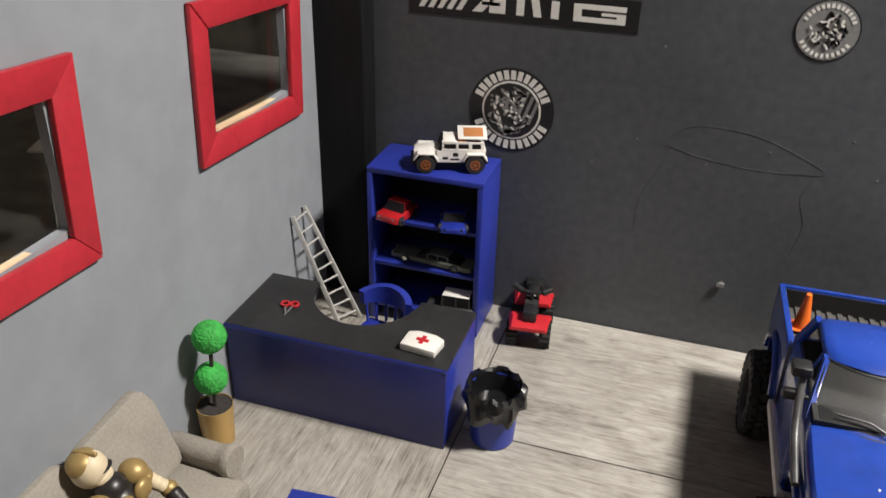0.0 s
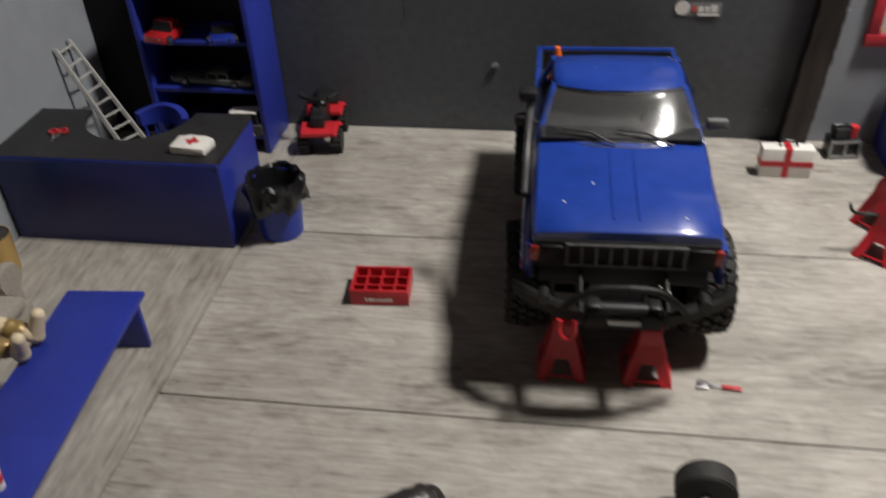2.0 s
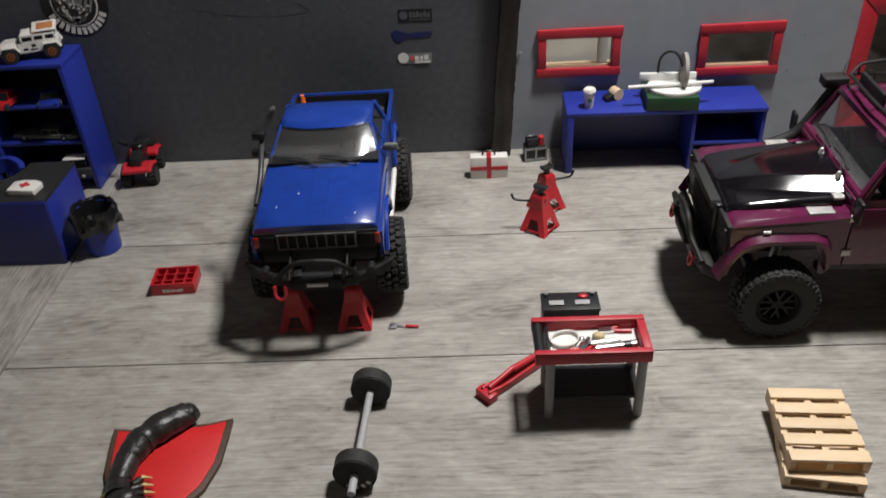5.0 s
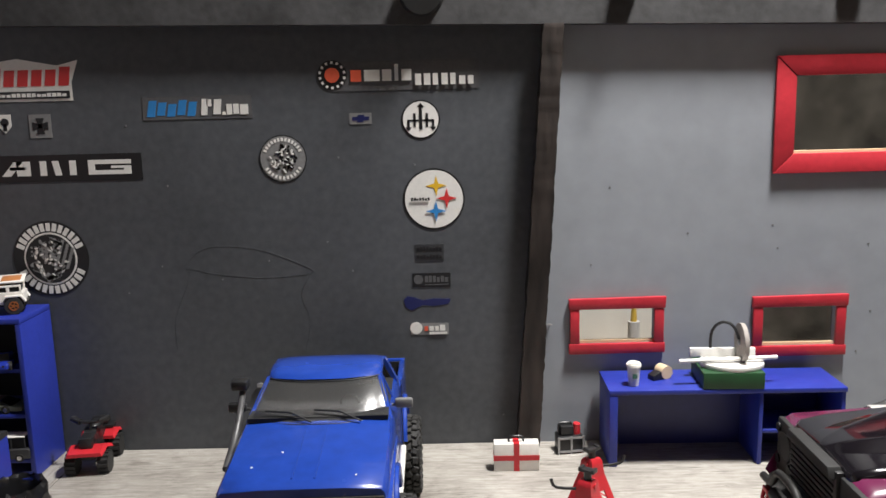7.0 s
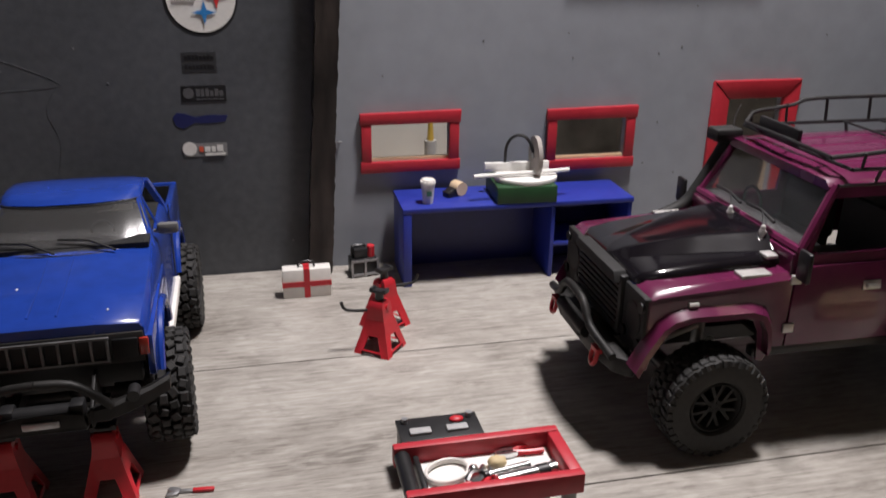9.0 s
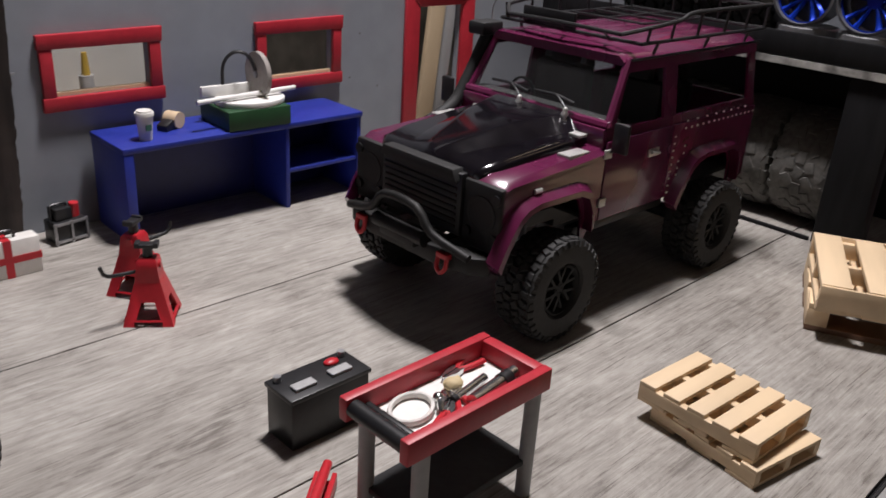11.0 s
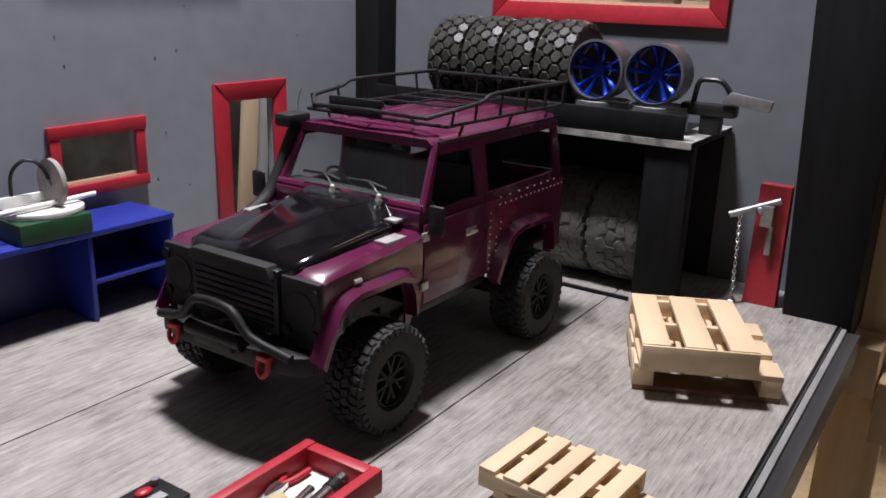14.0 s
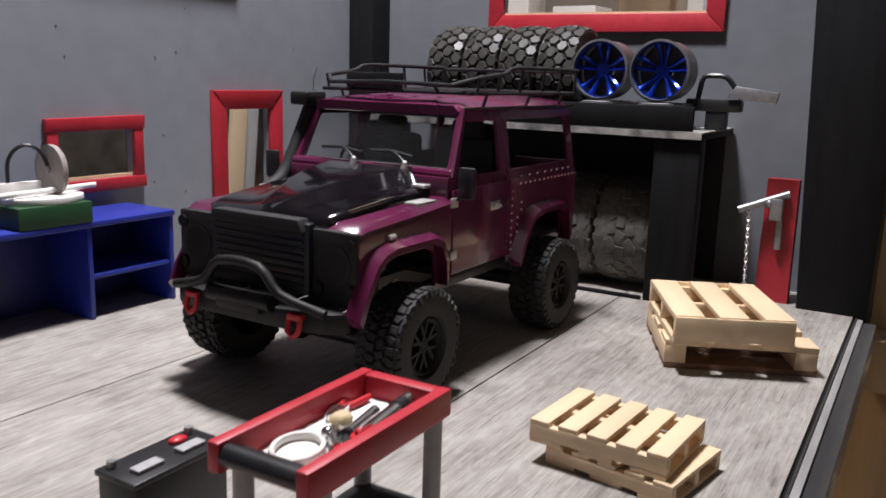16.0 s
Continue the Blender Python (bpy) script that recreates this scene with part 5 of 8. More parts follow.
# ---- tools round the trucks ----
def jack_stand(m, label, up=0.085, bar=None, arm=0.0):
    root = thing("jack_stand", label, "jack stand", m, group="red jack stands")
    bm = bmesh.new()
    b0, t0, h = 0.026, 0.0135, 0.046
    for i in range(4):
        a, c = math.pi / 4 + i * math.pi / 2, math.pi / 4 + (i + 1) * math.pi / 2
        p = lambda r, ang, z: Vector((r * 1.414 * math.cos(ang), r * 1.414 * math.sin(ang), z))
        A, B, C, D = p(b0, a, 0), p(b0, c, 0), p(t0, c, h), p(t0, a, h)
        inner = [A.lerp(B, 0.24).lerp(D.lerp(C, 0.24), 0.16), A.lerp(B, 0.76).lerp(D.lerp(C, 0.76), 0.16), A.lerp(B, 0.68).lerp(D.lerp(C, 0.68), 0.56), A.lerp(B, 0.32).lerp(D.lerp(C, 0.32), 0.56)]
        foot = [A.lerp(B, 0.22), A.lerp(B, 0.78)]
        k = [bm.verts.new(v) for v in (A, B, C, D)]
        q = [bm.verts.new(v) for v in inner]
        f1, f2 = bm.verts.new(foot[0] + Vector((0, 0, 0.006))), bm.verts.new(foot[1] + Vector((0, 0, 0.006)))
        g1, g2 = bm.verts.new(foot[0]), bm.verts.new(foot[1])
        for fc in ((k[0], g1, f1, q[0]), (g2, k[1], q[1], f2), (f1, f2, q[1], q[0]), (k[1], k[2], q[2], q[1]), (k[2], k[3], q[3], q[2]), (k[3], k[0], q[0], q[3])):
            bm.faces.new(fc)
    bmesh.ops.remove_doubles(bm, verts=bm.verts, dist=0.0002)
    bmesh.ops.recalc_face_normals(bm, faces=bm.faces)
    bmesh.ops.solidify(bm, geom=bm.faces[:], thickness=0.0022)
    loft(bm, [[(-a, -b, z), (a, -b, z), (a, b, z), (-a, b, z)] for a, b, z in ((0.0137, 0.0137, h - 0.003), (0.0120, 0.0125, h + 0.006), (0.0108, 0.0118, h + 0.016), (0.0102, 0.0105, h + 0.022), (0.0085, 0.0075, h + 0.0255))])
    part("base", bm, RED_PL, root)
    h = 0.066
    bm = bmesh.new()
    rod(bm, (0, 0, h - 0.01), (0, 0, up - 0.004), 0.0055, seg=12)
    part("column", bm, BLACK_PL, root)
    bm = bmesh.new()
    box(bm, -0.012, 0.012, -0.006, 0.006, up - 0.006, up - 0.002, 0.0008)
    for sx in (-1, 1):
        box(bm, sx * 0.0095 - 0.0025, sx * 0.0095 + 0.0025, -0.006, 0.006, up - 0.003, up, 0.0008)
    part("saddle", bm, BLACK_PL, root)
    if bar:
        bm = bmesh.new()
        pipe(bm, [(0, 0, h * 0.86), (bar[0] * 0.046, bar[1] * 0.046, h * 0.86), (bar[0] * 0.050, bar[1] * 0.050, h * 1.06)], 0.0022)
        part("handle", bm, BLACK_PL, root, "bent black handle")
    bm = bmesh.new()
    rod(bm, (-0.0128, 0.0, h - 0.003), (0.0128, 0.0, h - 0.003), 0.004, seg=12)
    part("pivot", bm, RED_PL, root)
    return root


jack_stand(pose(0.0465, -0.299, 0, 0, 0, -37), "red metal jack stand with black saddle standing free", 0.088, (-0.85, -0.53))
jack_stand(pose(0.0635, -0.230, 0, 0, 0, 36), "red metal jack stand with black saddle standing free", 0.088, (0.9, -0.43))
jack_stand(pose(-0.258, -0.541, 0), "red jack stand holding up the blue pickup's axle", 0.078)
jack_stand(pose(-0.348, -0.541, 0), "red jack stand holding up the blue pickup's axle", 0.078)

# suitcase with a red cross
su = thing("first_aid_case", "white case with red cross and black handle", "case", pose(-0.037, -0.107, 0, 0, 0, 0))
pbox("case", (-0.036, 0.036, -0.011, 0.011, 0, 0.046), WHITE_PL, su)
bm = bmesh.new()
box(bm, -0.0045, 0.0045, -0.0116, 0.0116, 0.0002, 0.0466)
part("band", bm, RED_PL, su, "red band")
bm = bmesh.new()
box(bm, -0.0366, 0.0366, -0.0117, 0.0117, 0.018, 0.0265)
part("band", bm, RED_PL, su, "red band")
bm = bmesh.new()
pipe(bm, [(-0.012, 0, 0.046), (-0.011, 0, 0.055), (0.011, 0, 0.055), (0.012, 0, 0.046)], 0.0018)
part("handle", bm, BLACK_PL, su, "black handle")

# small generator
ge = thing("portable_generator", "small black toy generator with a red cap", "generator", pose(0.057, -0.041, 0, 0, 0, 8))
pbox("body", (-0.021, 0.021, -0.014, 0.014, 0.002, 0.030), BLACK_PL, ge)
bm = bmesh.new()
for z in (0.003, 0.026):
    box(bm, -0.023, 0.023, -0.0165, -0.0135, z, z + 0.003)
for x in (-0.0225, -0.001, 0.0195):
    box(bm, x, x + 0.003, -0.0165, -0.0135, 0.0, 0.030)
part("frame", bm, STEEL, ge, "grey frame bars")
pbox("engine", (-0.016, 0.006, -0.010, 0.012, 0.030, 0.046), BLACK_PL, ge)
bm = bmesh.new()
rod(bm, (0.012, 0, 0.030), (0.013, -0.002, 0.048), 0.0075, 0.006, seg=14)
part("fuel_cap", bm, RED_PL, ge, "red cap")
bm = bmesh.new()
pipe(bm, [(-0.018, 0.0, 0.030), (-0.018, 0.0, 0.050), (0.004, 0, 0.050), (0.004, 0.0, 0.030)], 0.0018)
part("handle", bm, BLACK_PL, ge)

# workbench
wk = thing("workbench", "blue painted workbench with open bays against the wall", "workbench", pose(0.2985, -0.062, 0, 0, 0, -1))
pbox("top", (-0.1865, 0.1865, -0.052, 0.050, 0.120, 0.128), BLUE_WOOD, wk)
pbox("end_panel", (-0.1855, -0.1785, -0.049, 0.049, 0, 0.120), BLUE_WOOD, wk)
pbox("end_panel", (0.1785, 0.1855, -0.049, 0.049, 0, 0.120), BLUE_WOOD, wk)
pbox("divider", (0.050, 0.057, -0.049, 0.049, 0, 0.120), BLUE_WOOD, wk)
# Both back boards are a darker blue than the other bench boards.
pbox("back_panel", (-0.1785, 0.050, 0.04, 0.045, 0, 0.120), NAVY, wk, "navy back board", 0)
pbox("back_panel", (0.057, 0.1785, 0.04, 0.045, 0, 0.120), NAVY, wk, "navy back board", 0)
pbox("shelf", (0.057, 0.1785, -0.047, 0.04, 0.052, 0.058), BLUE_WOOD, wk)
pbox("leg_trim", (-0.1860, -0.1725, -0.0515, -0.049, 0, 0.120), BLUE_WOOD, wk)
# cup
cu = thing("coffee_cup", "tiny white paper coffee cup with lid", "cup", pose(0.155, -0.084, 0.1282) @ Matrix.Scale(1.25, 4))
bm = bmesh.new()
rod(bm, (0, 0, 0), (0, 0, 0.026), 0.0065, 0.0088, seg=20)
part("cup", bm, CARD, cu)
bm = bmesh.new()
rod(bm, (0, 0, 0.0255), (0, 0, 0.0285), 0.0098, 0.0094, seg=20)
rod(bm, (0, 0, 0.0285), (0, 0, 0.0305), 0.0080, 0.0076, seg=20)
part("lid", bm, WHITE_PL, cu)
bm = bmesh.new()
box(bm, -0.003, 0.003, -0.0086, -0.0072, 0.011, 0.017)
part("print", bm, mat("print_green", (0.05, 0.16, 0.11), 0.5), cu, "dark green printed patch")
# tape dispenser like tool
tb = thing("sanding_block", "small black and tan sanding tool lying on workbench", "tool", pose(0.204, -0.054, 0.1282, 0, 0, 25))
bm = bmesh.new()
rod(bm, (0.008, -0.010, 0.011), (0.008, 0.010, 0.011), 0.011, seg=20)
part("roll", bm, WOOD_PALE, tb, "tan roll")
bm = bmesh.new()
slab(bm, [(-0.018, 0), (0.004, 0), (0.006, 0.010), (-0.004, 0.014), (-0.018, 0.008)], "y", -0.008, 0.008, 0.001)
part("grip", bm, BLACK_PL, tb)
# chop saw
sw = thing("chop_saw", "bench saw with grey disc on dark green box", "saw", pose(0.311, -0.069, 0.1282, 0, 0, -3) @ Matrix.Scale(1.12, 4))
pbox("box", (-0.045, 0.040, -0.042, 0.034, 0, 0.024), GREEN_BOX, sw, "dark green box")
bm = bmesh.new()
n = 28
slab(bm, [(0.045 * math.cos(2 * math.pi * i / n) + 0.003, 0.036 * math.sin(2 * math.pi * i / n) - 0.006) for i in range(n)], "z", 0.024, 0.031, 0.0012)
part("table", bm, CARD, sw, "off-white round table")
bm = bmesh.new()
box(bm, -0.052, 0.042, 0.012, 0.018, 0.031, 0.044, 0.0008)
part("fence", bm, CARD, sw)
bm = bmesh.new()
rod(bm, (-0.075, -0.022, 0.035), (0.065, -0.010, 0.037), 0.0032, seg=10)
part("stock_rod", bm, CARD, sw, "thin white rod")
bm = bmesh.new()
rod(bm, (0.014, -0.004, 0.057), (0.020, -0.004, 0.057), 0.028, seg=40)
dsc = part("saw_disc", bm, mat("abrasive_disc", (0.30, 0.27, 0.25), 0.7, spread=0.15, grain=200, bump=0.4), sw, "grey abrasive disc")
bm = bmesh.new()
rod(bm, (0.012, -0.004, 0.057), (0.022, -0.004, 0.057), 0.004, seg=12)
part("hub", bm, STEEL, dsc)
bm = bmesh.new()
pipe(bm, [(-0.022, 0.016, 0.040), (-0.022, 0.015, 0.066), (-0.017, 0.012, 0.078), (-0.008, 0.008, 0.085), (0.002, 0.003, 0.084), (0.009, -0.001, 0.076), (0.013, -0.004, 0.062)], 0.0022)
part("arm", bm, BLACK_PL, sw, "bent black arm")

# car battery
ba = thing("car_battery", "black toy car battery with grey cell caps", "battery", pose(0.067, -0.572, 0, 0, 0, 0) @ Matrix.Diagonal((1, 1, 0.9, 1)))
pbox("case", (-0.041, 0.041, -0.019, 0.019, 0, 0.052), BLACK_PL, ba)
pbox("lid", (-0.0425, 0.0425, -0.0205, 0.0205, 0.052, 0.057), BLACK_PL, ba, bevel=0.001)
for x in (-0.021, 0.017):
    pbox("cell_cap", (x - 0.011, x + 0.011, -0.012, -0.002, 0.0565, 0.0605), GREY_PL, ba, "grey cell cap", 0.0008)
for x in (-0.034, 0.034):
    bm = bmesh.new()
    rod(bm, (x, 0.013, 0.0565), (x, 0.013, 0.063), 0.0035, seg=12)
    part("terminal", bm, STEEL, ba)
bm = bmesh.new()
ball(bm, (0.020, 0.009, 0.058), 0.008, 2, (1, 0.7, 0.4))
part("red_cap", bm, RED_PL, ba, "red terminal cap")

# tool cart
ca = thing("tool_cart", "red tool cart with grey legs and black shelf", "cart", pose(0.0735, -0.7225, 0, 0, 0, 0))
KX, KY, KZ = 0.0735, 0.0365, 0.117
pbox("tray_side", (-KX, KX, -KY, -KY + 0.009, KZ - 0.019, KZ), RED_TRIM, ca)
pbox("tray_side", (-KX, KX, KY - 0.009, KY, KZ - 0.019, KZ), RED_TRIM, ca)
pbox("tray_end", (KX - 0.011, KX, -KY + 0.009, KY - 0.009, KZ - 0.019, KZ - 0.0005), RED_TRIM, ca)
pbox("tray_end", (-KX + 0.016, -KX + 0.021, -KY + 0.009, KY - 0.009, KZ - 0.019, KZ - 0.008), BLACK_PL, ca)
pbox("tray_bottom", (-KX + 0.021, KX - 0.011, -KY + 0.009, KY - 0.009, KZ - 0.019, KZ - 0.016), CARD, ca, "pale tray bottom", 0)
bm = bmesh.new()
rod(bm, (-KX + 0.007, -KY + 0.0085, KZ - 0.009), (-KX + 0.007, KY - 0.0085, KZ - 0.009), 0.0068, seg=18)
part("handle", bm, BLACK_PL, ca, "black handle bar")
for x in (-KX + 0.020, KX - 0.010):
    for y in (-KY + 0.008, KY - 0.008):
        bm = bmesh.new()
        rod(bm, (x, y, 0), (x, y, KZ - 0.019), 0.0062, seg=16)
        part("leg", bm, GREY_PL, ca, "grey round leg")
pbox("shelf", (-KX + 0.018, KX - 0.008, -KY + 0.006, KY - 0.006, 0.030, 0.036), BLACK_TOP, ca, "black lower shelf")


def on_cart(x, y, a=0.0):
    return pose(0.0735 + x, -0.7225 + y, KZ - 0.0158, 0, 0, a)


def pliers(m, label):
    root = thing("pliers", label, "pliers", m, group="tools in the cart's tray")
    for sx in (-1, 1):
        bm = bmesh.new()
        pipe(bm, [(0, sx * 0.001, 0.003), (0.012, sx * 0.005, 0.003), (0.026, sx * 0.007, 0.003)], 0.0024)
        part("grip", bm, RED_PL, root, "red grip")
        bm = bmesh.new()
        loft(bm, [[(x, sx * 0.0004, 0.001), (x, sx * (0.0004 + w), 0.001), (x, sx * (0.0004 + w), 0.005), (x, sx * 0.0004, 0.005)] for x, w in ((0.003, 0.004), (-0.006, 0.0045), (-0.018, 0.0015))])
        part("jaw", bm, CHROME, root)
    return root


pliers(on_cart(-0.016, -0.014, 215), "red handled pliers lying in cart tray")
pliers(on_cart(0.030, 0.022, 8), "red handled pliers lying in cart tray")
pliers(on_cart(0.006, -0.004, -115), "red handled cutters lying in cart tray")
tc = thing("flashlight", "silver toy flashlight with a black end", "flashlight", on_cart(0.030, -0.016, 8))
bm = bmesh.new()
rod(bm, (-0.026, 0, 0.006), (0.010, 0, 0.006), 0.006, seg=18)
part("barrel", bm, CHROME, tc)
bm = bmesh.new()
rod(bm, (0.010, 0, 0.0065), (0.020, 0, 0.0065), 0.0063, seg=18)
part("collar", bm, BLACK_PL, tc)
bm = bmesh.new()
rod(bm, (0.020, 0, 0.0065), (0.027, 0, 0.0065), 0.0060, 0.0064, seg=18)
part("head", bm, CHROME, tc)
tc = thing("silver_tube", "thin silver tube lying in the cart's tray", "tube", on_cart(0.020, -0.003, 10))
bm = bmesh.new()
rod(bm, (-0.02, 0, 0.004), (0.018, 0, 0.004), 0.0035, seg=14)
part("tube", bm, CHROME, tc)
bm = bmesh.new()
rod(bm, (-0.024, 0, 0.004), (-0.02, 0, 0.004), 0.0039, seg=14)
part("cap", bm, BLACK_PL, tc)
bm = bmesh.new()
loops = [[bm.verts.new(((0.0175 + 0.0017 * math.cos(b)) * math.cos(a), (0.0125 + 0.0017 * math.cos(b)) * math.sin(a), 0.0034 + 0.003 * math.sin(b))) for b in [2 * math.pi * j / 8 for j in range(8)]] for a in [2 * math.pi * i / 40 for i in range(40)]]
for i in range(40):
    for j in range(8):
        bm.faces.new((loops[i][j], loops[(i + 1) % 40][j], loops[(i + 1) % 40][(j + 1) % 8], loops[i][(j + 1) % 8]))
solid("rubber_band", bm, WHITE_PL, "off-white rubber ring lying in the cart tray", "ring", on_cart(-0.032, 0.006, 20) @ Matrix.Diagonal((1.08, 1.15, 0.9, 1)))
bm = bmesh.new()
ball(bm, (0, 0, 0.005), 0.0075, 3, (1.1, 0.9, 0.65))
for v in bm.verts:
    v.co += v.co.normalized() * 0.0012 * noise.noise(v.co * 300)
solid("putty_lump", bm, mat("yellow_putty", (0.55, 0.44, 0.25), 0.7, spread=0.15), "small lump of pale yellow putty in tray", "putty", on_cart(0.012, 0.008))
bm = bmesh.new()
pipe(bm, [(-0.012, 0, 0.004), (-0.004, 0.002, 0.007), (0.004, -0.002, 0.005), (0.012, 0.001, 0.004)], 0.003)
ball(bm, (0.002, 0.004, 0.006), 0.0045, 2)
solid("metal_clamp", bm, CHROME, "small shiny metal clamp in cart tray", "clamp", on_cart(-0.010, -0.004, 40))

# floor jack partly under the cart
fj = thing("floor_jack", "red toy floor jack lying half under the cart", "floor jack", pose(-0.016, -0.676, 0, 0, 0, 41))
bm = bmesh.new()
slab(bm, [(-0.062, 0.002), (0.05, 0.002), (0.05, 0.014), (-0.030, 0.013), (-0.062, 0.018)], "y", -0.009, -0.005, 0.0008)
slab(bm, [(-0.062, 0.002), (0.05, 0.002), (0.05, 0.014), (-0.030, 0.013), (-0.062, 0.018)], "y", 0.005, 0.009, 0.0008)
box(bm, -0.050, 0.045, -0.005, 0.005, 0.004, 0.010, 0.001)
part("chassis", bm, RED_PL, fj)
bm = bmesh.new()
rod(bm, (-0.055, 0, 0.016), (-0.010, 0, 0.024), 0.004, seg=10)
part("lift_arm", bm, RED_PL, fj)
bm = bmesh.new()
box(bm, -0.068, -0.052, -0.014, 0.014, 0.0, 0.014, 0.0012)
part("front_roller", bm, RED_PL, fj)
bm = bmesh.new()
rod(bm, (-0.010, 0, 0.022), (0.055, 0, 0.018), 0.005, 0.004, seg=12)
part("handle_socket", bm, RED_PL, fj)

# adjustable wrench
wr = thing("adjustable_wrench", "small adjustable wrench with a red handle", "wrench", pose(-0.184, -0.560, 0.0, 0, 0, -5))
bm = bmesh.new()
box(bm, 0.003, 0.024, -0.0025, 0.0025, 0.0005, 0.004, 0.001)
part("handle", bm, RED_PL, wr, "red handle")
bm = bmesh.new()
box(bm, -0.010, 0.004, -0.0018, 0.0018, 0.0005, 0.0035, 0.0006)
slab(bm, [(-0.010, -0.005), (-0.022, -0.007), (-0.022, -0.003), (-0.016, -0.001), (-0.022, 0.003), (-0.019, 0.007), (-0.009, 0.004)], "z", 0.0003, 0.0035, 0.0005)
part("head", bm, STEEL, wr)


# pallets
def pallet(m, label, sx, sy, h, slats, along="x", grp="wooden pallets", solid_end=False, beam=0.008):
    root = thing("pallet", label, "pallet", m, group=grp)
    t = h * 0.2
    n = 2 if beam > 0.01 else 3
    for i in range(n):
        if along == "x":
            x = -sx / 2 + (sx - beam) * i / (n - 1)
            bm = bmesh.new()
            box(bm, x, x + beam, -sy / 2, sy / 2, t, h - t, 0.0004)
        else:
            y = -sy / 2 + (sy - beam) * i / (n - 1)
            bm = bmesh.new()
            box(bm, -sx / 2, sx / 2, y, y + beam, t, h - t, 0.0004)
        part("stringer", bm, PINE, root)
    for z0, cnt in ((h - t, slats), (0.0, 3)):
        wid = (sy if along == "x" else sx) / cnt * (0.72 if cnt > 3 else 0.74)
        span = sy if along == "x" else sx
        for i in range(cnt):
            c = -span / 2 + wid / 2 + (span - wid) * i / (cnt - 1)
            jig = random.Random(i * 7 + cnt).uniform(-0.0012, 0.0012)
            bm = bmesh.new()
            if along == "x":
                box(bm, -sx / 2 + jig, sx / 2 + jig, c - wid / 2, c + wid / 2, z0, z0 + t, 0.0004)
            else:
                box(bm, c - wid / 2, c + wid / 2, -sy / 2 + jig, sy / 2 + jig, z0, z0 + t, 0.0004)
            # Bottom slats of the thick-beamed pallet are a darker brown.
            part("slat", bm, BROWN_SLAT if beam > 0.01 and z0 == 0.0 else PINE, root)
    if solid_end:
        for s_ in (-1, 1):
            bm = bmesh.new()
            x = s_ * (sx / 2 + 0.0016)
            box(bm, x - 0.0016, x + 0.0016, -sy / 2, sy / 2, t * 0.9, h - t * 0.2, 0.0004)
            part("end_board", bm, PINE, root)
    return root


pallet(pose(0.343, -0.826, 0, 0, 0, -10), "small pale wooden pallet lying under another", 0.092, 0.115, 0.018, 5)
pallet(pose(0.344, -0.811, 0.0182, 0, 0, -4), "small pale wooden pallet lying crooked on another", 0.092, 0.120, 0.020, 5)
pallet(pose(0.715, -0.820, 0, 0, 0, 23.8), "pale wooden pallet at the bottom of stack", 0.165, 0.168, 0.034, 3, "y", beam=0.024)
pallet(pose(0.694, -0.811, 0.0342, 0, 0, 26), "pale wooden pallet resting askew on another pallet", 0.168, 0.130, 0.034, 3, "x", solid_end=True)

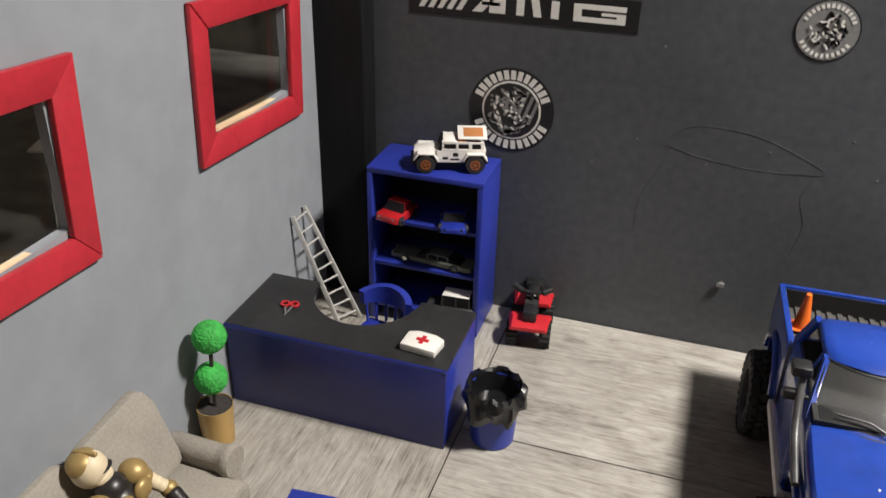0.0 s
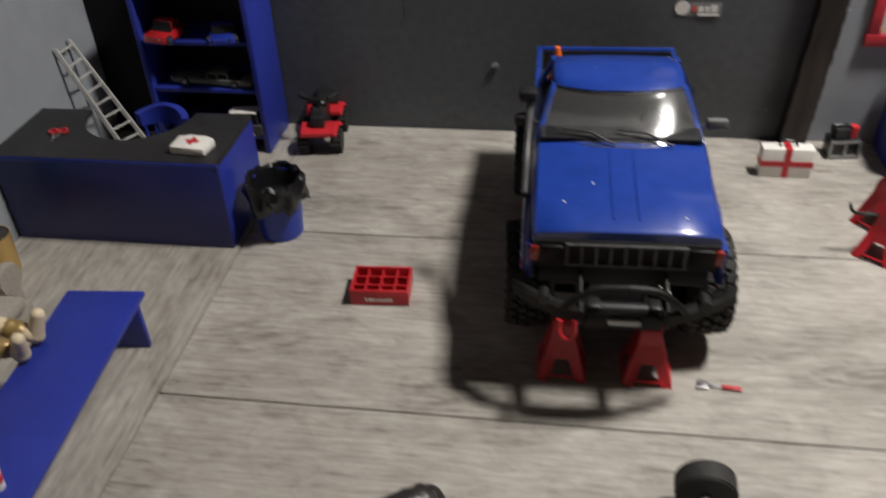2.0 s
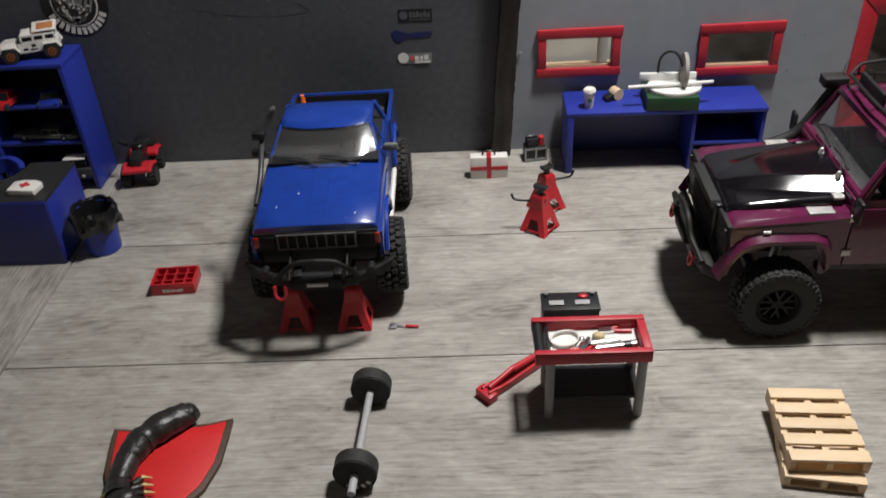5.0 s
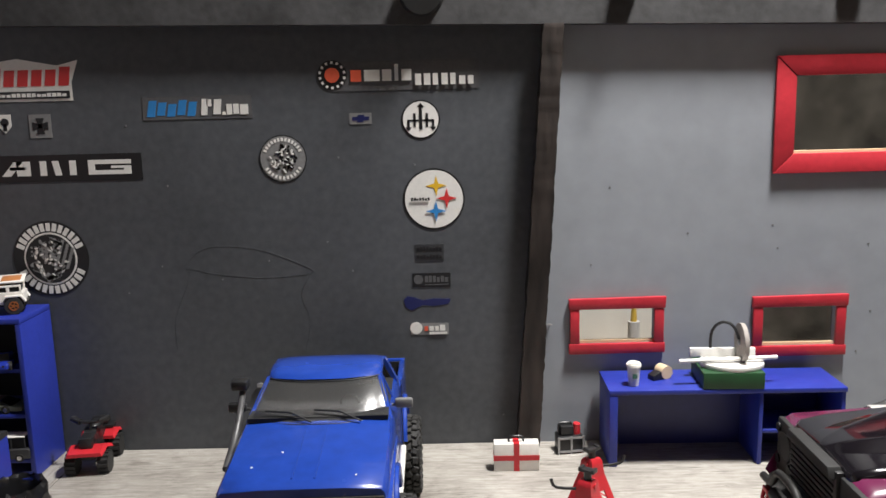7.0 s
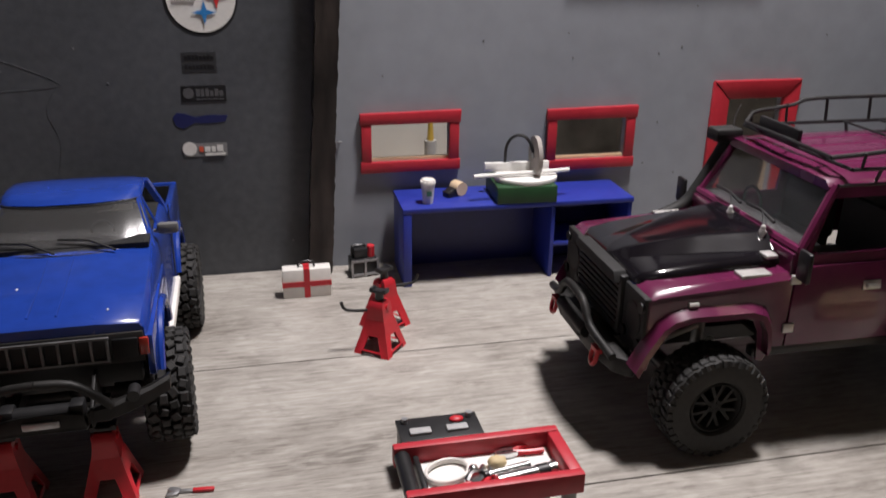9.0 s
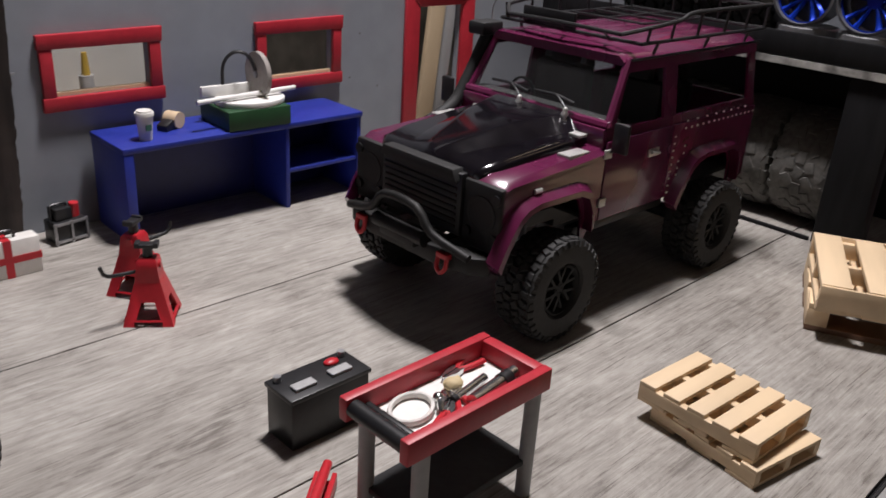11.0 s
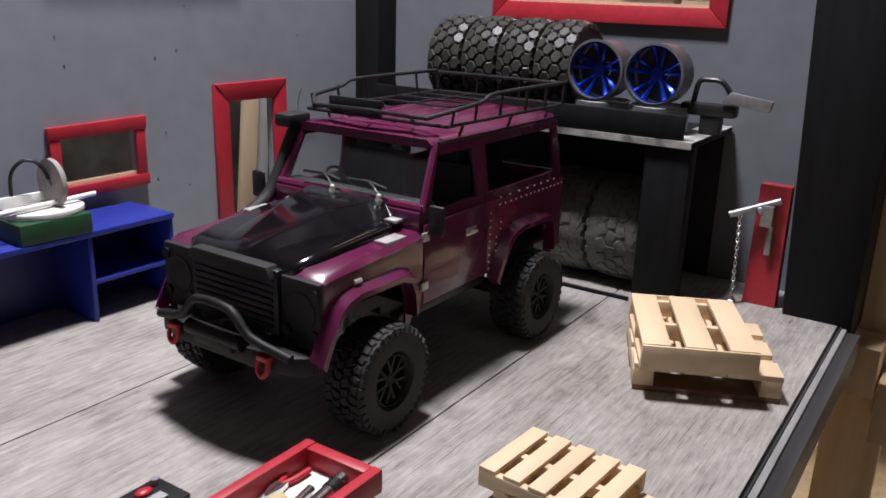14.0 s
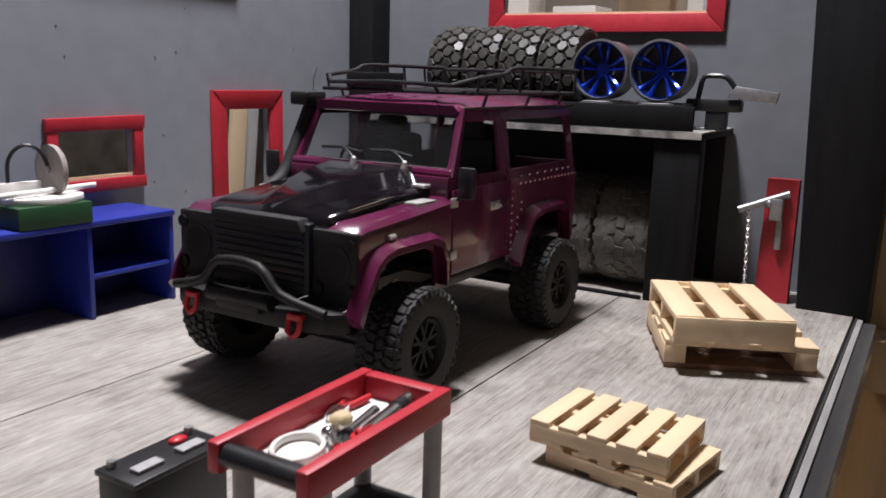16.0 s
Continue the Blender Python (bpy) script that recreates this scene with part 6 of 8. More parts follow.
# ---- wheels ----
def tyre_mesh(r, w, ri, lugs, lug_h, rows=4, name="tyre", rubber=RUBBER):
    """A fat off-road tyre round the y axis with lugs on tread and shoulder."""
    bm = bmesh.new()
    n = 40
    prof = [(ri, -w * 0.40), (ri * 1.08, -w * 0.47), (r * 0.82, -w * 0.5), (r * 0.95, -w * 0.46), (r - lug_h, -w * 0.36), (r - lug_h, w * 0.36), (r * 0.95, w * 0.46), (r * 0.82, w * 0.5), (ri * 1.08, w * 0.47), (ri, w * 0.40)]
    rings = [[(q * math.cos(2 * math.pi * i / n), y, q * math.sin(2 * math.pi * i / n)) for i in range(n)] for q, y in prof]
    loft(bm, rings, False)
    bm.faces.new([bm.verts.new((ri * 0.2 * math.cos(2 * math.pi * i / 12), 0, ri * 0.2 * math.sin(2 * math.pi * i / 12))) for i in range(12)])
    def lug(m, hx, hy, hz, top=0.72):
        lo_ = [bm.verts.new(m @ Vector((-hx, a * hy, c * hz))) for a, c in ((-1, -1), (1, -1), (1, 1), (-1, 1))]
        mid = [bm.verts.new(m @ Vector((hx * 0.45, a * hy * 0.95, c * hz * 0.95))) for a, c in ((-1, -1), (1, -1), (1, 1), (-1, 1))]
        hi_ = [bm.verts.new(m @ Vector((hx, a * hy * top, c * hz * top))) for a, c in ((-1, -1), (1, -1), (1, 1), (-1, 1))]
        for p, q in ((lo_, mid), (mid, hi_)):
            for k in range(4):
                bm.faces.new((p[k], p[(k + 1) % 4], q[(k + 1) % 4], q[k]))
        bm.faces.new(hi_)
    rng = random.Random(lugs)
    for i in range(lugs):
        for j in range(rows):
            a = 2 * math.pi * (i + 0.5 * (j % 2) + rng.uniform(-0.06, 0.06)) / lugs
            y = w * 0.42 * (2 * (j + 0.5) / rows - 1)
            skew = (0.3 if j % 2 else -0.3) + (0.25 if (i + j) % 2 else -0.1)
            rr = r - lug_h * 0.5 - (r * 0.022 if j in (0, rows - 1) else 0)
            m = Matrix.Rotation(-a, 4, "Y") @ Matrix.Translation((rr, y, 0)) @ Matrix.Rotation(skew, 4, "X")
            long_ = 0.80 if (i + j) % 2 else 0.66
            lug(m, lug_h * 0.62, w * 0.42 / rows * 0.90, math.pi * r / lugs * long_)
        for sy in (-1, 1):
            a = 2 * math.pi * (i + (0.25 if sy > 0 else 0)) / lugs
            m = Matrix.Rotation(-a, 4, "Y") @ Matrix.Translation((r * 0.905, sy * w * 0.47, 0)) @ Matrix.Rotation(sy * math.pi / 2 - sy * 0.35, 4, "Z")
            lug(m, w * 0.035, r * (0.07 if i % 2 else 0.045), math.pi * r / lugs * 0.52)
    return mesh_of(name, bm, rubber, 35)


def honeycomb_tyre(r, w, ri, lugs, lug_h, rows, name, rubber):
    """A tyre round the y axis whose tread is packed with six-sided blocks."""
    bm = bmesh.new()
    n = 44
    prof = [(ri, -w * 0.40), (ri * 1.08, -w * 0.46), (r * 0.80, -w * 0.48), (r * 0.93, -w * 0.45), (r - lug_h, -w * 0.34), (r - lug_h, w * 0.34), (r * 0.93, w * 0.45), (r * 0.80, w * 0.48), (ri * 1.08, w * 0.46), (ri, w * 0.40)]
    loft(bm, [[(q * math.cos(2 * math.pi * i / n), y, q * math.sin(2 * math.pi * i / n)) for i in range(n)] for q, y in prof], False)
    step = 2 * math.pi / lugs
    pitch = w * 0.98 / rows
    rng = random.Random(lugs)

    def at(u, v, h):
        drop = 0.020 * (abs(v) / (w * 0.5)) ** 3
        q = r - drop * r * 4.5 + h
        return bm.verts.new((q * math.cos(u), v, q * math.sin(u)))

    for i in range(lugs):
        for j in range(rows):
            u0, v0 = (i + 0.5 * (j % 2)) * step, (j + 0.5 - rows / 2) * pitch
            a, c = step * 0.455 * rng.uniform(0.93, 1.05), pitch * 0.63
            six = [(0, -c), (a, -c * 0.42), (a, c * 0.42), (0, c), (-a, c * 0.42), (-a, -c * 0.42)]
            six = [(p, max(-w * 0.5 - v0, min(w * 0.5 - v0, q))) for p, q in six]
            tilt = rng.uniform(-0.12, 0.12)
            levels = [[at(u0 + p * k, v0 + q * k, h + lug_h * tilt * (p / a) * (h > -lug_h)) for p, q in six] for k, h in ((1.0, -lug_h), (0.97, -lug_h * 0.28), (0.80, 0.0))]
            for lo_, hi_ in zip(levels, levels[1:]):
                for k in range(6):
                    bm.faces.new((lo_[k], lo_[(k + 1) % 6], hi_[(k + 1) % 6], hi_[k]))
            bm.faces.new(levels[-1])
    bmesh.ops.recalc_face_normals(bm, faces=bm.faces)
    return mesh_of(name, bm, rubber, 30)


def rim_mesh(ri, w, spokes, material, name="rim", paired=False):
    """A wheel rim round the y axis, its face towards -y."""
    bm = bmesh.new()
    n = 32
    prof = [(ri * 0.98, w * 0.4), (ri * 1.0, -w * 0.40), (ri * 0.94, -w * 0.42), (ri * 0.86, -w * 0.34), (ri * 0.84, w * 0.3)]
    loft(bm, [[(q * math.cos(2 * math.pi * i / n), y, q * math.sin(2 * math.pi * i / n)) for i in range(n)] for q, y in prof], False)
    rod(bm, (0, -w * 0.34, 0), (0, w * 0.1, 0), ri * 0.26, seg=16)
    for i in range(spokes):
        m = Matrix.Rotation(2 * math.pi * i / spokes, 4, "Y")
        if paired:
            for q in (-1, 1):
                box(bm, ri * 0.2, ri * 0.9, -w * 0.35, -w * 0.2, -ri * 0.055, ri * 0.055, 0, m @ Matrix.Translation((0, 0, q * ri * 0.13)) @ Matrix.Rotation(-q * 0.12, 4, "Y"))
            continue
        box(bm, ri * 0.2, ri * 0.9, -w * 0.33, -w * 0.2, -ri * (0.09 if spokes < 10 else 0.06), ri * (0.09 if spokes < 10 else 0.06), 0, m)
    if spokes < 10:
        rod(bm, (0, w * 0.05, 0), (0, w * 0.06, 0), ri * 0.86, seg=24)
    for i in range(6):
        a = 2 * math.pi * i / 6
        rod(bm, (ri * 0.16 * math.cos(a), -w * 0.36, ri * 0.16 * math.sin(a)), (ri * 0.16 * math.cos(a), -w * 0.33, ri * 0.16 * math.sin(a)), ri * 0.045, seg=6)
    return mesh_of(name, bm, material, 35)


def add_wheel(parent, rim_m, tyre_m, m):
    rim = new("wheel", rim_m)
    rim.parent = parent
    rim.matrix_local = m
    ty = new("tyre", tyre_m)
    ty.parent = rim
    return rim


# ---- blue pickup: nose towards -y, built round its rear axle's ground point ----
pk = thing("pickup_truck", "glossy blue toy pickup truck propped on jack stands", "toy truck", pose(-0.304, -0.180, 0.0, 0, 0, 1.4) @ Matrix.Rotation(radians(-1.1), 4, "X") @ Matrix.Diagonal((1.02, 1.035, 1.025, 1)))
T_TYRE = tyre_mesh(0.0575, 0.046, 0.028, 28, 0.0038)
T_RIM = rim_mesh(0.026, 0.046, 5, MATT_BLACK)
ZT = 0.0115
for sx in (-1, 1):
    for y, z in ((0.0, 0.0575), (-0.287, 0.0575 + ZT)):
        add_wheel(pk, T_RIM, T_TYRE, Matrix.Translation((sx * 0.093, y, z)) @ Matrix.Rotation(sx * math.pi / 2, 4, "Z") @ (Matrix.Rotation(0.06, 4, "Z") if y else Matrix.Identity(4)))


def ring_yz(y, hw_b, hw_t, zb, zt, r=0.006):
    """A body section across the truck at y: lower and upper half widths, rounded shoulders."""
    return [(-hw_b, y, zb), (hw_b, y, zb), (hw_b, y, zt - 0.022), (hw_t, y, zt - r), (hw_t - r * 0.7, y, zt - 0.001), (hw_t * 0.5, y, zt + 0.0012), (-hw_t * 0.5, y, zt + 0.0012), (-hw_t + r * 0.7, y, zt - 0.001), (-hw_t, y, zt - r), (-hw_b, y, zt - 0.022)]


# wheel arches are left open: the body floor is high over them
bm = bmesh.new()
loft(bm, [ring_yz(y, b, t_, zb, zt) for y, b, t_, zb, zt in ((-0.370, 0.086, 0.086, 0.148, 0.178), (-0.366, 0.0885, 0.0875, 0.146, 0.181), (-0.300, 0.0895, 0.0885, 0.142, 0.189), (-0.236, 0.0905, 0.0885, 0.135, 0.199), (-0.228, 0.0905, 0.0885, 0.135, 0.200))])
part("bonnet", bm, TRUCK_BLUE, pk)
bm = bmesh.new()
for x in (-0.012, 0.012):
    loft(bm, [[(x - 0.0014, y, z - 0.002), (x + 0.0014, y, z - 0.002), (x + 0.0008, y, z + 0.0016), (x - 0.0008, y, z + 0.0016)] for y, z in ((-0.355, 0.183), (-0.300, 0.190), (-0.240, 0.1985))])
part("bonnet_crease", bm, TRUCK_BLUE, pk)
bm = bmesh.new()
loft(bm, [ring_yz(y, b, t_, zb, zt) for y, b, t_, zb, zt in ((-0.228, 0.0905, 0.0885, 0.104, 0.200), (-0.15, 0.0915, 0.0895, 0.100, 0.203), (-0.082, 0.0915, 0.0895, 0.100, 0.204))])
part("cab_body", bm, TRUCK_BLUE, pk)
# flared wing sides before and behind the arches
for sx in (-1, 1):
    bm = bmesh.new()
    prof = [(-0.371, 0.150), (-0.371, 0.125), (-0.352, 0.122), (-0.345, 0.135), (-0.325, 0.150), (-0.287, 0.156), (-0.250, 0.150), (-0.232, 0.132), (-0.225, 0.102), (-0.200, 0.102), (-0.200, 0.170), (-0.371, 0.165)]
    slab(bm, prof, "x", sx * 0.086, sx * 0.0925, 0.0012)
    part("front_wing", bm, TRUCK_BLUE, pk)
    bm = bmesh.new()
    arch = [(0.050 * math.cos(a), 0.090 + 0.055 * math.sin(a)) for a in [math.pi * i / 12 for i in range(13)]]
    slab(bm, [(0.078, 0.105), (0.078, 0.181), (-0.078, 0.188), (-0.078, 0.104), (-0.056, 0.104), *[(-u, v) for u, v in arch], (0.056, 0.104)], "x", sx * 0.085, sx * 0.0925, 0.0012)
    part("bed_side", bm, TRUCK_BLUE, pk)
    for y0, z0 in ((0.0, 0.088), (-0.287, 0.104)):
        bm = bmesh.new()
        pts = [Vector((sx * 0.0935, y0 + 0.058 * math.cos(a), z0 + 0.056 * math.sin(a))) for a in [radians(12 + 156 * i / 10) for i in range(11)]]
        pipe(bm, pts, 0.0045, 8)
        part("arch_flare", bm, TRUCK_BLUE, pk)
    bm = bmesh.new()
    box(bm, sx * 0.090 - 0.006, sx * 0.090 + 0.006, -0.225, -0.062, 0.086, 0.098, 0.002)
    part("rock_slider", bm, WHITE_PL, pk, "scuffed pale side step")
    bm = bmesh.new()
    box(bm, sx * 0.093 - 0.0006, sx * 0.093 + 0.0006, -0.090, -0.086, 0.110, 0.2)
    part("door_gap", bm, MATT_BLACK, pk)
# bed: floor, front board, tailgate
bm = bmesh.new()
box(bm, -0.086, 0.086, -0.080, 0.076, 0.146, 0.151)
for i in range(13):
    x = -0.078 + 0.013 * i
    box(bm, x - 0.003, x + 0.003, -0.078, 0.073, 0.151, 0.154)
part("bed_floor", bm, mat("bed_mat", (0.06, 0.058, 0.055), 0.7, spread=0.2), pk, "ribbed dark grey bed mat")
pbox("bed_front", (-0.086, 0.086, -0.082, -0.077, 0.146, 0.194), TRUCK_BLUE, pk)
pbox("tailgate", (-0.0925, 0.0925, 0.074, 0.080, 0.125, 0.182), TRUCK_BLUE, pk)
for sx in (-1, 1):
    bm = bmesh.new()
    box(bm, sx * 0.0845 - 0.0006, sx * 0.0845 + 0.0006, -0.076, 0.073, 0.152, 0.179)
    part("bed_liner", bm, MATT_BLACK, pk)
bm = bmesh.new()
box(bm, -0.084, 0.084, 0.0725, 0.0737, 0.152, 0.178)
part("bed_liner", bm, MATT_BLACK, pk)
# greenhouse
YA, YB, YC = -0.238, -0.172, -0.086
ZA, ZR = 0.200, 0.235
bm = bmesh.new()
loft(bm, [[(x_, y_ + f_ * (0.0217 * abs(x_ / w) ** 3 - 0.0056), z_) for x_, y_, z_ in ((-w, y, z - 0.007), (w, y, z - 0.007), (w * 0.99, y, z - 0.003), (w * 0.95, y, z - 0.0005), (w * 0.82, y, z + 0.001), (w * 0.4, y, z + 0.002), (-w * 0.4, y, z + 0.002), (-w * 0.82, y, z + 0.001), (-w * 0.95, y, z - 0.0005), (-w * 0.99, y, z - 0.003))] for y, w, z, f_ in ((YB - 0.004, 0.069, ZR - 0.003, 1), (YB + 0.003, 0.0715, ZR + 0.0005, 1), (YB + 0.016, 0.0725, ZR + 0.003, 0.8), (-0.12, 0.0725, ZR + 0.004, 0), (YC - 0.006, 0.071, ZR + 0.0015, 0), (YC + 0.002, 0.069, ZR - 0.002, 0))])
part("roof", bm, TRUCK_BLUE, pk)
for sx in (-1, 1):
    for a, c, w in (((0.0850, YA + 0.022, ZA - 0.004), (0.0695, YB + 0.012, ZR - 0.003), 0.0048), ((0.0855, YC, ZA), (0.0695, YC, ZR - 0.003), 0.0065), ((0.0855, -0.160, ZA), (0.0700, -0.150, ZR - 0.003), 0.0022)):
        bm = bmesh.new()
        p0, p1 = Vector((sx * a[0], a[1], a[2])), Vector((sx * c[0], c[1], c[2]))
        loft(bm, [[tuple(p + Vector((sx * -w * 0.4, -w, 0))), tuple(p + Vector((sx * w * 0.6, -w, 0))), tuple(p + Vector((sx * w * 0.6, w, 0))), tuple(p + Vector((sx * -w * 0.4, w, 0)))] for p in (p0, p1)])
        part("pillar", bm, TRUCK_BLUE, pk)


def quad_pane(name, pts, thick, material, parent, label=""):
    bm = bmesh.new()
    p = [Vector(q) for q in pts]
    nrm = (p[1] - p[0]).cross(p[3] - p[0]).normalized() * thick
    loft(bm, [[tuple(q) for q in p], [tuple(q + nrm) for q in p]])
    ob = part(name, bm, material, parent, label, smooth=0)
    ob.visible_shadow = False
    return ob


bm = bmesh.new()
cols = []
for k in range(17):
    u = -1 + k / 8
    bow = 0.031 * abs(u) ** 3 - 0.008
    front = []
    for j in range(9):
        v_ = j / 8
        front.append(((0.0845 - 0.015 * v_) * u, YA + 0.004 + 0.056 * v_ - 0.012 * v_ * (1 - v_) + bow * (1 - 0.3 * v_), ZA - 0.001 + (ZR - ZA - 0.002) * v_))
    cols.append(front + [(x_, y_ + 0.001, z_ - 0.0006) for x_, y_, z_ in reversed(front)])
loft(bm, cols)
ws = part("windscreen", bm, DARK_GLASS, pk, smooth=60)
ws.visible_shadow = False
quad_pane("rear_window", [(-0.080, YC, ZA), (0.080, YC, ZA), (0.067, YC, ZR - 0.004), (-0.067, YC, ZR - 0.004)], 0.001, DARK_GLASS, pk)
bm = bmesh.new()
edge = [c[0] for c in cols] + [c for c in cols[-1][1:8]] + [c[8] for c in reversed(cols)] + [c for c in reversed(cols[0][1:8])]
pipe(bm, edge + [edge[0]], 0.0012, 6)
part("windscreen_seal", bm, BLACK_PL, pk)
for x in (-0.028, 0.030):
    bm = bmesh.new()
    pipe(bm, [(x + 0.022, YA - 0.004, ZA + 0.002), (x - 0.004, YA + 0.006, ZA + 0.011), (x - 0.034, YA + 0.010, ZA + 0.012)], 0.0012)
    part("wiper", bm, BLACK_PL, pk)
# cab inside
pbox("dashboard", (-0.078, 0.078, YA + 0.006, YA + 0.03, ZA - 0.004, ZA + 0.006), BLACK_PL, pk)
# Black cover added on the solid body so the cab's inside looks dark.
pbox("cab_floor", (-0.083, 0.083, YA + 0.004, YC - 0.004, ZA, ZA + 0.0052), MATT_BLACK, pk, bevel=0)
pbox("headliner", (-0.066, 0.066, YB + 0.006, YC - 0.004, ZR - 0.0075, ZR - 0.0062), MATT_BLACK, pk, bevel=0)
for x in (-0.036, 0.036):
    bm = bmesh.new()
    box(bm, x - 0.020, x + 0.020, -0.118, -0.106, 0.195, 0.221, 0.004)
    part("seat", bm, MATT_BLACK if x < 0 else WHITE_PL, pk)
bm = bmesh.new()
ring_of(bm, (0.034, -0.192, 0.207), "y", 0.012, 0.0098, 0.002, 18)
part("steering_wheel", bm, BLACK_PL, pk)
# grille and lamps
DULL = mat("dulled_chrome", (0.16, 0.16, 0.165), 0.4, 0.5, spread=0.4, grain=80, bump=0.2)
pbox("grille_panel", (-0.085, 0.085, -0.372, -0.366, 0.140, 0.170), MATT_BLACK, pk)
for i in range(9):
    x = -0.054 + 0.0135 * i
    pbox("grille_bar", (x - 0.0012, x + 0.0012, -0.3745, -0.371, 0.145, 0.166), DULL, pk, bevel=0.0004)
bm = bmesh.new()
for z in (0.1445, 0.1665):
    box(bm, -0.056, 0.056, -0.3745, -0.371, z - 0.001, z + 0.001)
part("grille_frame", bm, DULL, pk)
for sx in (-1, 1):
    pbox("headlight", (sx * 0.069 - 0.011, sx * 0.069 + 0.011, -0.3745, -0.369, 0.146, 0.165), HEAD_GLASS, pk, "smoked headlight")
    pbox("indicator", (sx * 0.0845 - 0.004, sx * 0.0845 + 0.0045, -0.3735, -0.362, 0.147, 0.164), mat("red_lens", (0.35, 0.03, 0.02), 0.2, coat=0.4, bump=0.02), pk, "red corner lens")
pbox("valance", (-0.080, 0.080, -0.366, -0.355, 0.118, 0.140), MATT_BLACK, pk)
# bumper: bent beam with end lugs, bracket plates, bull bar and winch
SCUFFED = mat("scuffed_black_metal", (0.012, 0.0115, 0.011), 0.55, 0.0, spread=0.9, grain=45, stain=30, bump=0.5, spec=0.3)
for sx in (-1, 1):
    bm = bmesh.new()
    loft(bm, [[(sx * x, y - 0.006, z - 0.007), (sx * x, y + 0.006, z - 0.007), (sx * x, y + 0.006, z + 0.005), (sx * x, y - 0.003, z + 0.007), (sx * x, y - 0.006, z + 0.004)] for x, y, z in ((0.036, -0.402, 0.110), (0.060, -0.398, 0.112), (0.088, -0.386, 0.117), (0.104, -0.376, 0.121))])
    part("bumper_wing", bm, SCUFFED, pk)
    bm = bmesh.new()
    rod(bm, (sx * 0.074, -0.400, 0.121), (sx * 0.074, -0.385, 0.121), 0.0055, seg=14)
    part("fog_lamp", bm, BLACK_PL, pk)
    bm = bmesh.new()
    slab(bm, [(-0.408, 0.100), (-0.372, 0.100), (-0.360, 0.118), (-0.366, 0.134), (-0.376, 0.134), (-0.408, 0.116)], "x", sx * 0.040 - 0.0015, sx * 0.040 + 0.0015, 0.0005)
    part("bumper_bracket", bm, SCUFFED, pk)
    bm = bmesh.new()
    pipe(bm, [(sx * 0.056, -0.403, 0.116), (sx * 0.046, -0.408, 0.130), (sx * 0.028, -0.411, 0.146), (0, -0.412, 0.148)], 0.0038, 10)
    part("bull_bar", bm, SCUFFED, pk)
bm = bmesh.new()
slab(bm, [(-0.038, -0.398), (-0.036, -0.413), (0.036, -0.413), (0.038, -0.398)], "z", 0.101, 0.105, 0.001)
slab(bm, [(-0.036, 0.101), (0.036, 0.101), (0.034, 0.116), (0.016, 0.119), (-0.016, 0.119), (-0.034, 0.116)], "y", -0.413, -0.410, 0.0008)
part("bumper_plate", bm, SCUFFED, pk, "scuffed black winch plate")
bm = bmesh.new()
rod(bm, (-0.024, -0.400, 0.114), (0.024, -0.400, 0.114), 0.0075, seg=16)
box(bm, -0.034, -0.022, -0.408, -0.392, 0.106, 0.123, 0.002)
box(bm, 0.022, 0.034, -0.408, -0.392, 0.106, 0.123, 0.002)
part("winch", bm, BLACK_PL, pk)
bm = bmesh.new()
box(bm, -0.015, 0.015, -0.4155, -0.4125, 0.107, 0.114, 0.0015)
part("fairlead", bm, STEEL, pk, "scuffed metal fairlead")
for x in (-0.052, 0.052):
    bm = bmesh.new()
    pipe(bm, [(x - 0.007, -0.416, 0.112), (x - 0.008, -0.419, 0.098), (x, -0.420, 0.091), (x + 0.008, -0.419, 0.098), (x + 0.007, -0.416, 0.112)], 0.0026)
    if x < 0:
        part("shackle", bm, RED_PL, pk, "red tow shackle")
    else:
        bm.free()
# chassis
bm = bmesh.new()
for x in (-0.034, 0.034):
    box(bm, x - 0.005, x + 0.005, -0.37, 0.09, 0.092, 0.104)
rod(bm, (-0.08, 0, 0.0575), (0.08, 0, 0.0575), 0.009, seg=12)
rod(bm, (-0.08, -0.287, 0.0575 + ZT), (0.08, -0.287, 0.0575 + ZT), 0.009, seg=12)
rod(bm, (0, 0, 0.06), (0, -0.287, 0.078), 0.005, seg=10)
ball(bm, (0.012, -0.287, 0.0745), 0.017, 2)
ball(bm, (0.0, 0.0, 0.0575), 0.017, 2)
box(bm, -0.034, 0.034, -0.19, -0.11, 0.080, 0.104)
box(bm, -0.050, 0.050, -0.345, -0.23, 0.104, 0.140)
part("chassis", bm, BLACK_PL, pk)
for x in (-0.053, 0.035):
    bm = bmesh.new()
    box(bm, x - 0.010, x + 0.010, -0.352, -0.338, 0.0718, 0.094)
    part("axle_pad", bm, BLACK_PL, pk)
for sx in (-1, 1):
    for y in (0.02, -0.27):
        bm = bmesh.new()
        rod(bm, (sx * 0.058, y, 0.07), (sx * 0.046, y + 0.01, 0.14), 0.0065, seg=12)
        part("shock_absorber", bm, STEEL, pk)
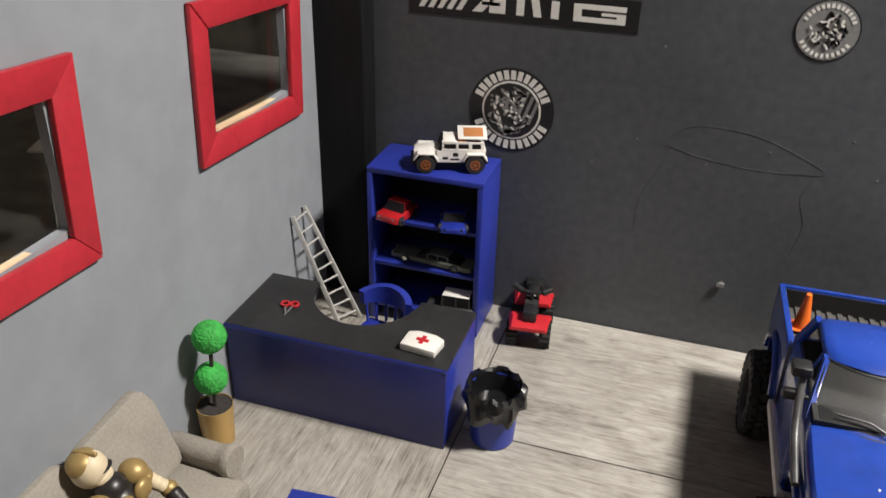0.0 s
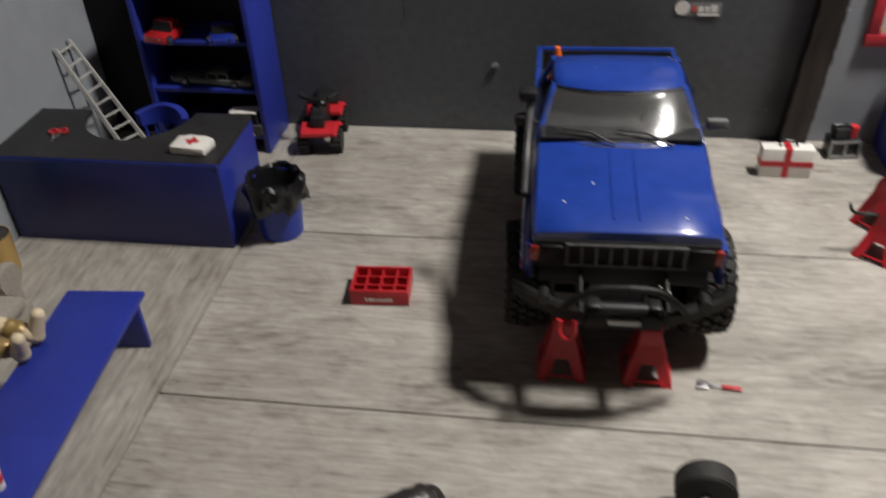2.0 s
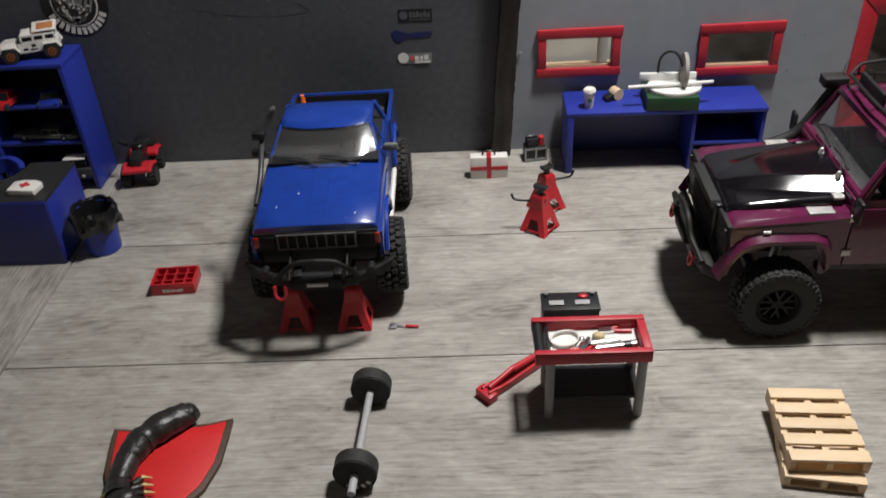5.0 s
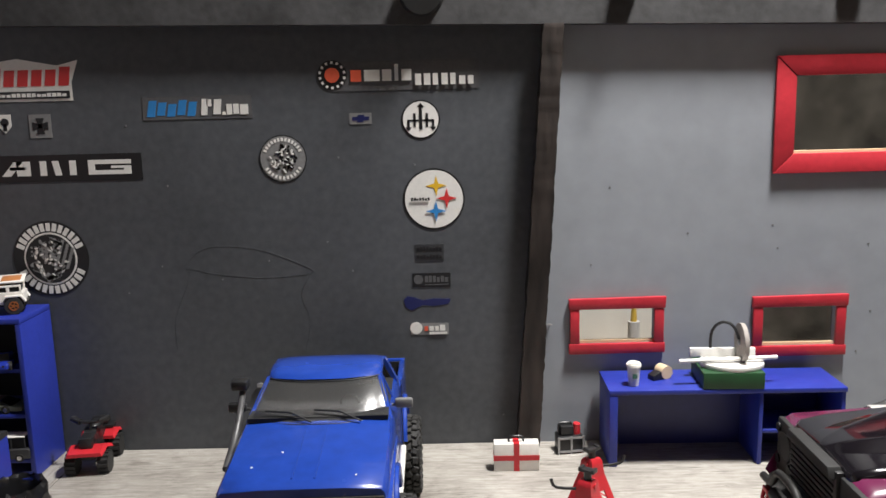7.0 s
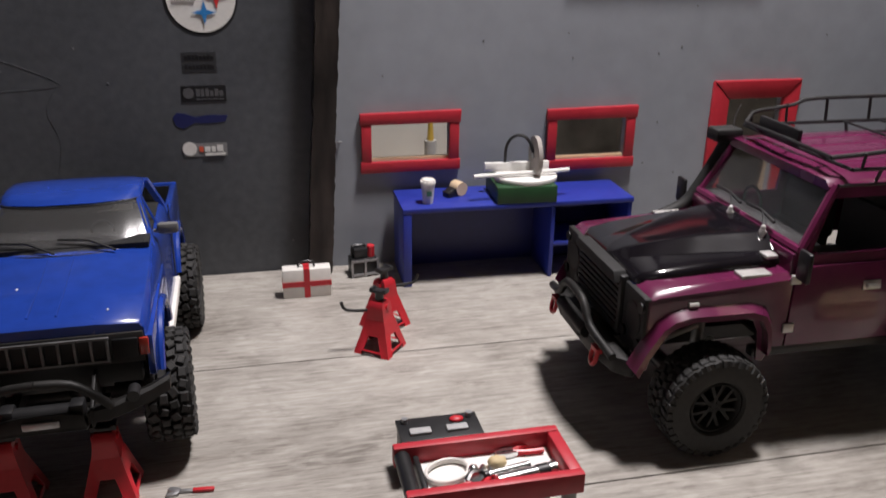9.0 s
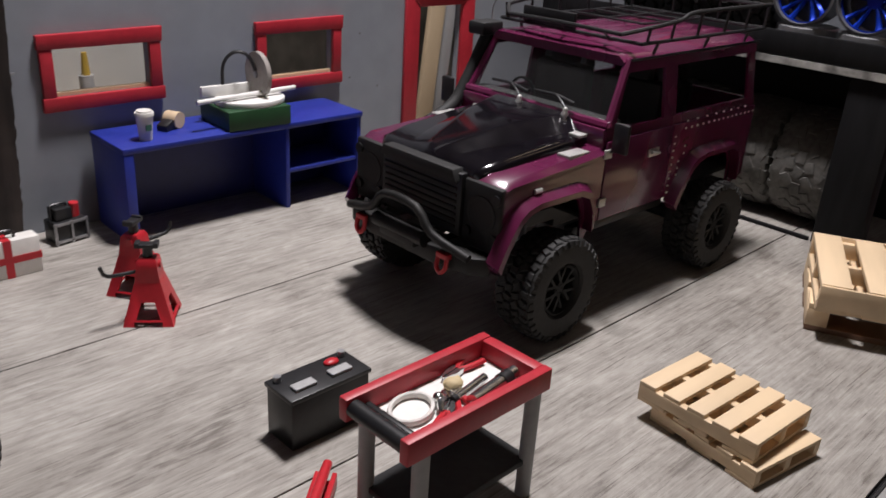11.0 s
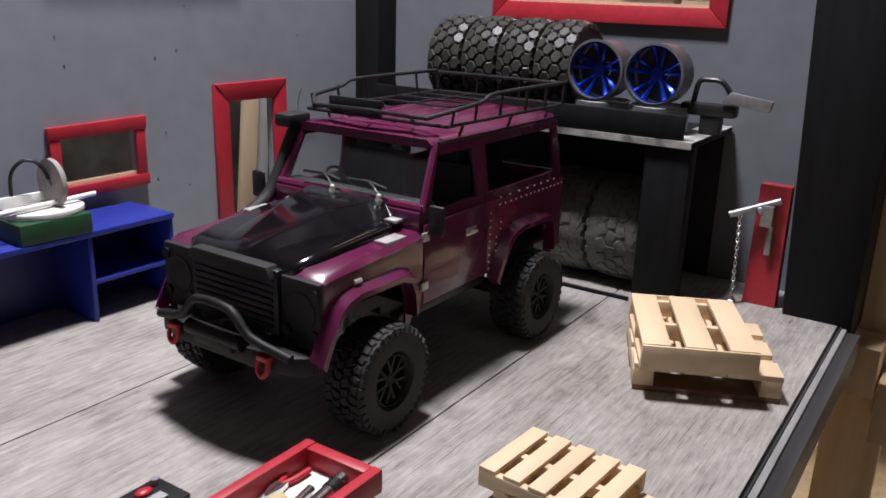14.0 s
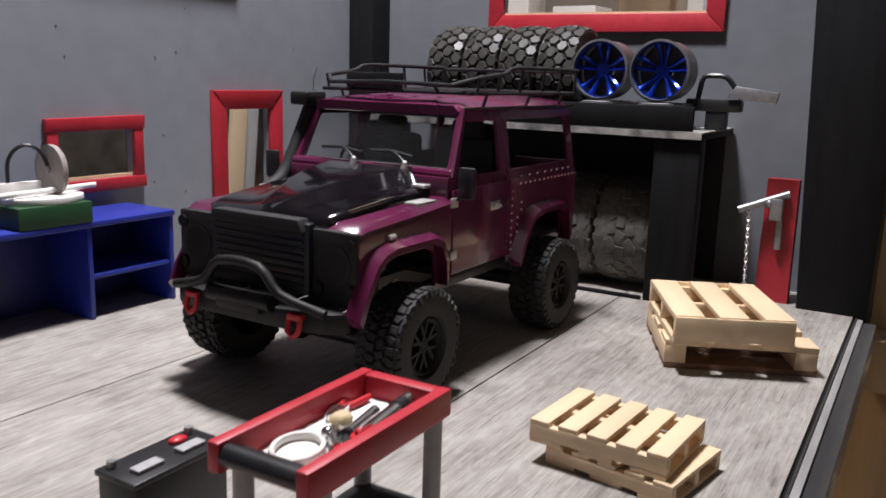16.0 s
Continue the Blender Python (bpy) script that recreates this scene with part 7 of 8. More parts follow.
# mirrors and snorkel
for sx in (-1, 1):
    bm = bmesh.new()
    box(bm, sx * 0.101 - 0.011, sx * 0.101 + 0.011, -0.208, -0.199, 0.203, 0.215, 0.003)
    rod(bm, (sx * 0.086, -0.200, 0.205), (sx * 0.098, -0.203, 0.208), 0.002, seg=8)
    # The right mirror is a paler grey than the left one.
    part("wing_mirror", bm, BLACK_PL if sx < 0 else mat("mid_grey_plastic", (0.16, 0.16, 0.16), 0.5, spread=0.3), pk)
bm = bmesh.new()
pipe(bm, [(-0.0965, -0.290, 0.168), (-0.0970, -0.240, 0.184), (-0.0960, -0.214, 0.204), (-0.0950, -0.192, 0.232)], 0.0042, 10)
sn = part("snorkel", bm, mat("worn_dark_grey_tube", (0.05, 0.05, 0.052), 0.4, spread=0.5, grain=60, bump=0.2), pk, "worn dark grey snorkel tube along the pillar")
bm = bmesh.new()
box(bm, -0.108, -0.088, -0.204, -0.184, 0.229, 0.241, 0.003)
part("intake_head", bm, BLACK_PL, sn, "black intake head")
# chips in the paint
bm = bmesh.new()
for i, (x, y) in enumerate(((-0.058, -0.33), (0.055, -0.35), (0.012, -0.345), (-0.03, -0.30))):
    z = 0.1815 + (y + 0.366) * 0.12
    ball(bm, (x, y, z + 0.0009), 0.0013, 1, (1, 1.4, 0.4))
part("paint_chip", bm, WHITE_PL, pk)

# cone standing in the bed
cn = thing("traffic_cone", "small orange plastic traffic cone in truck bed", "traffic cone", pose(-0.371, -0.157, 0.1585))
bm = bmesh.new()
box(bm, -0.013, 0.013, -0.013, 0.013, 0, 0.002, 0.0006)
part("foot", bm, ORANGE, cn)
bm = bmesh.new()
rod(bm, (0, 0, 0.002), (0, 0, 0.050), 0.0105, 0.0035, seg=18)
part("cone", bm, ORANGE, cn)

# ---- purple off-roader: nose towards -x ----
df = thing("off_road_car", "purple toy off-roader with black bonnet and rack", "toy car", pose(0.358, -0.472, 0, 0, 0, -0.8))
D_TYRE = tyre_mesh(0.060, 0.050, 0.030, 36, 0.0030)
D_RIM = rim_mesh(0.029, 0.050, 6, MATT_BLACK, paired=True)
WB, HW = 0.330, 0.113
AXLES = (0.0, 0.319)
for x in AXLES:
    for sy in (-1, 1):
        add_wheel(df, D_RIM, D_TYRE, Matrix.Translation((x, sy * 0.118, 0.060)) @ (Matrix.Rotation(math.pi, 4, "Z") if sy > 0 else Matrix.Identity(4)))


for sy in (-1, 1):
    # side skin from wing to rear corner with both arches cut out
    y0, y1 = sy * (HW - 0.003), sy * HW
    bm = bmesh.new()
    low = 0.112
    rise = [(-0.059, 0.098), (-0.055, 0.115), (-0.043, 0.139), (-0.033, 0.147), (-0.018, 0.150), (0.043, 0.150), (0.056, 0.145), (0.063, 0.131), (0.066, 0.098)]
    slab(bm, [(-0.0625, 0.098), *[(0.002 + u, z) for u, z in rise], (0.076, 0.096), (0.084, low), (0.098, low), (0.098, 0.186), (-0.062, 0.178)], "y", y0, y1, 0.0)
    part("front_wing", bm, PURPLE, df)
    bm = bmesh.new()
    slab(bm, [(0.1, low), (0.243, low), (0.243, 0.203), (0.1, 0.203)], "y", y0, y1 + sy * 0.0008, 0.0012)
    dr = part("door", bm, PURPLE, df)
    bm = bmesh.new()
    rod(bm, (0.190, y1 + sy * 0.004, 0.178), (0.208, y1 + sy * 0.004, 0.176), 0.0022, seg=8)
    box(bm, 0.187, 0.211, y1, y1 + sy * 0.002, 0.172, 0.182, 0.0004)
    part("door_handle", bm, BRIGHT, dr, "bright metal handle")
    for zz in (0.134, 0.190):
        bm = bmesh.new()
        box(bm, 0.094, 0.106, y1, y1 + sy * 0.003, zz - 0.005, zz + 0.005, 0.0006)
        part("hinge", bm, BRIGHT, dr, "bright metal hinge")
    bm = bmesh.new()
    slab(bm, [(0.245, low), (0.262, low), (0.268, 0.096), *[(WB + u, z) for u, z in rise], (0.400, 0.096), (0.440, 0.108), (0.440, 0.203), (0.245, 0.203)], "y", y0, y1, 0.0)
    part("rear_quarter", bm, PURPLE, df)
    for x in (0.002, WB):
        bm = bmesh.new()
        path = [(-0.072, 0.096), (-0.063, 0.116), (-0.047, 0.143), (-0.036, 0.151), (-0.020, 0.155), (0.044, 0.155), (0.060, 0.149), (0.068, 0.134), (0.071, 0.108)]
        loft(bm, [[(x + u, y1 - sy * 0.003, z), (x + u, y1 + sy * 0.012, z), (x + u * 1.06, y1 + sy * 0.0115, z + 0.006), (x + u * 1.14, y1 - sy * 0.001, z + 0.013)] for u, z in path])
        part("arch_flare", bm, PURPLE, df)
    # rivets
    bm = bmesh.new()
    for i in range(15):
        ball(bm, (0.268 + 0.012 * i, y1, 0.196), 0.0016, 1)
    for i in range(9):
        ball(bm, (0.250, y1, 0.118 + 0.0088 * i), 0.0016, 1)
    for i in range(7):
        ball(bm, (0.264 + 0.0085 * (i > 4), y1, 0.120 + 0.0088 * i), 0.0016, 1)
    for i in range(8):
        ball(bm, (0.27 + 0.02 * i, y1, 0.205), 0.0015, 1)
    part("rivets", bm, mat("bright_rivet", (0.62, 0.6, 0.58), 0.35, 0.2), df, "bright rivet heads")
    # belt rail and upper frame with windows left open
    bm = bmesh.new()
    yb, yt = sy * (HW - 0.003), sy * (HW - 0.014)

    def post(x0, x1, x2, x3):
        loft(bm, [[(x0, yb - sy * 0.004, 0.203), (x1, yb - sy * 0.004, 0.203), (x1, yb, 0.203), (x0, yb, 0.203)], [(x2, yt - sy * 0.004, 0.282), (x3, yt - sy * 0.004, 0.282), (x3, yt, 0.282), (x2, yt, 0.282)]])
    post(0.100, 0.111, 0.132, 0.141)
    post(0.222, 0.250, 0.222, 0.250)
    post(0.420, 0.440, 0.418, 0.436)
    loft(bm, [[(0.1, yb - sy * 0.004, 0.203), (0.44, yb - sy * 0.004, 0.203), (0.44, yb, 0.203), (0.1, yb, 0.203)], [(0.1, yb - sy * 0.005, 0.214), (0.44, yb - sy * 0.005, 0.214), (0.44, yb - sy * 0.001, 0.214), (0.1, yb - sy * 0.001, 0.214)]])
    loft(bm, [[(0.135, yt - sy * 0.002, 0.272), (0.436, yt - sy * 0.002, 0.272), (0.436, yt + sy * 0.002, 0.272), (0.135, yt + sy * 0.002, 0.272)], [(0.138, yt - sy * 0.004, 0.284), (0.436, yt - sy * 0.004, 0.284), (0.436, yt, 0.284), (0.138, yt, 0.284)]])
    part("window_frame", bm, PURPLE, df)
    bm = bmesh.new()
    rod(bm, (0.136, yt + sy * 0.004, 0.286), (0.438, yt + sy * 0.004, 0.286), 0.0016, seg=8)
    part("rain_gutter", bm, BLACK_PL, df)
    # mirror
    bm = bmesh.new()
    box(bm, 0.090, 0.096, y1 + sy * 0.010, y1 + sy * 0.030, 0.196, 0.229, 0.003)
    pipe(bm, [(0.104, y1, 0.192), (0.100, y1 + sy * 0.012, 0.197), (0.096, y1 + sy * 0.018, 0.200)], 0.002)
    part("wing_mirror", bm, BLACK_PL, df)
    # wing top and lamp surround
    bm = bmesh.new()
    ya, yc = sy * 0.068, sy * HW
    loft(bm, [[(-0.062, ya, z - 0.012), (-0.062, yc, z - 0.012), (-0.062, yc, z - 0.005), (-0.060, yc - sy * 0.006, z), (-0.060, ya, z)] if k == 0 else [(x, ya, z - 0.012), (x, yc, z - 0.012), (x, yc, z - 0.006), (x, yc - sy * 0.007, z), (x, ya, z)] for k, (x, z) in enumerate(((-0.062, 0.180), (-0.052, 0.186), (0.03, 0.191), (0.1, 0.196)))])
    part("wing_top", bm, PURPLE, df)
    bm = bmesh.new()
    box(bm, 0.040, 0.076, sy * 0.090, sy * 0.107, 0.1905, 0.1952, 0.0008)
    part("tread_plate", bm, BRIGHT, df, "small metal tread plate")
    bm = bmesh.new()
    box(bm, -0.066, -0.058, min(sy * 0.062, sy * HW), max(sy * 0.062, sy * HW), 0.110, 0.180, 0.002)
    part("lamp_panel", bm, MATT_BLACK, df)
    bm = bmesh.new()
    ring_of(bm, (-0.0650, sy * 0.088, 0.148), "x", 0.0195, 0.016, 0.004, 24)
    part("lamp_ring", bm, MATT_BLACK, df)
    bm = bmesh.new()
    rod(bm, (-0.0668, sy * 0.088, 0.148), (-0.060, sy * 0.088, 0.148), 0.016, seg=24)
    part("headlight", bm, HEAD_GLASS, df, "smoked round headlight")
    for zz, yy in ((0.168, 0.107), (0.126, 0.107), (0.126, 0.070)):
        bm = bmesh.new()
        rod(bm, (-0.0685, sy * yy, zz), (-0.060, sy * yy, zz), 0.006, seg=14)
        part("marker_lamp", bm, HEAD_GLASS, df)
    bm = bmesh.new()
    box(bm, 0.070, 0.262, sy * 0.095 - 0.006, sy * 0.095 + 0.006, 0.094, 0.106, 0.002)
    part("rock_slider", bm, BLACK_PL, df)
    bm = bmesh.new()
    rod(bm, (-0.02, sy * (HW + 0.0005), 0.170), (-0.010, sy * (HW + 0.0005), 0.170), 0.003, seg=8)
    part("side_marker", bm, BRIGHT, df)

# bonnet with raised middle
bm = bmesh.new()
rings = []
for x, hw, zs, zc, fo in ((-0.062, 0.074, 0.184, 0.186, 0.34), (-0.055, 0.080, 0.191, 0.194, 0.38), (-0.03, 0.083, 0.196, 0.203, 0.48), (0.03, 0.085, 0.202, 0.2165, 0.68), (0.098, 0.087, 0.207, 0.2225, 0.86)):
    half = [(hw, zs - 0.006), (hw * 0.985, zs - 0.0035), (hw * 0.91, zs - 0.0003), (hw * 0.89, zs), (hw * (fo + 0.03), zs + 0.0006), (hw * fo, zs + 0.0014), (hw * (fo - 0.22), zc - 0.0012), (hw * (fo - 0.26), zc - 0.0002), (hw * (fo - 0.30), zc)]
    rings.append([(x, -hw, zs - 0.018), (x, hw, zs - 0.018), *[(x, a, c) for a, c in half], *[(x, -a, c) for a, c in reversed(half)]])
loft(bm, rings)
part("bonnet", bm, GLOSS_BLACK, df, "gloss black bonnet", smooth=45)
bm = bmesh.new()
box(bm, -0.070, -0.060, -0.062, 0.062, 0.116, 0.184, 0.002)
part("grille", bm, BLACK_PL, df)
for i in range(8):
    z = 0.124 + 0.0068 * i
    bm = bmesh.new()
    box(bm, -0.0718, -0.069, -0.056, 0.056, z, z + 0.0032, 0.0006)
    part("grille_slat", bm, MATT_BLACK, df)
bm = bmesh.new()
slab(bm, [(-0.060, 0.176), (0.060, 0.176), (0.054, 0.188), (-0.054, 0.188)], "x", -0.077, -0.062, 0.001)
part("grille_top", bm, MATT_BLACK, df)
# scuttle and windscreen
pbox("scuttle", (0.096, 0.124, -0.108, 0.108, 0.190, 0.216), PURPLE, df)
bm = bmesh.new()
ZW0, ZW1, XW0, XW1 = 0.216, 0.284, 0.104, 0.138
for a, c, w in (((XW0, -0.106, ZW0), (XW1, -0.097, ZW1), 0.005), ((XW0, 0.106, ZW0), (XW1, 0.097, ZW1), 0.005), ((XW0, -0.108, ZW0 + 0.003), (XW0, 0.108, ZW0 + 0.003), 0.005), ((XW1, -0.1, ZW1 - 0.002), (XW1, 0.1, ZW1 - 0.002), 0.005)):
    rod(bm, a, c, w, seg=8)
part("windscreen_frame", bm, PURPLE, df)
quad_pane("windscreen", [(XW0, -0.102, ZW0 + 0.004), (XW0, 0.102, ZW0 + 0.004), (XW1, 0.094, ZW1 - 0.004), (XW1, -0.094, ZW1 - 0.004)], 0.001, LIGHT_GLASS, df)
for y in (-0.056, 0.012):
    bm = bmesh.new()
    rod(bm, (0.090, y, 0.210), (0.0905, y, 0.216), 0.0058, 0.0050, seg=14)
    rod(bm, (0.0905, y, 0.216), (0.0915, y, 0.226), 0.0032, 0.0030, seg=12)
    rod(bm, (0.0915, y, 0.221), (0.092, y, 0.2235), 0.0044, seg=12)
    ball(bm, (0.0918, y, 0.2275), 0.0030, 2)
    part("wiper_spindle", bm, BRIGHT, df, "bright metal spindle")
    bm = bmesh.new()
    pipe(bm, [(0.0925, y, 0.227), (0.0985, y + 0.012, 0.2340), (0.1030, y + 0.024, 0.2380)], 0.0013)
    pipe(bm, [(0.1010, y - 0.004, 0.2340), (0.1035, y + 0.024, 0.2380), (0.1030, y + 0.054, 0.2370)], 0.0018)
    part("wiper", bm, BLACK_PL, df)
for y in (-0.082, 0.066):
    bm = bmesh.new()
    box(bm, 0.078, 0.092, y - 0.008, y + 0.008, 0.2045, 0.2080, 0.0008)
    part("bonnet_hinge", bm, BRIGHT, df, "bright metal hinge")
# roof
bm = bmesh.new()
loft(bm, [[(x, -w, z - 0.004), (x, w, z - 0.004), (x, w, z), (x, w * 0.93, z + 0.006), (x, w * 0.6, z + h), (x, -w * 0.6, z + h), (x, -w * 0.93, z + 0.006), (x, -w, z)] for x, w, z, h in ((0.130, 0.097, 0.283, 0.006), (0.142, 0.099, 0.285, 0.010), (0.28, 0.100, 0.286, 0.012), (0.425, 0.099, 0.285, 0.010), (0.438, 0.097, 0.283, 0.006))])
part("roof", bm, PURPLE, df)
for y in (-0.05, -0.017, 0.017, 0.05):
    bm = bmesh.new()
    loft(bm, [[(x, y - 0.006, z), (x, y + 0.006, z), (x, y + 0.003, z + 0.0022), (x, y - 0.003, z + 0.0022)] for x, z in ((0.17, 0.2945), (0.28, 0.2965), (0.40, 0.2945))])
    part("roof_rib", bm, PURPLE, df)
# rear wall and spare seats inside
pbox("rear_door", (0.436, 0.441, -0.110, 0.110, 0.108, 0.212), PURPLE, df)
pbox("rear_header", (0.434, 0.440, -0.097, 0.097, 0.268, 0.285), PURPLE, df)
pbox("floor_pan", (0.075, 0.436, -0.108, 0.108, 0.118, 0.124), MATT_BLACK, df)
pbox("bulkhead", (0.088, 0.098, -0.104, 0.104, 0.112, 0.188), MATT_BLACK, df)
pbox("motor_cover", (-0.050, 0.060, -0.030, 0.034, 0.104, 0.140), MATT_BLACK, df)
pbox("dashboard", (0.104, 0.130, -0.104, 0.104, 0.190, 0.222), MATT_BLACK, df)
for y in (-0.055, 0.055):
    bm = bmesh.new()
    box(bm, 0.180, 0.246, y - 0.040, y + 0.040, 0.124, 0.186, 0.006)
    box(bm, 0.226, 0.250, y - 0.042, y + 0.042, 0.178, 0.250, 0.008)
    box(bm, 0.232, 0.248, y - 0.020, y + 0.020, 0.246, 0.270, 0.005)
    part("seat", bm, MATT_BLACK, df)
bm = bmesh.new()
ring_of(bm, (0.146, 0.055, 0.218), "x", 0.020, 0.0168, 0.003, 22)
part("steering_wheel", bm, BLACK_PL, df)
sp = new("spare_tyre", D_TYRE)
sp.parent = df
sp.matrix_local = Matrix.Translation((0.385, 0.02, 0.205)) @ Matrix.Rotation(1.2, 4, "Z") @ Matrix.Diagonal((0.85, 0.85, 0.85, 1))
# bumper with hoop
bm = bmesh.new()
slab(bm, [(-0.072, -0.110), (-0.086, -0.094), (-0.094, -0.05), (-0.094, 0.05), (-0.086, 0.094), (-0.072, 0.110), (-0.066, 0.108), (-0.066, -0.108)], "z", 0.088, 0.108, 0.003)
part("bumper", bm, SCUFFED, df)
bm = bmesh.new()
pipe(bm, [(-0.088, -0.096, 0.108), (-0.096, -0.046, 0.120), (-0.097, -0.028, 0.146), (-0.097, 0.028, 0.146), (-0.096, 0.046, 0.120), (-0.088, 0.096, 0.108)], 0.0048, 10)
part("bumper_hoop", bm, SCUFFED, df)
bm = bmesh.new()
box(bm, -0.102, -0.088, -0.028, 0.028, 0.098, 0.116, 0.004)
rod(bm, (-0.095, -0.040, 0.111), (-0.095, 0.040, 0.111), 0.008, seg=14)
part("winch", bm, SCUFFED, df)
for y in (-0.066, 0.066):
    bm = bmesh.new()
    pipe(bm, [(-0.094, y - 0.006, 0.104), (-0.097, y - 0.007, 0.090), (-0.098, y, 0.084), (-0.097, y + 0.007, 0.090), (-0.094, y + 0.006, 0.104)], 0.0026)
    box(bm, -0.097, -0.089, y - 0.008, y + 0.008, 0.100, 0.106, 0.001)
    part("shackle", bm, RED_PL, df, "red tow shackle")
# snorkel on the far side, thin aerial
bm = bmesh.new()
pipe(bm, [(0.045, 0.116, 0.180), (0.092, 0.118, 0.196), (0.110, 0.116, 0.225), (0.135, 0.110, 0.284)], 0.0085, 12)
box(bm, 0.112, 0.148, 0.097, 0.124, 0.282, 0.298, 0.003)
part("snorkel", bm, MATT_BLACK, df, "black raised air intake")
bm = bmesh.new()
pipe(bm, [(0.140, 0.112, 0.290), (0.142, 0.113, 0.312), (0.148, 0.112, 0.326)], 0.0008, 6)
part("aerial", bm, STEEL, df, "thin bent aerial")
# chassis
bm = bmesh.new()
for y in (-0.036, 0.036):
    box(bm, -0.08, 0.42, y - 0.006, y + 0.006, 0.088, 0.104)
for x in (0.0, WB):
    rod(bm, (x, -0.095, 0.060), (x, 0.095, 0.060), 0.010, seg=12)
    ball(bm, (x, 0.014, 0.060), 0.018, 2)
rod(bm, (0, 0.014, 0.06), (WB, 0.014, 0.06), 0.005, seg=10)
box(bm, 0.12, 0.22, -0.036, 0.036, 0.074, 0.1)
part("chassis", bm, BLACK_PL, df)
for x in (0.0, WB):
    for sy in (-1, 1):
        bm = bmesh.new()
        rod(bm, (x + 0.016, sy * 0.070, 0.066), (x + 0.030, sy * 0.058, 0.150), 0.007, seg=12)
        part("shock_absorber", bm, STEEL, df)
for sy in (-1, 1):
    bm = bmesh.new()
    rod(bm, (-0.048, sy * 0.086, 0.112), (0.006, sy * 0.090, 0.134), 0.0030, seg=10)
    rod(bm, (-0.050, sy * 0.086, 0.111), (-0.034, sy * 0.087, 0.118), 0.0052, seg=12)
    ring_of(bm, (0.022, sy * 0.092, 0.114), "y", 0.0055, 0.0030, 0.002, 14)
    part("link_rod", bm, BRIGHT, df, "bright metal link")
# roof rack
RX0, RX1, RW = 0.150, 0.442, 0.103
lo, hi = 0.302, 0.330


def bar_(a, c, r=0.0022):
    rod(bm, a, c, r, seg=8)


loop_lo = [(RX0, -RW, lo), (RX1, -RW, lo), (RX1, RW, lo), (RX0, RW, lo)]
for i in range(4):
    bm = bmesh.new()
    bar_(loop_lo[i], loop_lo[(i + 1) % 4])
    part("rack_frame_bar", bm, BLACK_PL, df)
for i in (3, 4, 5):
    x = RX0 + (RX1 - RX0) * i / 6
    bm = bmesh.new()
    bar_((x, -0.012, lo), (x, RW, lo), 0.0016)
    part("rack_cross_bar", bm, BLACK_PL, df)
for y in (-0.012, 0.045):
    bm = bmesh.new()
    bar_((0.296, y, lo), (RX1, y, lo), 0.0016)
    part("rack_long_bar", bm, BLACK_PL, df)
for sy in (-1, 1):
    bm = bmesh.new()
    pipe(bm, [(RX0 - 0.012, sy * RW * 0.8, lo + 0.008), (RX0 + 0.012, sy * RW, lo + 0.016), (RX0 + 0.08, sy * (RW + 0.004), hi - 0.006), (RX0 + 0.10, sy * (RW + 0.004), hi + 0.002), (RX1, sy * (RW + 0.004), hi + 0.002)], 0.0025)
    part("rack_rail", bm, MATT_BLACK, df)
    for i in range(6):
        x = RX0 + 0.012 + (RX1 - RX0 - 0.014) * i / 5
        zt = hi if x > RX0 + 0.09 else lo + 0.016 + (x - RX0) * 0.12
        bm = bmesh.new()
        bar_((x, sy * RW, lo), (x, sy * (RW + 0.003), zt), 0.0018)
        part("rack_post", bm, BLACK_PL, df)
    for x in (0.19, 0.30, 0.40):
        bm = bmesh.new()
        bar_((x, sy * 0.098, 0.288), (x, sy * RW, lo), 0.002)
        part("rack_foot", bm, BLACK_PL, df)
bm = bmesh.new()
pipe(bm, [(RX1, -RW, hi), (RX1, RW, hi)], 0.0024)
for y in (-RW, -0.035, 0.035, RW):
    bar_((RX1, y, lo), (RX1, y, hi), 0.0018)
part("rack_rear_rail", bm, BLACK_PL, df)
bm = bmesh.new()
pipe(bm, [(RX0 - 0.012, -RW * 0.8, lo + 0.008), (RX0 - 0.016, 0, lo + 0.010), (RX0 - 0.012, RW * 0.8, lo + 0.008)], 0.0024)
for y in (-0.06, 0.0, 0.06):
    bar_((RX0, y, lo), (RX0 - 0.014, y, lo + 0.009), 0.0018)
part("rack_front_rail", bm, BLACK_PL, df)
bm = bmesh.new()
box(bm, 0.146, 0.152, -0.012, 0.066, 0.304, 0.322, 0.001)
part("light_bar", bm, BLACK_PL, df)

# true stations along the car: body and axles are not evenly spread
for ob in df.children:
    if ob.name.split(".")[0] == "wheel" or ob.name == "spare_tyre":
        continue
    for me in {ob.data} | {c.data for c in ob.children}:
        for v in me.vertices:
            v.co.x = np.interp(v.co.x, (-0.162, -0.062, 0.002, 0.1, 0.138, 0.243, 0.33, 0.44, 0.54), (-0.177, -0.077, -0.010, 0.085, 0.125, 0.215, 0.312, 0.413, 0.513))

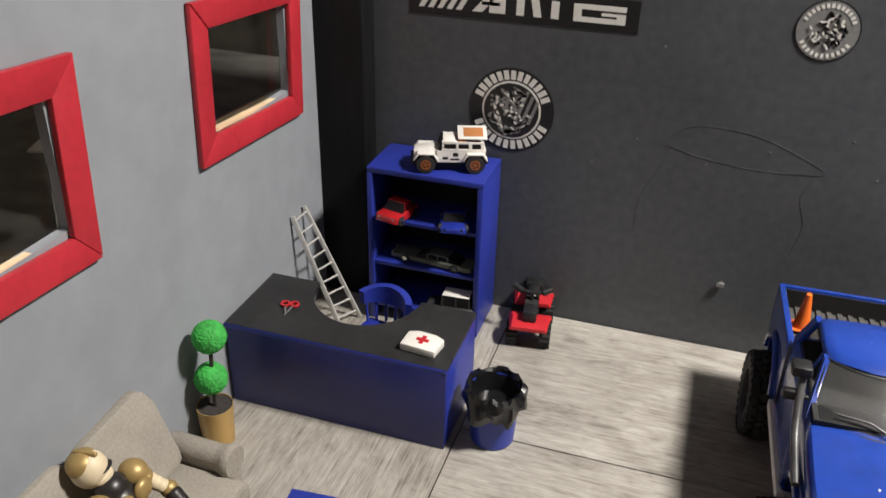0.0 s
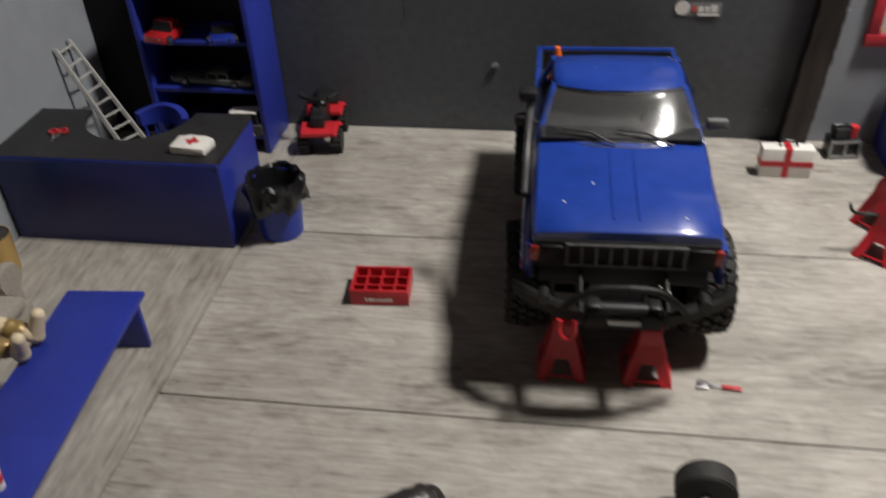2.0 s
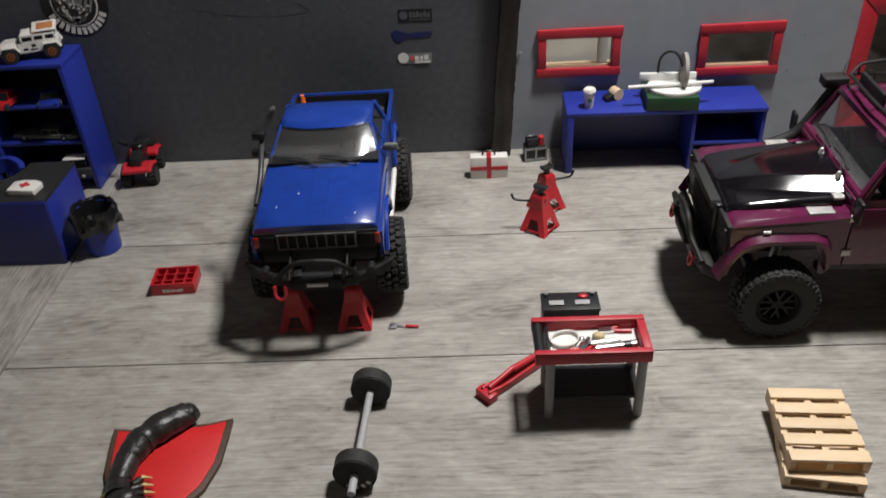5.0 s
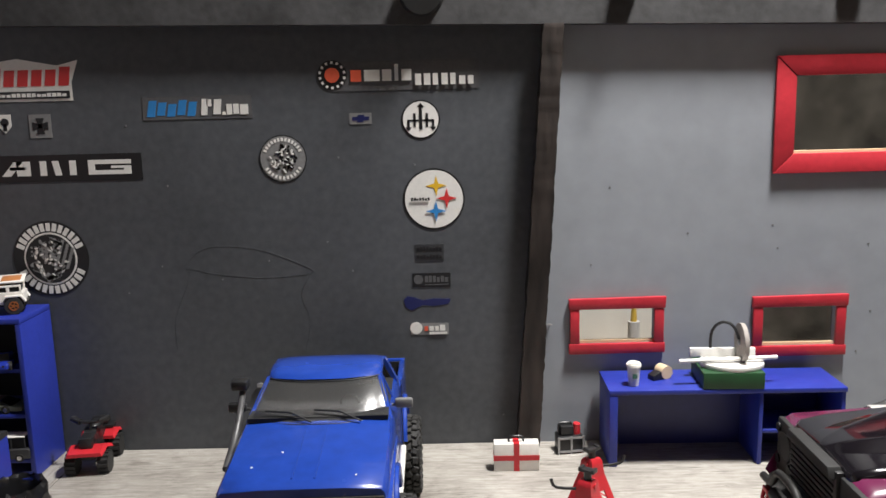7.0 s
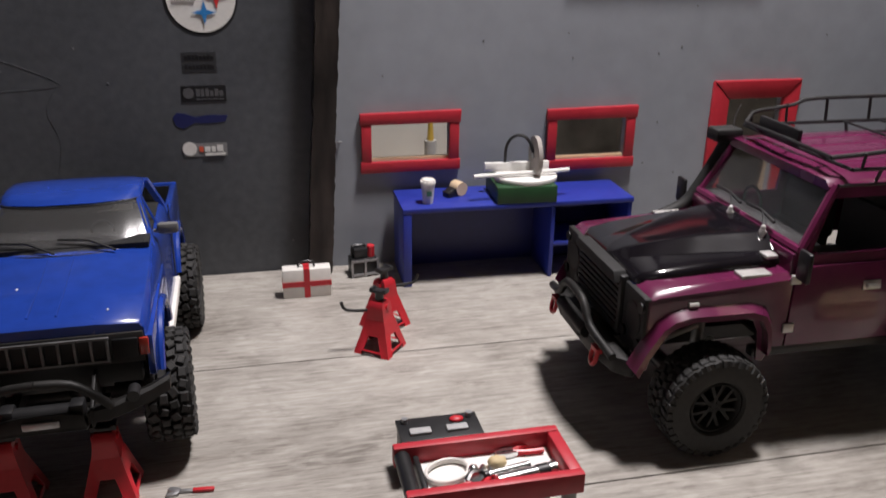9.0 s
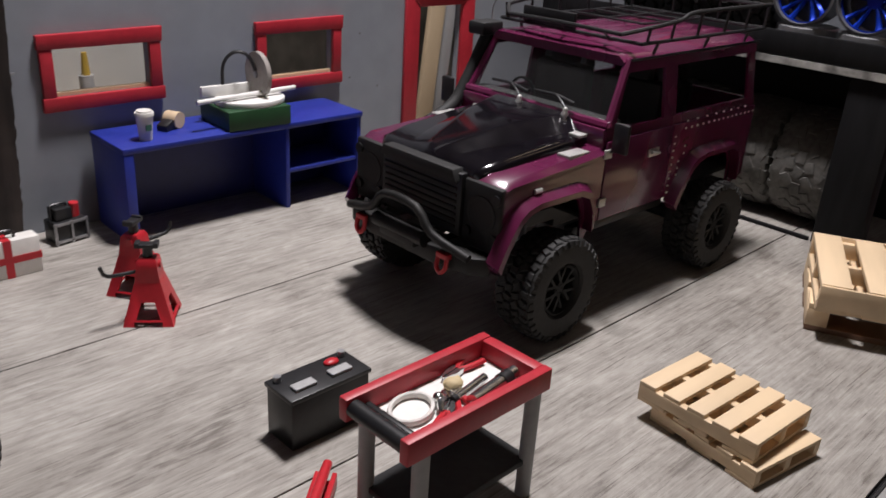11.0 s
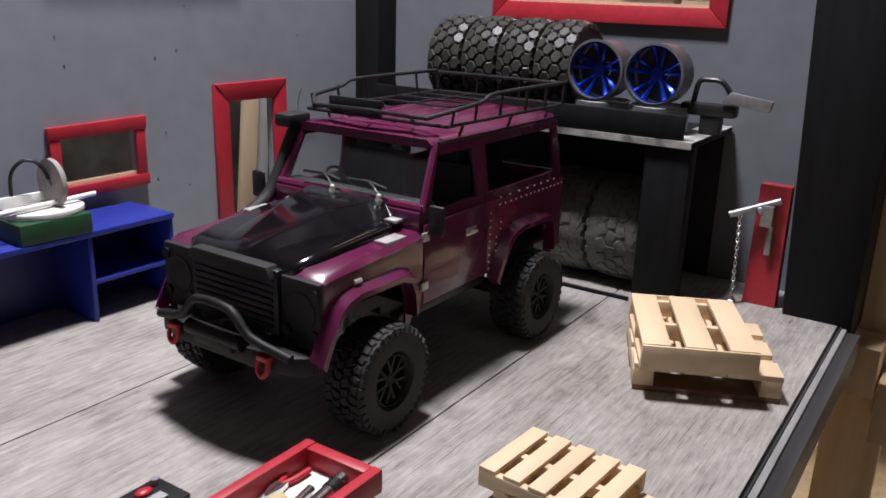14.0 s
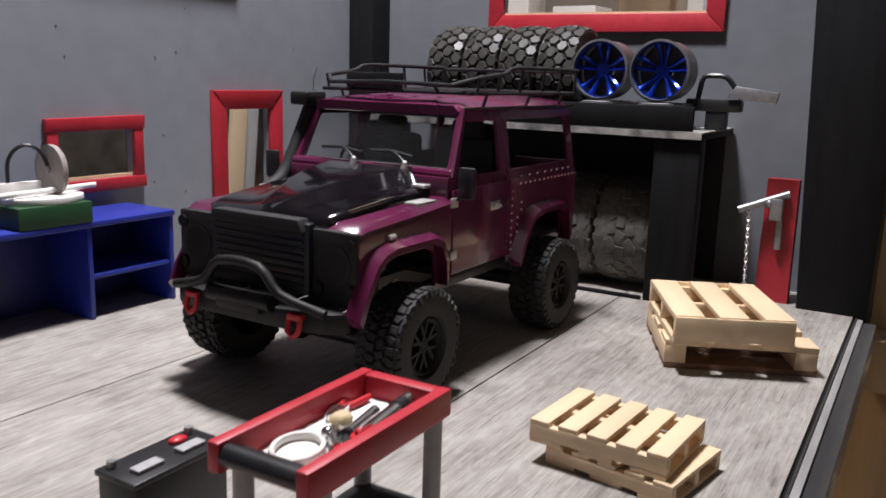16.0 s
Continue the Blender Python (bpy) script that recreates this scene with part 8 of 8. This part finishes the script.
# ---- tyre stand at the right wall ----
SX = 0.886
ts = thing("tyre_stand", "black painted stand with worn pale-edged shelf", "stand", pose(SX, 0, 0))
SD = XR - SX
pbox("top_board", (-0.004, SD - 0.002, -0.730, -0.16, 0.242, 0.252), BLACK_WOOD, ts)
bm = bmesh.new()
box(bm, -0.0055, -0.0036, -0.730, -0.16, 0.243, 0.2525)
box(bm, -0.004, SD - 0.004, -0.7315, -0.690, 0.2515, 0.2532)
part("worn_edge", bm, mat("worn_pale_edge", (0.52, 0.51, 0.48), 0.7, spread=0.1, grain=40, stain=25, dark=(0.03, 0.03, 0.03), bump=0.3), ts, "bare worn edge")
pbox("kerb_board", (-0.003, 0.004, -0.716, -0.17, 0.2535, 0.288), BLACK_WOOD, ts)
for y in (-0.729, -0.225):
    pbox("leg", (0.0, 0.030, y, y + 0.066, 0, 0.242), BLACK_WOOD, ts)
pbox("back_board", (SD - 0.008, SD - 0.002, -0.72, -0.165, 0.0, 0.242), MATT_BLACK, ts)
pbox("bottom_strip", (-0.002, 0.004, -0.66, -0.225, 0.0, 0.006), BLACK_WOOD, ts)

BIG = tyre_mesh(0.086, 0.091, 0.042, 22, 0.0016, 5, "big_tyre", DUSTY_RUBBER)
for y in (-0.613, -0.519, -0.425, -0.331):
    ob = new("stored_tyre", BIG)
    tagged(ob, "large worn black rubber tyre stored under the stand", "tyre", "tyres under the stand")
    ob.matrix_world = pose(0.995, y, 0.0862, 0, 10 * y * 40, 0)
SM = honeycomb_tyre(0.077, 0.067, 0.040, 21, 0.0065, 4, "row_tyre", NEW_RUBBER)
for i in range(4):
    ob = new("stored_tyre", SM)
    tagged(ob, "knobbly black rubber tyre lying in row on stand", "tyre", "tyres on the stand")
    ob.matrix_world = pose(1.000, -0.481 + 0.068 * i, 0.2535 + 0.0768, 0, 37 * i, 0)
# wheels standing on flat wheels
bm = bmesh.new()
rod(bm, (0, -0.010, 0), (0, 0.008, 0), 0.0115, 0.0125, seg=20)
for i in range(10):
    m2 = Matrix.Rotation(2 * math.pi * i / 10 + (0.10 if i % 2 else -0.10), 4, "Y")
    loft(bm, [[tuple(m2 @ Vector((rr, yy + 0.007, -hw_))), tuple(m2 @ Vector((rr, yy + 0.001, -hw_))), tuple(m2 @ Vector((rr, yy - 0.0015, 0))), tuple(m2 @ Vector((rr, yy + 0.001, hw_))), tuple(m2 @ Vector((rr, yy + 0.007, hw_)))] for rr, yy, hw_ in ((0.009, -0.008, 0.0028), (0.022, -0.009, 0.0030), (0.036, -0.013, 0.0036), (0.046, -0.019, 0.0052))])
ring_of(bm, (0, -0.0185, 0), "y", 0.0468, 0.0440, 0.004, 40)
for i in range(6):
    a = 2 * math.pi * i / 6
    rod(bm, (0.0065 * math.cos(a), -0.0075, 0.0065 * math.sin(a)), (0.0065 * math.cos(a), -0.005, 0.0065 * math.sin(a)), 0.0014, seg=6)
RB = mesh_of("blue_spokes", bm, BLUE_RIM, 35)
bm = bmesh.new()
n = 36
loft(bm, [[(q * math.cos(2 * math.pi * i / n), y, q * math.sin(2 * math.pi * i / n)) for i in range(n)] for q, y in ((0.046, 0.026), (0.049, 0.024), (0.0485, -0.020), (0.051, -0.0265), (0.047, -0.0275), (0.046, -0.020))], False)
RO = mesh_of("rim_barrel", bm, mat("dark_chrome", (0.13, 0.13, 0.135), 0.35, 0.3, spread=0.3, grain=60, bump=0.1))


bm = bmesh.new()
ring_of(bm, (0, 0.014, 0), "y", 0.0458, 0.012, 0.004, 36)
RK = mesh_of("rim_back", bm, mat("dull_grey_alloy", (0.10, 0.10, 0.11), 0.5, 0.2, spread=0.3, grain=60, bump=0.1))


RF = RO.copy()
RF.materials[0] = STEEL


def loose_wheel(m, label, flat=False):
    root = thing("loose_rim", label, "wheel rim", m, group="loose rims on the stand")
    for nm, me, lb in (("rim_barrel", RF if flat else RO, "dull grey barrel" if flat else "dark chrome barrel"), ("rim_back", RK, "dull grey inner face"), ("spokes", RB, "metallic blue spokes")):
        o = new(nm, me)
        o.parent = root
        o["label"] = lb


for y in (-0.558, -0.650):
    loose_wheel(pose(0.964, y, 0.2545 + 0.0185, 90, 0, 0) @ Matrix.Diagonal((0.9, 0.68, 0.9, 1)), "blue and grey rim lying flat", True)
    loose_wheel(pose(0.950, y, 0.2915 + 0.0455, 0, 0, -93) @ Matrix.Scale(0.9, 4), "blue spoked black rim standing upright")

# spare bumper behind the rims
sb = thing("spare_bumper", "loose black toy bumper with bright end plate", "bumper", pose(0.975, -0.742, 0.2545))
bm = bmesh.new()
box(bm, -0.012, 0.012, -0.020, 0.060, 0.026, 0.044, 0.003)
part("beam", bm, BLACK_PL, sb)
bm = bmesh.new()
pipe(bm, [(0, 0.045, 0.044), (0, 0.040, 0.078), (0, 0.005, 0.078), (0, -0.018, 0.046)], 0.004)
part("hoop", bm, BLACK_PL, sb)
bm = bmesh.new()
slab(bm, [(0.0, 0.048), (-0.068, 0.040), (-0.072, 0.056), (-0.012, 0.064)], "x", -0.016, -0.008, 0.001)
part("end_plate", bm, STEEL, sb, "bright scuffed metal plate")
pbox("mount", (-0.01, 0.01, 0.0, 0.03, 0.0, 0.027), BLACK_PL, sb)

# red post with a chain hoist
rp = thing("chain_hoist_post", "red wooden post with metal clamp and chain", "post", pose(1.006, -0.826, 0))
bm = bmesh.new()
loft(bm, [[(-0.010, -0.024, 0), (0.012, -0.024, 0), (0.012, 0.024, 0), (-0.010, 0.024, 0)], [(-0.010, -0.023, 0.186), (0.010, -0.023, 0.186), (0.010, 0.021, 0.186), (-0.010, 0.021, 0.186)]])
part("post", bm, RED_TRIM, rp)
bm = bmesh.new()
rod(bm, (-0.030, 0.055, 0.138), (-0.014, -0.012, 0.166), 0.0055, seg=14)
part("cross_bar", bm, STEEL, rp, "grey metal bar")
bm = bmesh.new()
box(bm, -0.026, -0.009, -0.006, 0.012, 0.126, 0.158, 0.002)
box(bm, -0.018, -0.010, -0.007, 0.002, 0.082, 0.128, 0.001)
ball(bm, (-0.020, 0.014, 0.150), 0.008, 2)
part("clamp", bm, STEEL, rp)
for i in range(22):
    bm = bmesh.new()
    z = 0.144 - 0.0062 * i
    ring_of(bm, (0, 0, 0), "x" if i % 2 else "y", 0.0040, 0.0024, 0.0016, 10)
    bmesh.ops.transform(bm, matrix=Matrix.Translation((-0.028, 0.040 - 0.0002 * i, z)) @ Matrix.Diagonal((0.8, 0.8, 1.15, 1)), verts=bm.verts)
    part("chain_link", bm, CHROME, rp)
bm = bmesh.new()
pipe(bm, [(-0.028, 0.036, 0.010), (-0.028, 0.030, 0.004), (-0.028, 0.040, 0.003)], 0.0024)
part("hook", bm, CHROME, rp)
bm = bmesh.new()
box(bm, -0.004, 0.004, -0.004, 0.004, 0, 0.006)
part("foot_strip", bm, RED_TRIM, rp)

# ---- front edge and the room around ----
STRIP = mat("black_metal_strip", (0.045, 0.045, 0.046), 0.4, 0.2, spread=0.3, grain=100, stretch=(0.1, 1, 1), bump=0.2)
DULL_EDGE = mat("dull_grey_edge_strip", (0.30, 0.295, 0.285), 0.5, 0.0, spread=0.3, grain=60, stain=14, stretch=(0.2, 1, 1), bump=0.2)
ed = thing("edge_trim", "black and grey metal strips along the open front", "edge trim", kind="structure")
for y0, y1, z0, z1, m_ in ((YF - 0.0045, YF - 0.0025, -0.03, 0.0005, STRIP), (YF - 0.0125, YF - 0.005, -0.03, -0.002, DULL_EDGE), (YF - 0.030, YF - 0.013, -0.05, -0.006, STRIP)):
    bm = bmesh.new()
    box(bm, XL, 0.979, y0, y1, z0, z1, 0.001)
    part("strip", bm, m_, ed)
tbl = thing("table_frame", "lumber frame table that carries the model garage", "table frame", kind="structure")
for dims in ((XL, XR, -0.90, -0.862, -0.13, -0.023), (XL, XR, -0.04, 0.0, -0.13, -0.023), (XL, XL + 0.04, -0.862, -0.04, -0.13, -0.023), (XR - 0.04, XR, -0.862, -0.04, -0.13, -0.023)):
    pbox("apron", dims, LUMBER, tbl, bevel=0.002)
for x in (XL + 0.002, XR - 0.09):
    for y in (-0.859, -0.130):
        pbox("leg", (x, x + 0.088, y, y + 0.088, -0.80, -0.131), LUMBER, tbl, bevel=0.003)
st = thing("stud_frame", "bare lumber stud and blocks beside the model garage", "stud", kind="structure")
pbox("stud", (1.125, 1.165, -1.02, -0.93, -0.80, 1.5), LUMBER, st, bevel=0.002)
pbox("stud", (1.125, 1.165, -0.60, -0.51, -0.80, 1.5), LUMBER, st, bevel=0.002)
pbox("block", (1.04, 1.121, -1.0, -0.935, -0.125, -0.046), LUMBER, st, bevel=0.002)
pbox("block", (1.05, 1.121, -1.09, -1.003, -0.20, -0.10), LUMBER, st, bevel=0.002)
CONC = mat("stained_concrete", (0.34, 0.29, 0.24), 0.8, spread=0.3, grain=30, stain=3, bump=0.3)
PLASTER = mat("room_wall_paint", (0.24, 0.21, 0.17), 0.8, spread=0.15, grain=20, stain=2, bump=0.1)
PANEL = mat("mottled_green_grey_panelling", (0.44, 0.41, 0.32), 0.6, spread=0.4, grain=14, stain=5, stretch=(1, 1, 0.25), bump=0.3)
OLD_TOP = mat("scratched_dark_table_top", (0.12, 0.115, 0.105), 0.6, spread=0.6, grain=25, stain=8, bump=0.3)
bm = bmesh.new()
box(bm, -3.0, 3.6, -3.6, 1.6, -0.85, -0.80)
solid("room_floor", bm, CONC, "stained concrete floor of the workshop", "floor", kind="structure", smooth=0)
bm = bmesh.new()
box(bm, -3.0, 3.6, -3.6, 1.6, 3.0, 3.05)
solid("room_ceiling", bm, PLASTER, "pale workshop ceiling", "ceiling", kind="structure", smooth=0)
for nm, d, m_ in (("room_wall_west", (-3.0, -2.95, -3.55, 1.55, -0.8, 3.0), PANEL), ("room_wall_east", (3.55, 3.6, -3.55, 1.55, -0.8, 3.0), PLASTER), ("room_wall_north", (-3.0, 3.6, 1.55, 1.6, -0.8, 3.0), mat("mottled_grey_sheet", (0.07, 0.064, 0.054), 0.5, spread=0.6, grain=14, stain=5, bump=0.3)), ("room_wall_south", (-3.0, 3.6, -3.6, -3.55, -0.8, 3.0), PLASTER)):
    bm = bmesh.new()
    box(bm, *d)
    solid(nm, bm, m_, "plain workshop wall behind the model", "wall", kind="structure", smooth=0)
# things seen through the windows
sh = thing("storage_shelf", "wooden shelf with pale boxes behind the windows", "shelf", pose(1.75, -0.5, 0))
for z in (0.10, 0.42):
    pbox("shelf_board", (-0.15, 0.2, -0.8, 0.9, z, z + 0.02), LUMBER, sh)
for y in (-0.8, 0.86):
    pbox("upright", (-0.15, -0.11, y, y + 0.04, -0.80, 0.42), LUMBER, sh)
pbox("white_panel", (0.16, 0.19, -0.10, 0.22, 0.44, 1.0), CARD, sh, "white back panel")
pbox("back_panel", (0.19, 0.2, -0.8, 0.9, 0.44, 1.1), PLASTER, sh, "beige back panel")
rng = random.Random(8)
for i in range(9):
    bm = bmesh.new()
    w, h = rng.uniform(0.05, 0.09), rng.uniform(0.06, 0.15)
    box(bm, -0.05, 0.05, -w, w, 0, h, 0.004)
    solid("storage_box", bm, (CARD, WHITE_PL, CARD, GREY_PL)[i % 4], "pale storage box standing on a wooden shelf", "box", pose(1.74, -1.15 + 0.19 * i, 0.4402, 0, 0, rng.uniform(-9, 9)), group="boxes on the shelf")
bm = bmesh.new()
box(bm, -0.10, 0.26, 0, 0.012, -0.75, 0.50, 0.002)
solid("white_board", bm, mat("dull_white_board", (0.42, 0.41, 0.38), 0.7, spread=0.1, grain=20), "white board standing behind a small window", "board", pose(0.14, 0.36, -0.05, 0, 0, 4))
bm = bmesh.new()
rod(bm, (0, 0, 0), (0, 0, 0.085), 0.012, seg=14)
btl = thing("glue_bottle", "grey bottle with a yellow nozzle behind window", "bottle", pose(0.239, 0.30, 0.045))
part("bottle", bm, GREY_PL, btl)
bm = bmesh.new()
rod(bm, (0, 0, 0.085), (0, 0, 0.122), 0.007, 0.0045, seg=12)
part("nozzle", bm, mat("yellow_plastic", (0.45, 0.30, 0.05), 0.5), btl, "yellow nozzle")
bm = bmesh.new()
box(bm, -0.022, 0.022, 0, 0.012, -0.535, 0.8, 0.001)
solid("wood_batten", bm, WOOD_PALE, "pale wooden batten leaning behind the tall window", "batten", pose(0.99, 0.30, -0.26, 0, 6, 0))
bm = bmesh.new()
box(bm, -0.018, 0.018, 0, 0.012, -0.535, 0.8, 0.001)
solid("wood_batten", bm, GREY_PL, "grey batten leaning behind the tall window", "batten", pose(1.05, 0.32, -0.26, 0, 6, 0))
bm = bmesh.new()
box(bm, 0.03, 0.33, 0.0125, 0.345, 0.032, 0.0445, 0.001)
solid("back_ledge", bm, LUMBER, "narrow lumber ledge fixed behind the grey wall", "ledge", kind="structure")
sd = thing("side_table", "dark brown wooden side table outside the windows", "table", pose(-1.55, -0.45, 0))
pbox("table_top", (-0.40, 0.40, -0.7, 0.7, 0.28, 0.30), OLD_TOP, sd)
for x in (-0.38, 0.34):
    for y in (-0.68, 0.64):
        pbox("leg", (x, x + 0.04, y, y + 0.04, -0.80, 0.28), LUMBER, sd)
pbox("upright", (-0.12, -0.08, 0.25, 0.29, 0.30, 1.1), LUMBER, sd)
bm = bmesh.new()
box(bm, -0.05, 0.05, -0.07, 0.07, 0, 0.004, 0.001)
solid("paper_stack", bm, CARD, "small stack of white paper on side table", "paper", pose(-1.40, -0.22, 0.3002, 0, 0, 20))

pl = thing("plank_stack", "pale planks stacked on the floor beside table", "planks", pose(1.365, -1.08, -0.80))
for k in range(5):
    pbox("plank", (-0.195, 0.195, -0.20 + 0.004 * k, 0.20 + 0.004 * k, 0.078 * k, 0.078 * k + 0.077), LUMBER, pl, bevel=0.003)

# ---- floor planks ----
bm = bmesh.new()
box(bm, XL, XR, YF - 0.002, 0.0, -0.022, -0.004)
part("subfloor", bm, BLACK_WOOD, floor)


def plank(x0, x1, y0, y1, turn):
    lx, ly = (y1 - y0, x1 - x0) if turn else (x1 - x0, y1 - y0)
    bm = bmesh.new()
    g = 0.0010
    box(bm, -lx / 2 + g, lx / 2 - g, -ly / 2 + g, ly / 2 - g, -0.004, 0.0, 0.0006)
    ob = part("plank", bm, FLOOR, floor, smooth=0)
    ob.matrix_local = pose((x0 + x1) / 2, (y0 + y1) / 2, 0, 0, 0, 90 if turn else 0)


plank(XL, -0.778, YF, 0, True)
for k in range(3):
    plank(-0.778, XR, YF + 0.3143 * k, YF + 0.3143 * (k + 1) - (0.0008 if k == 2 else 0), False)
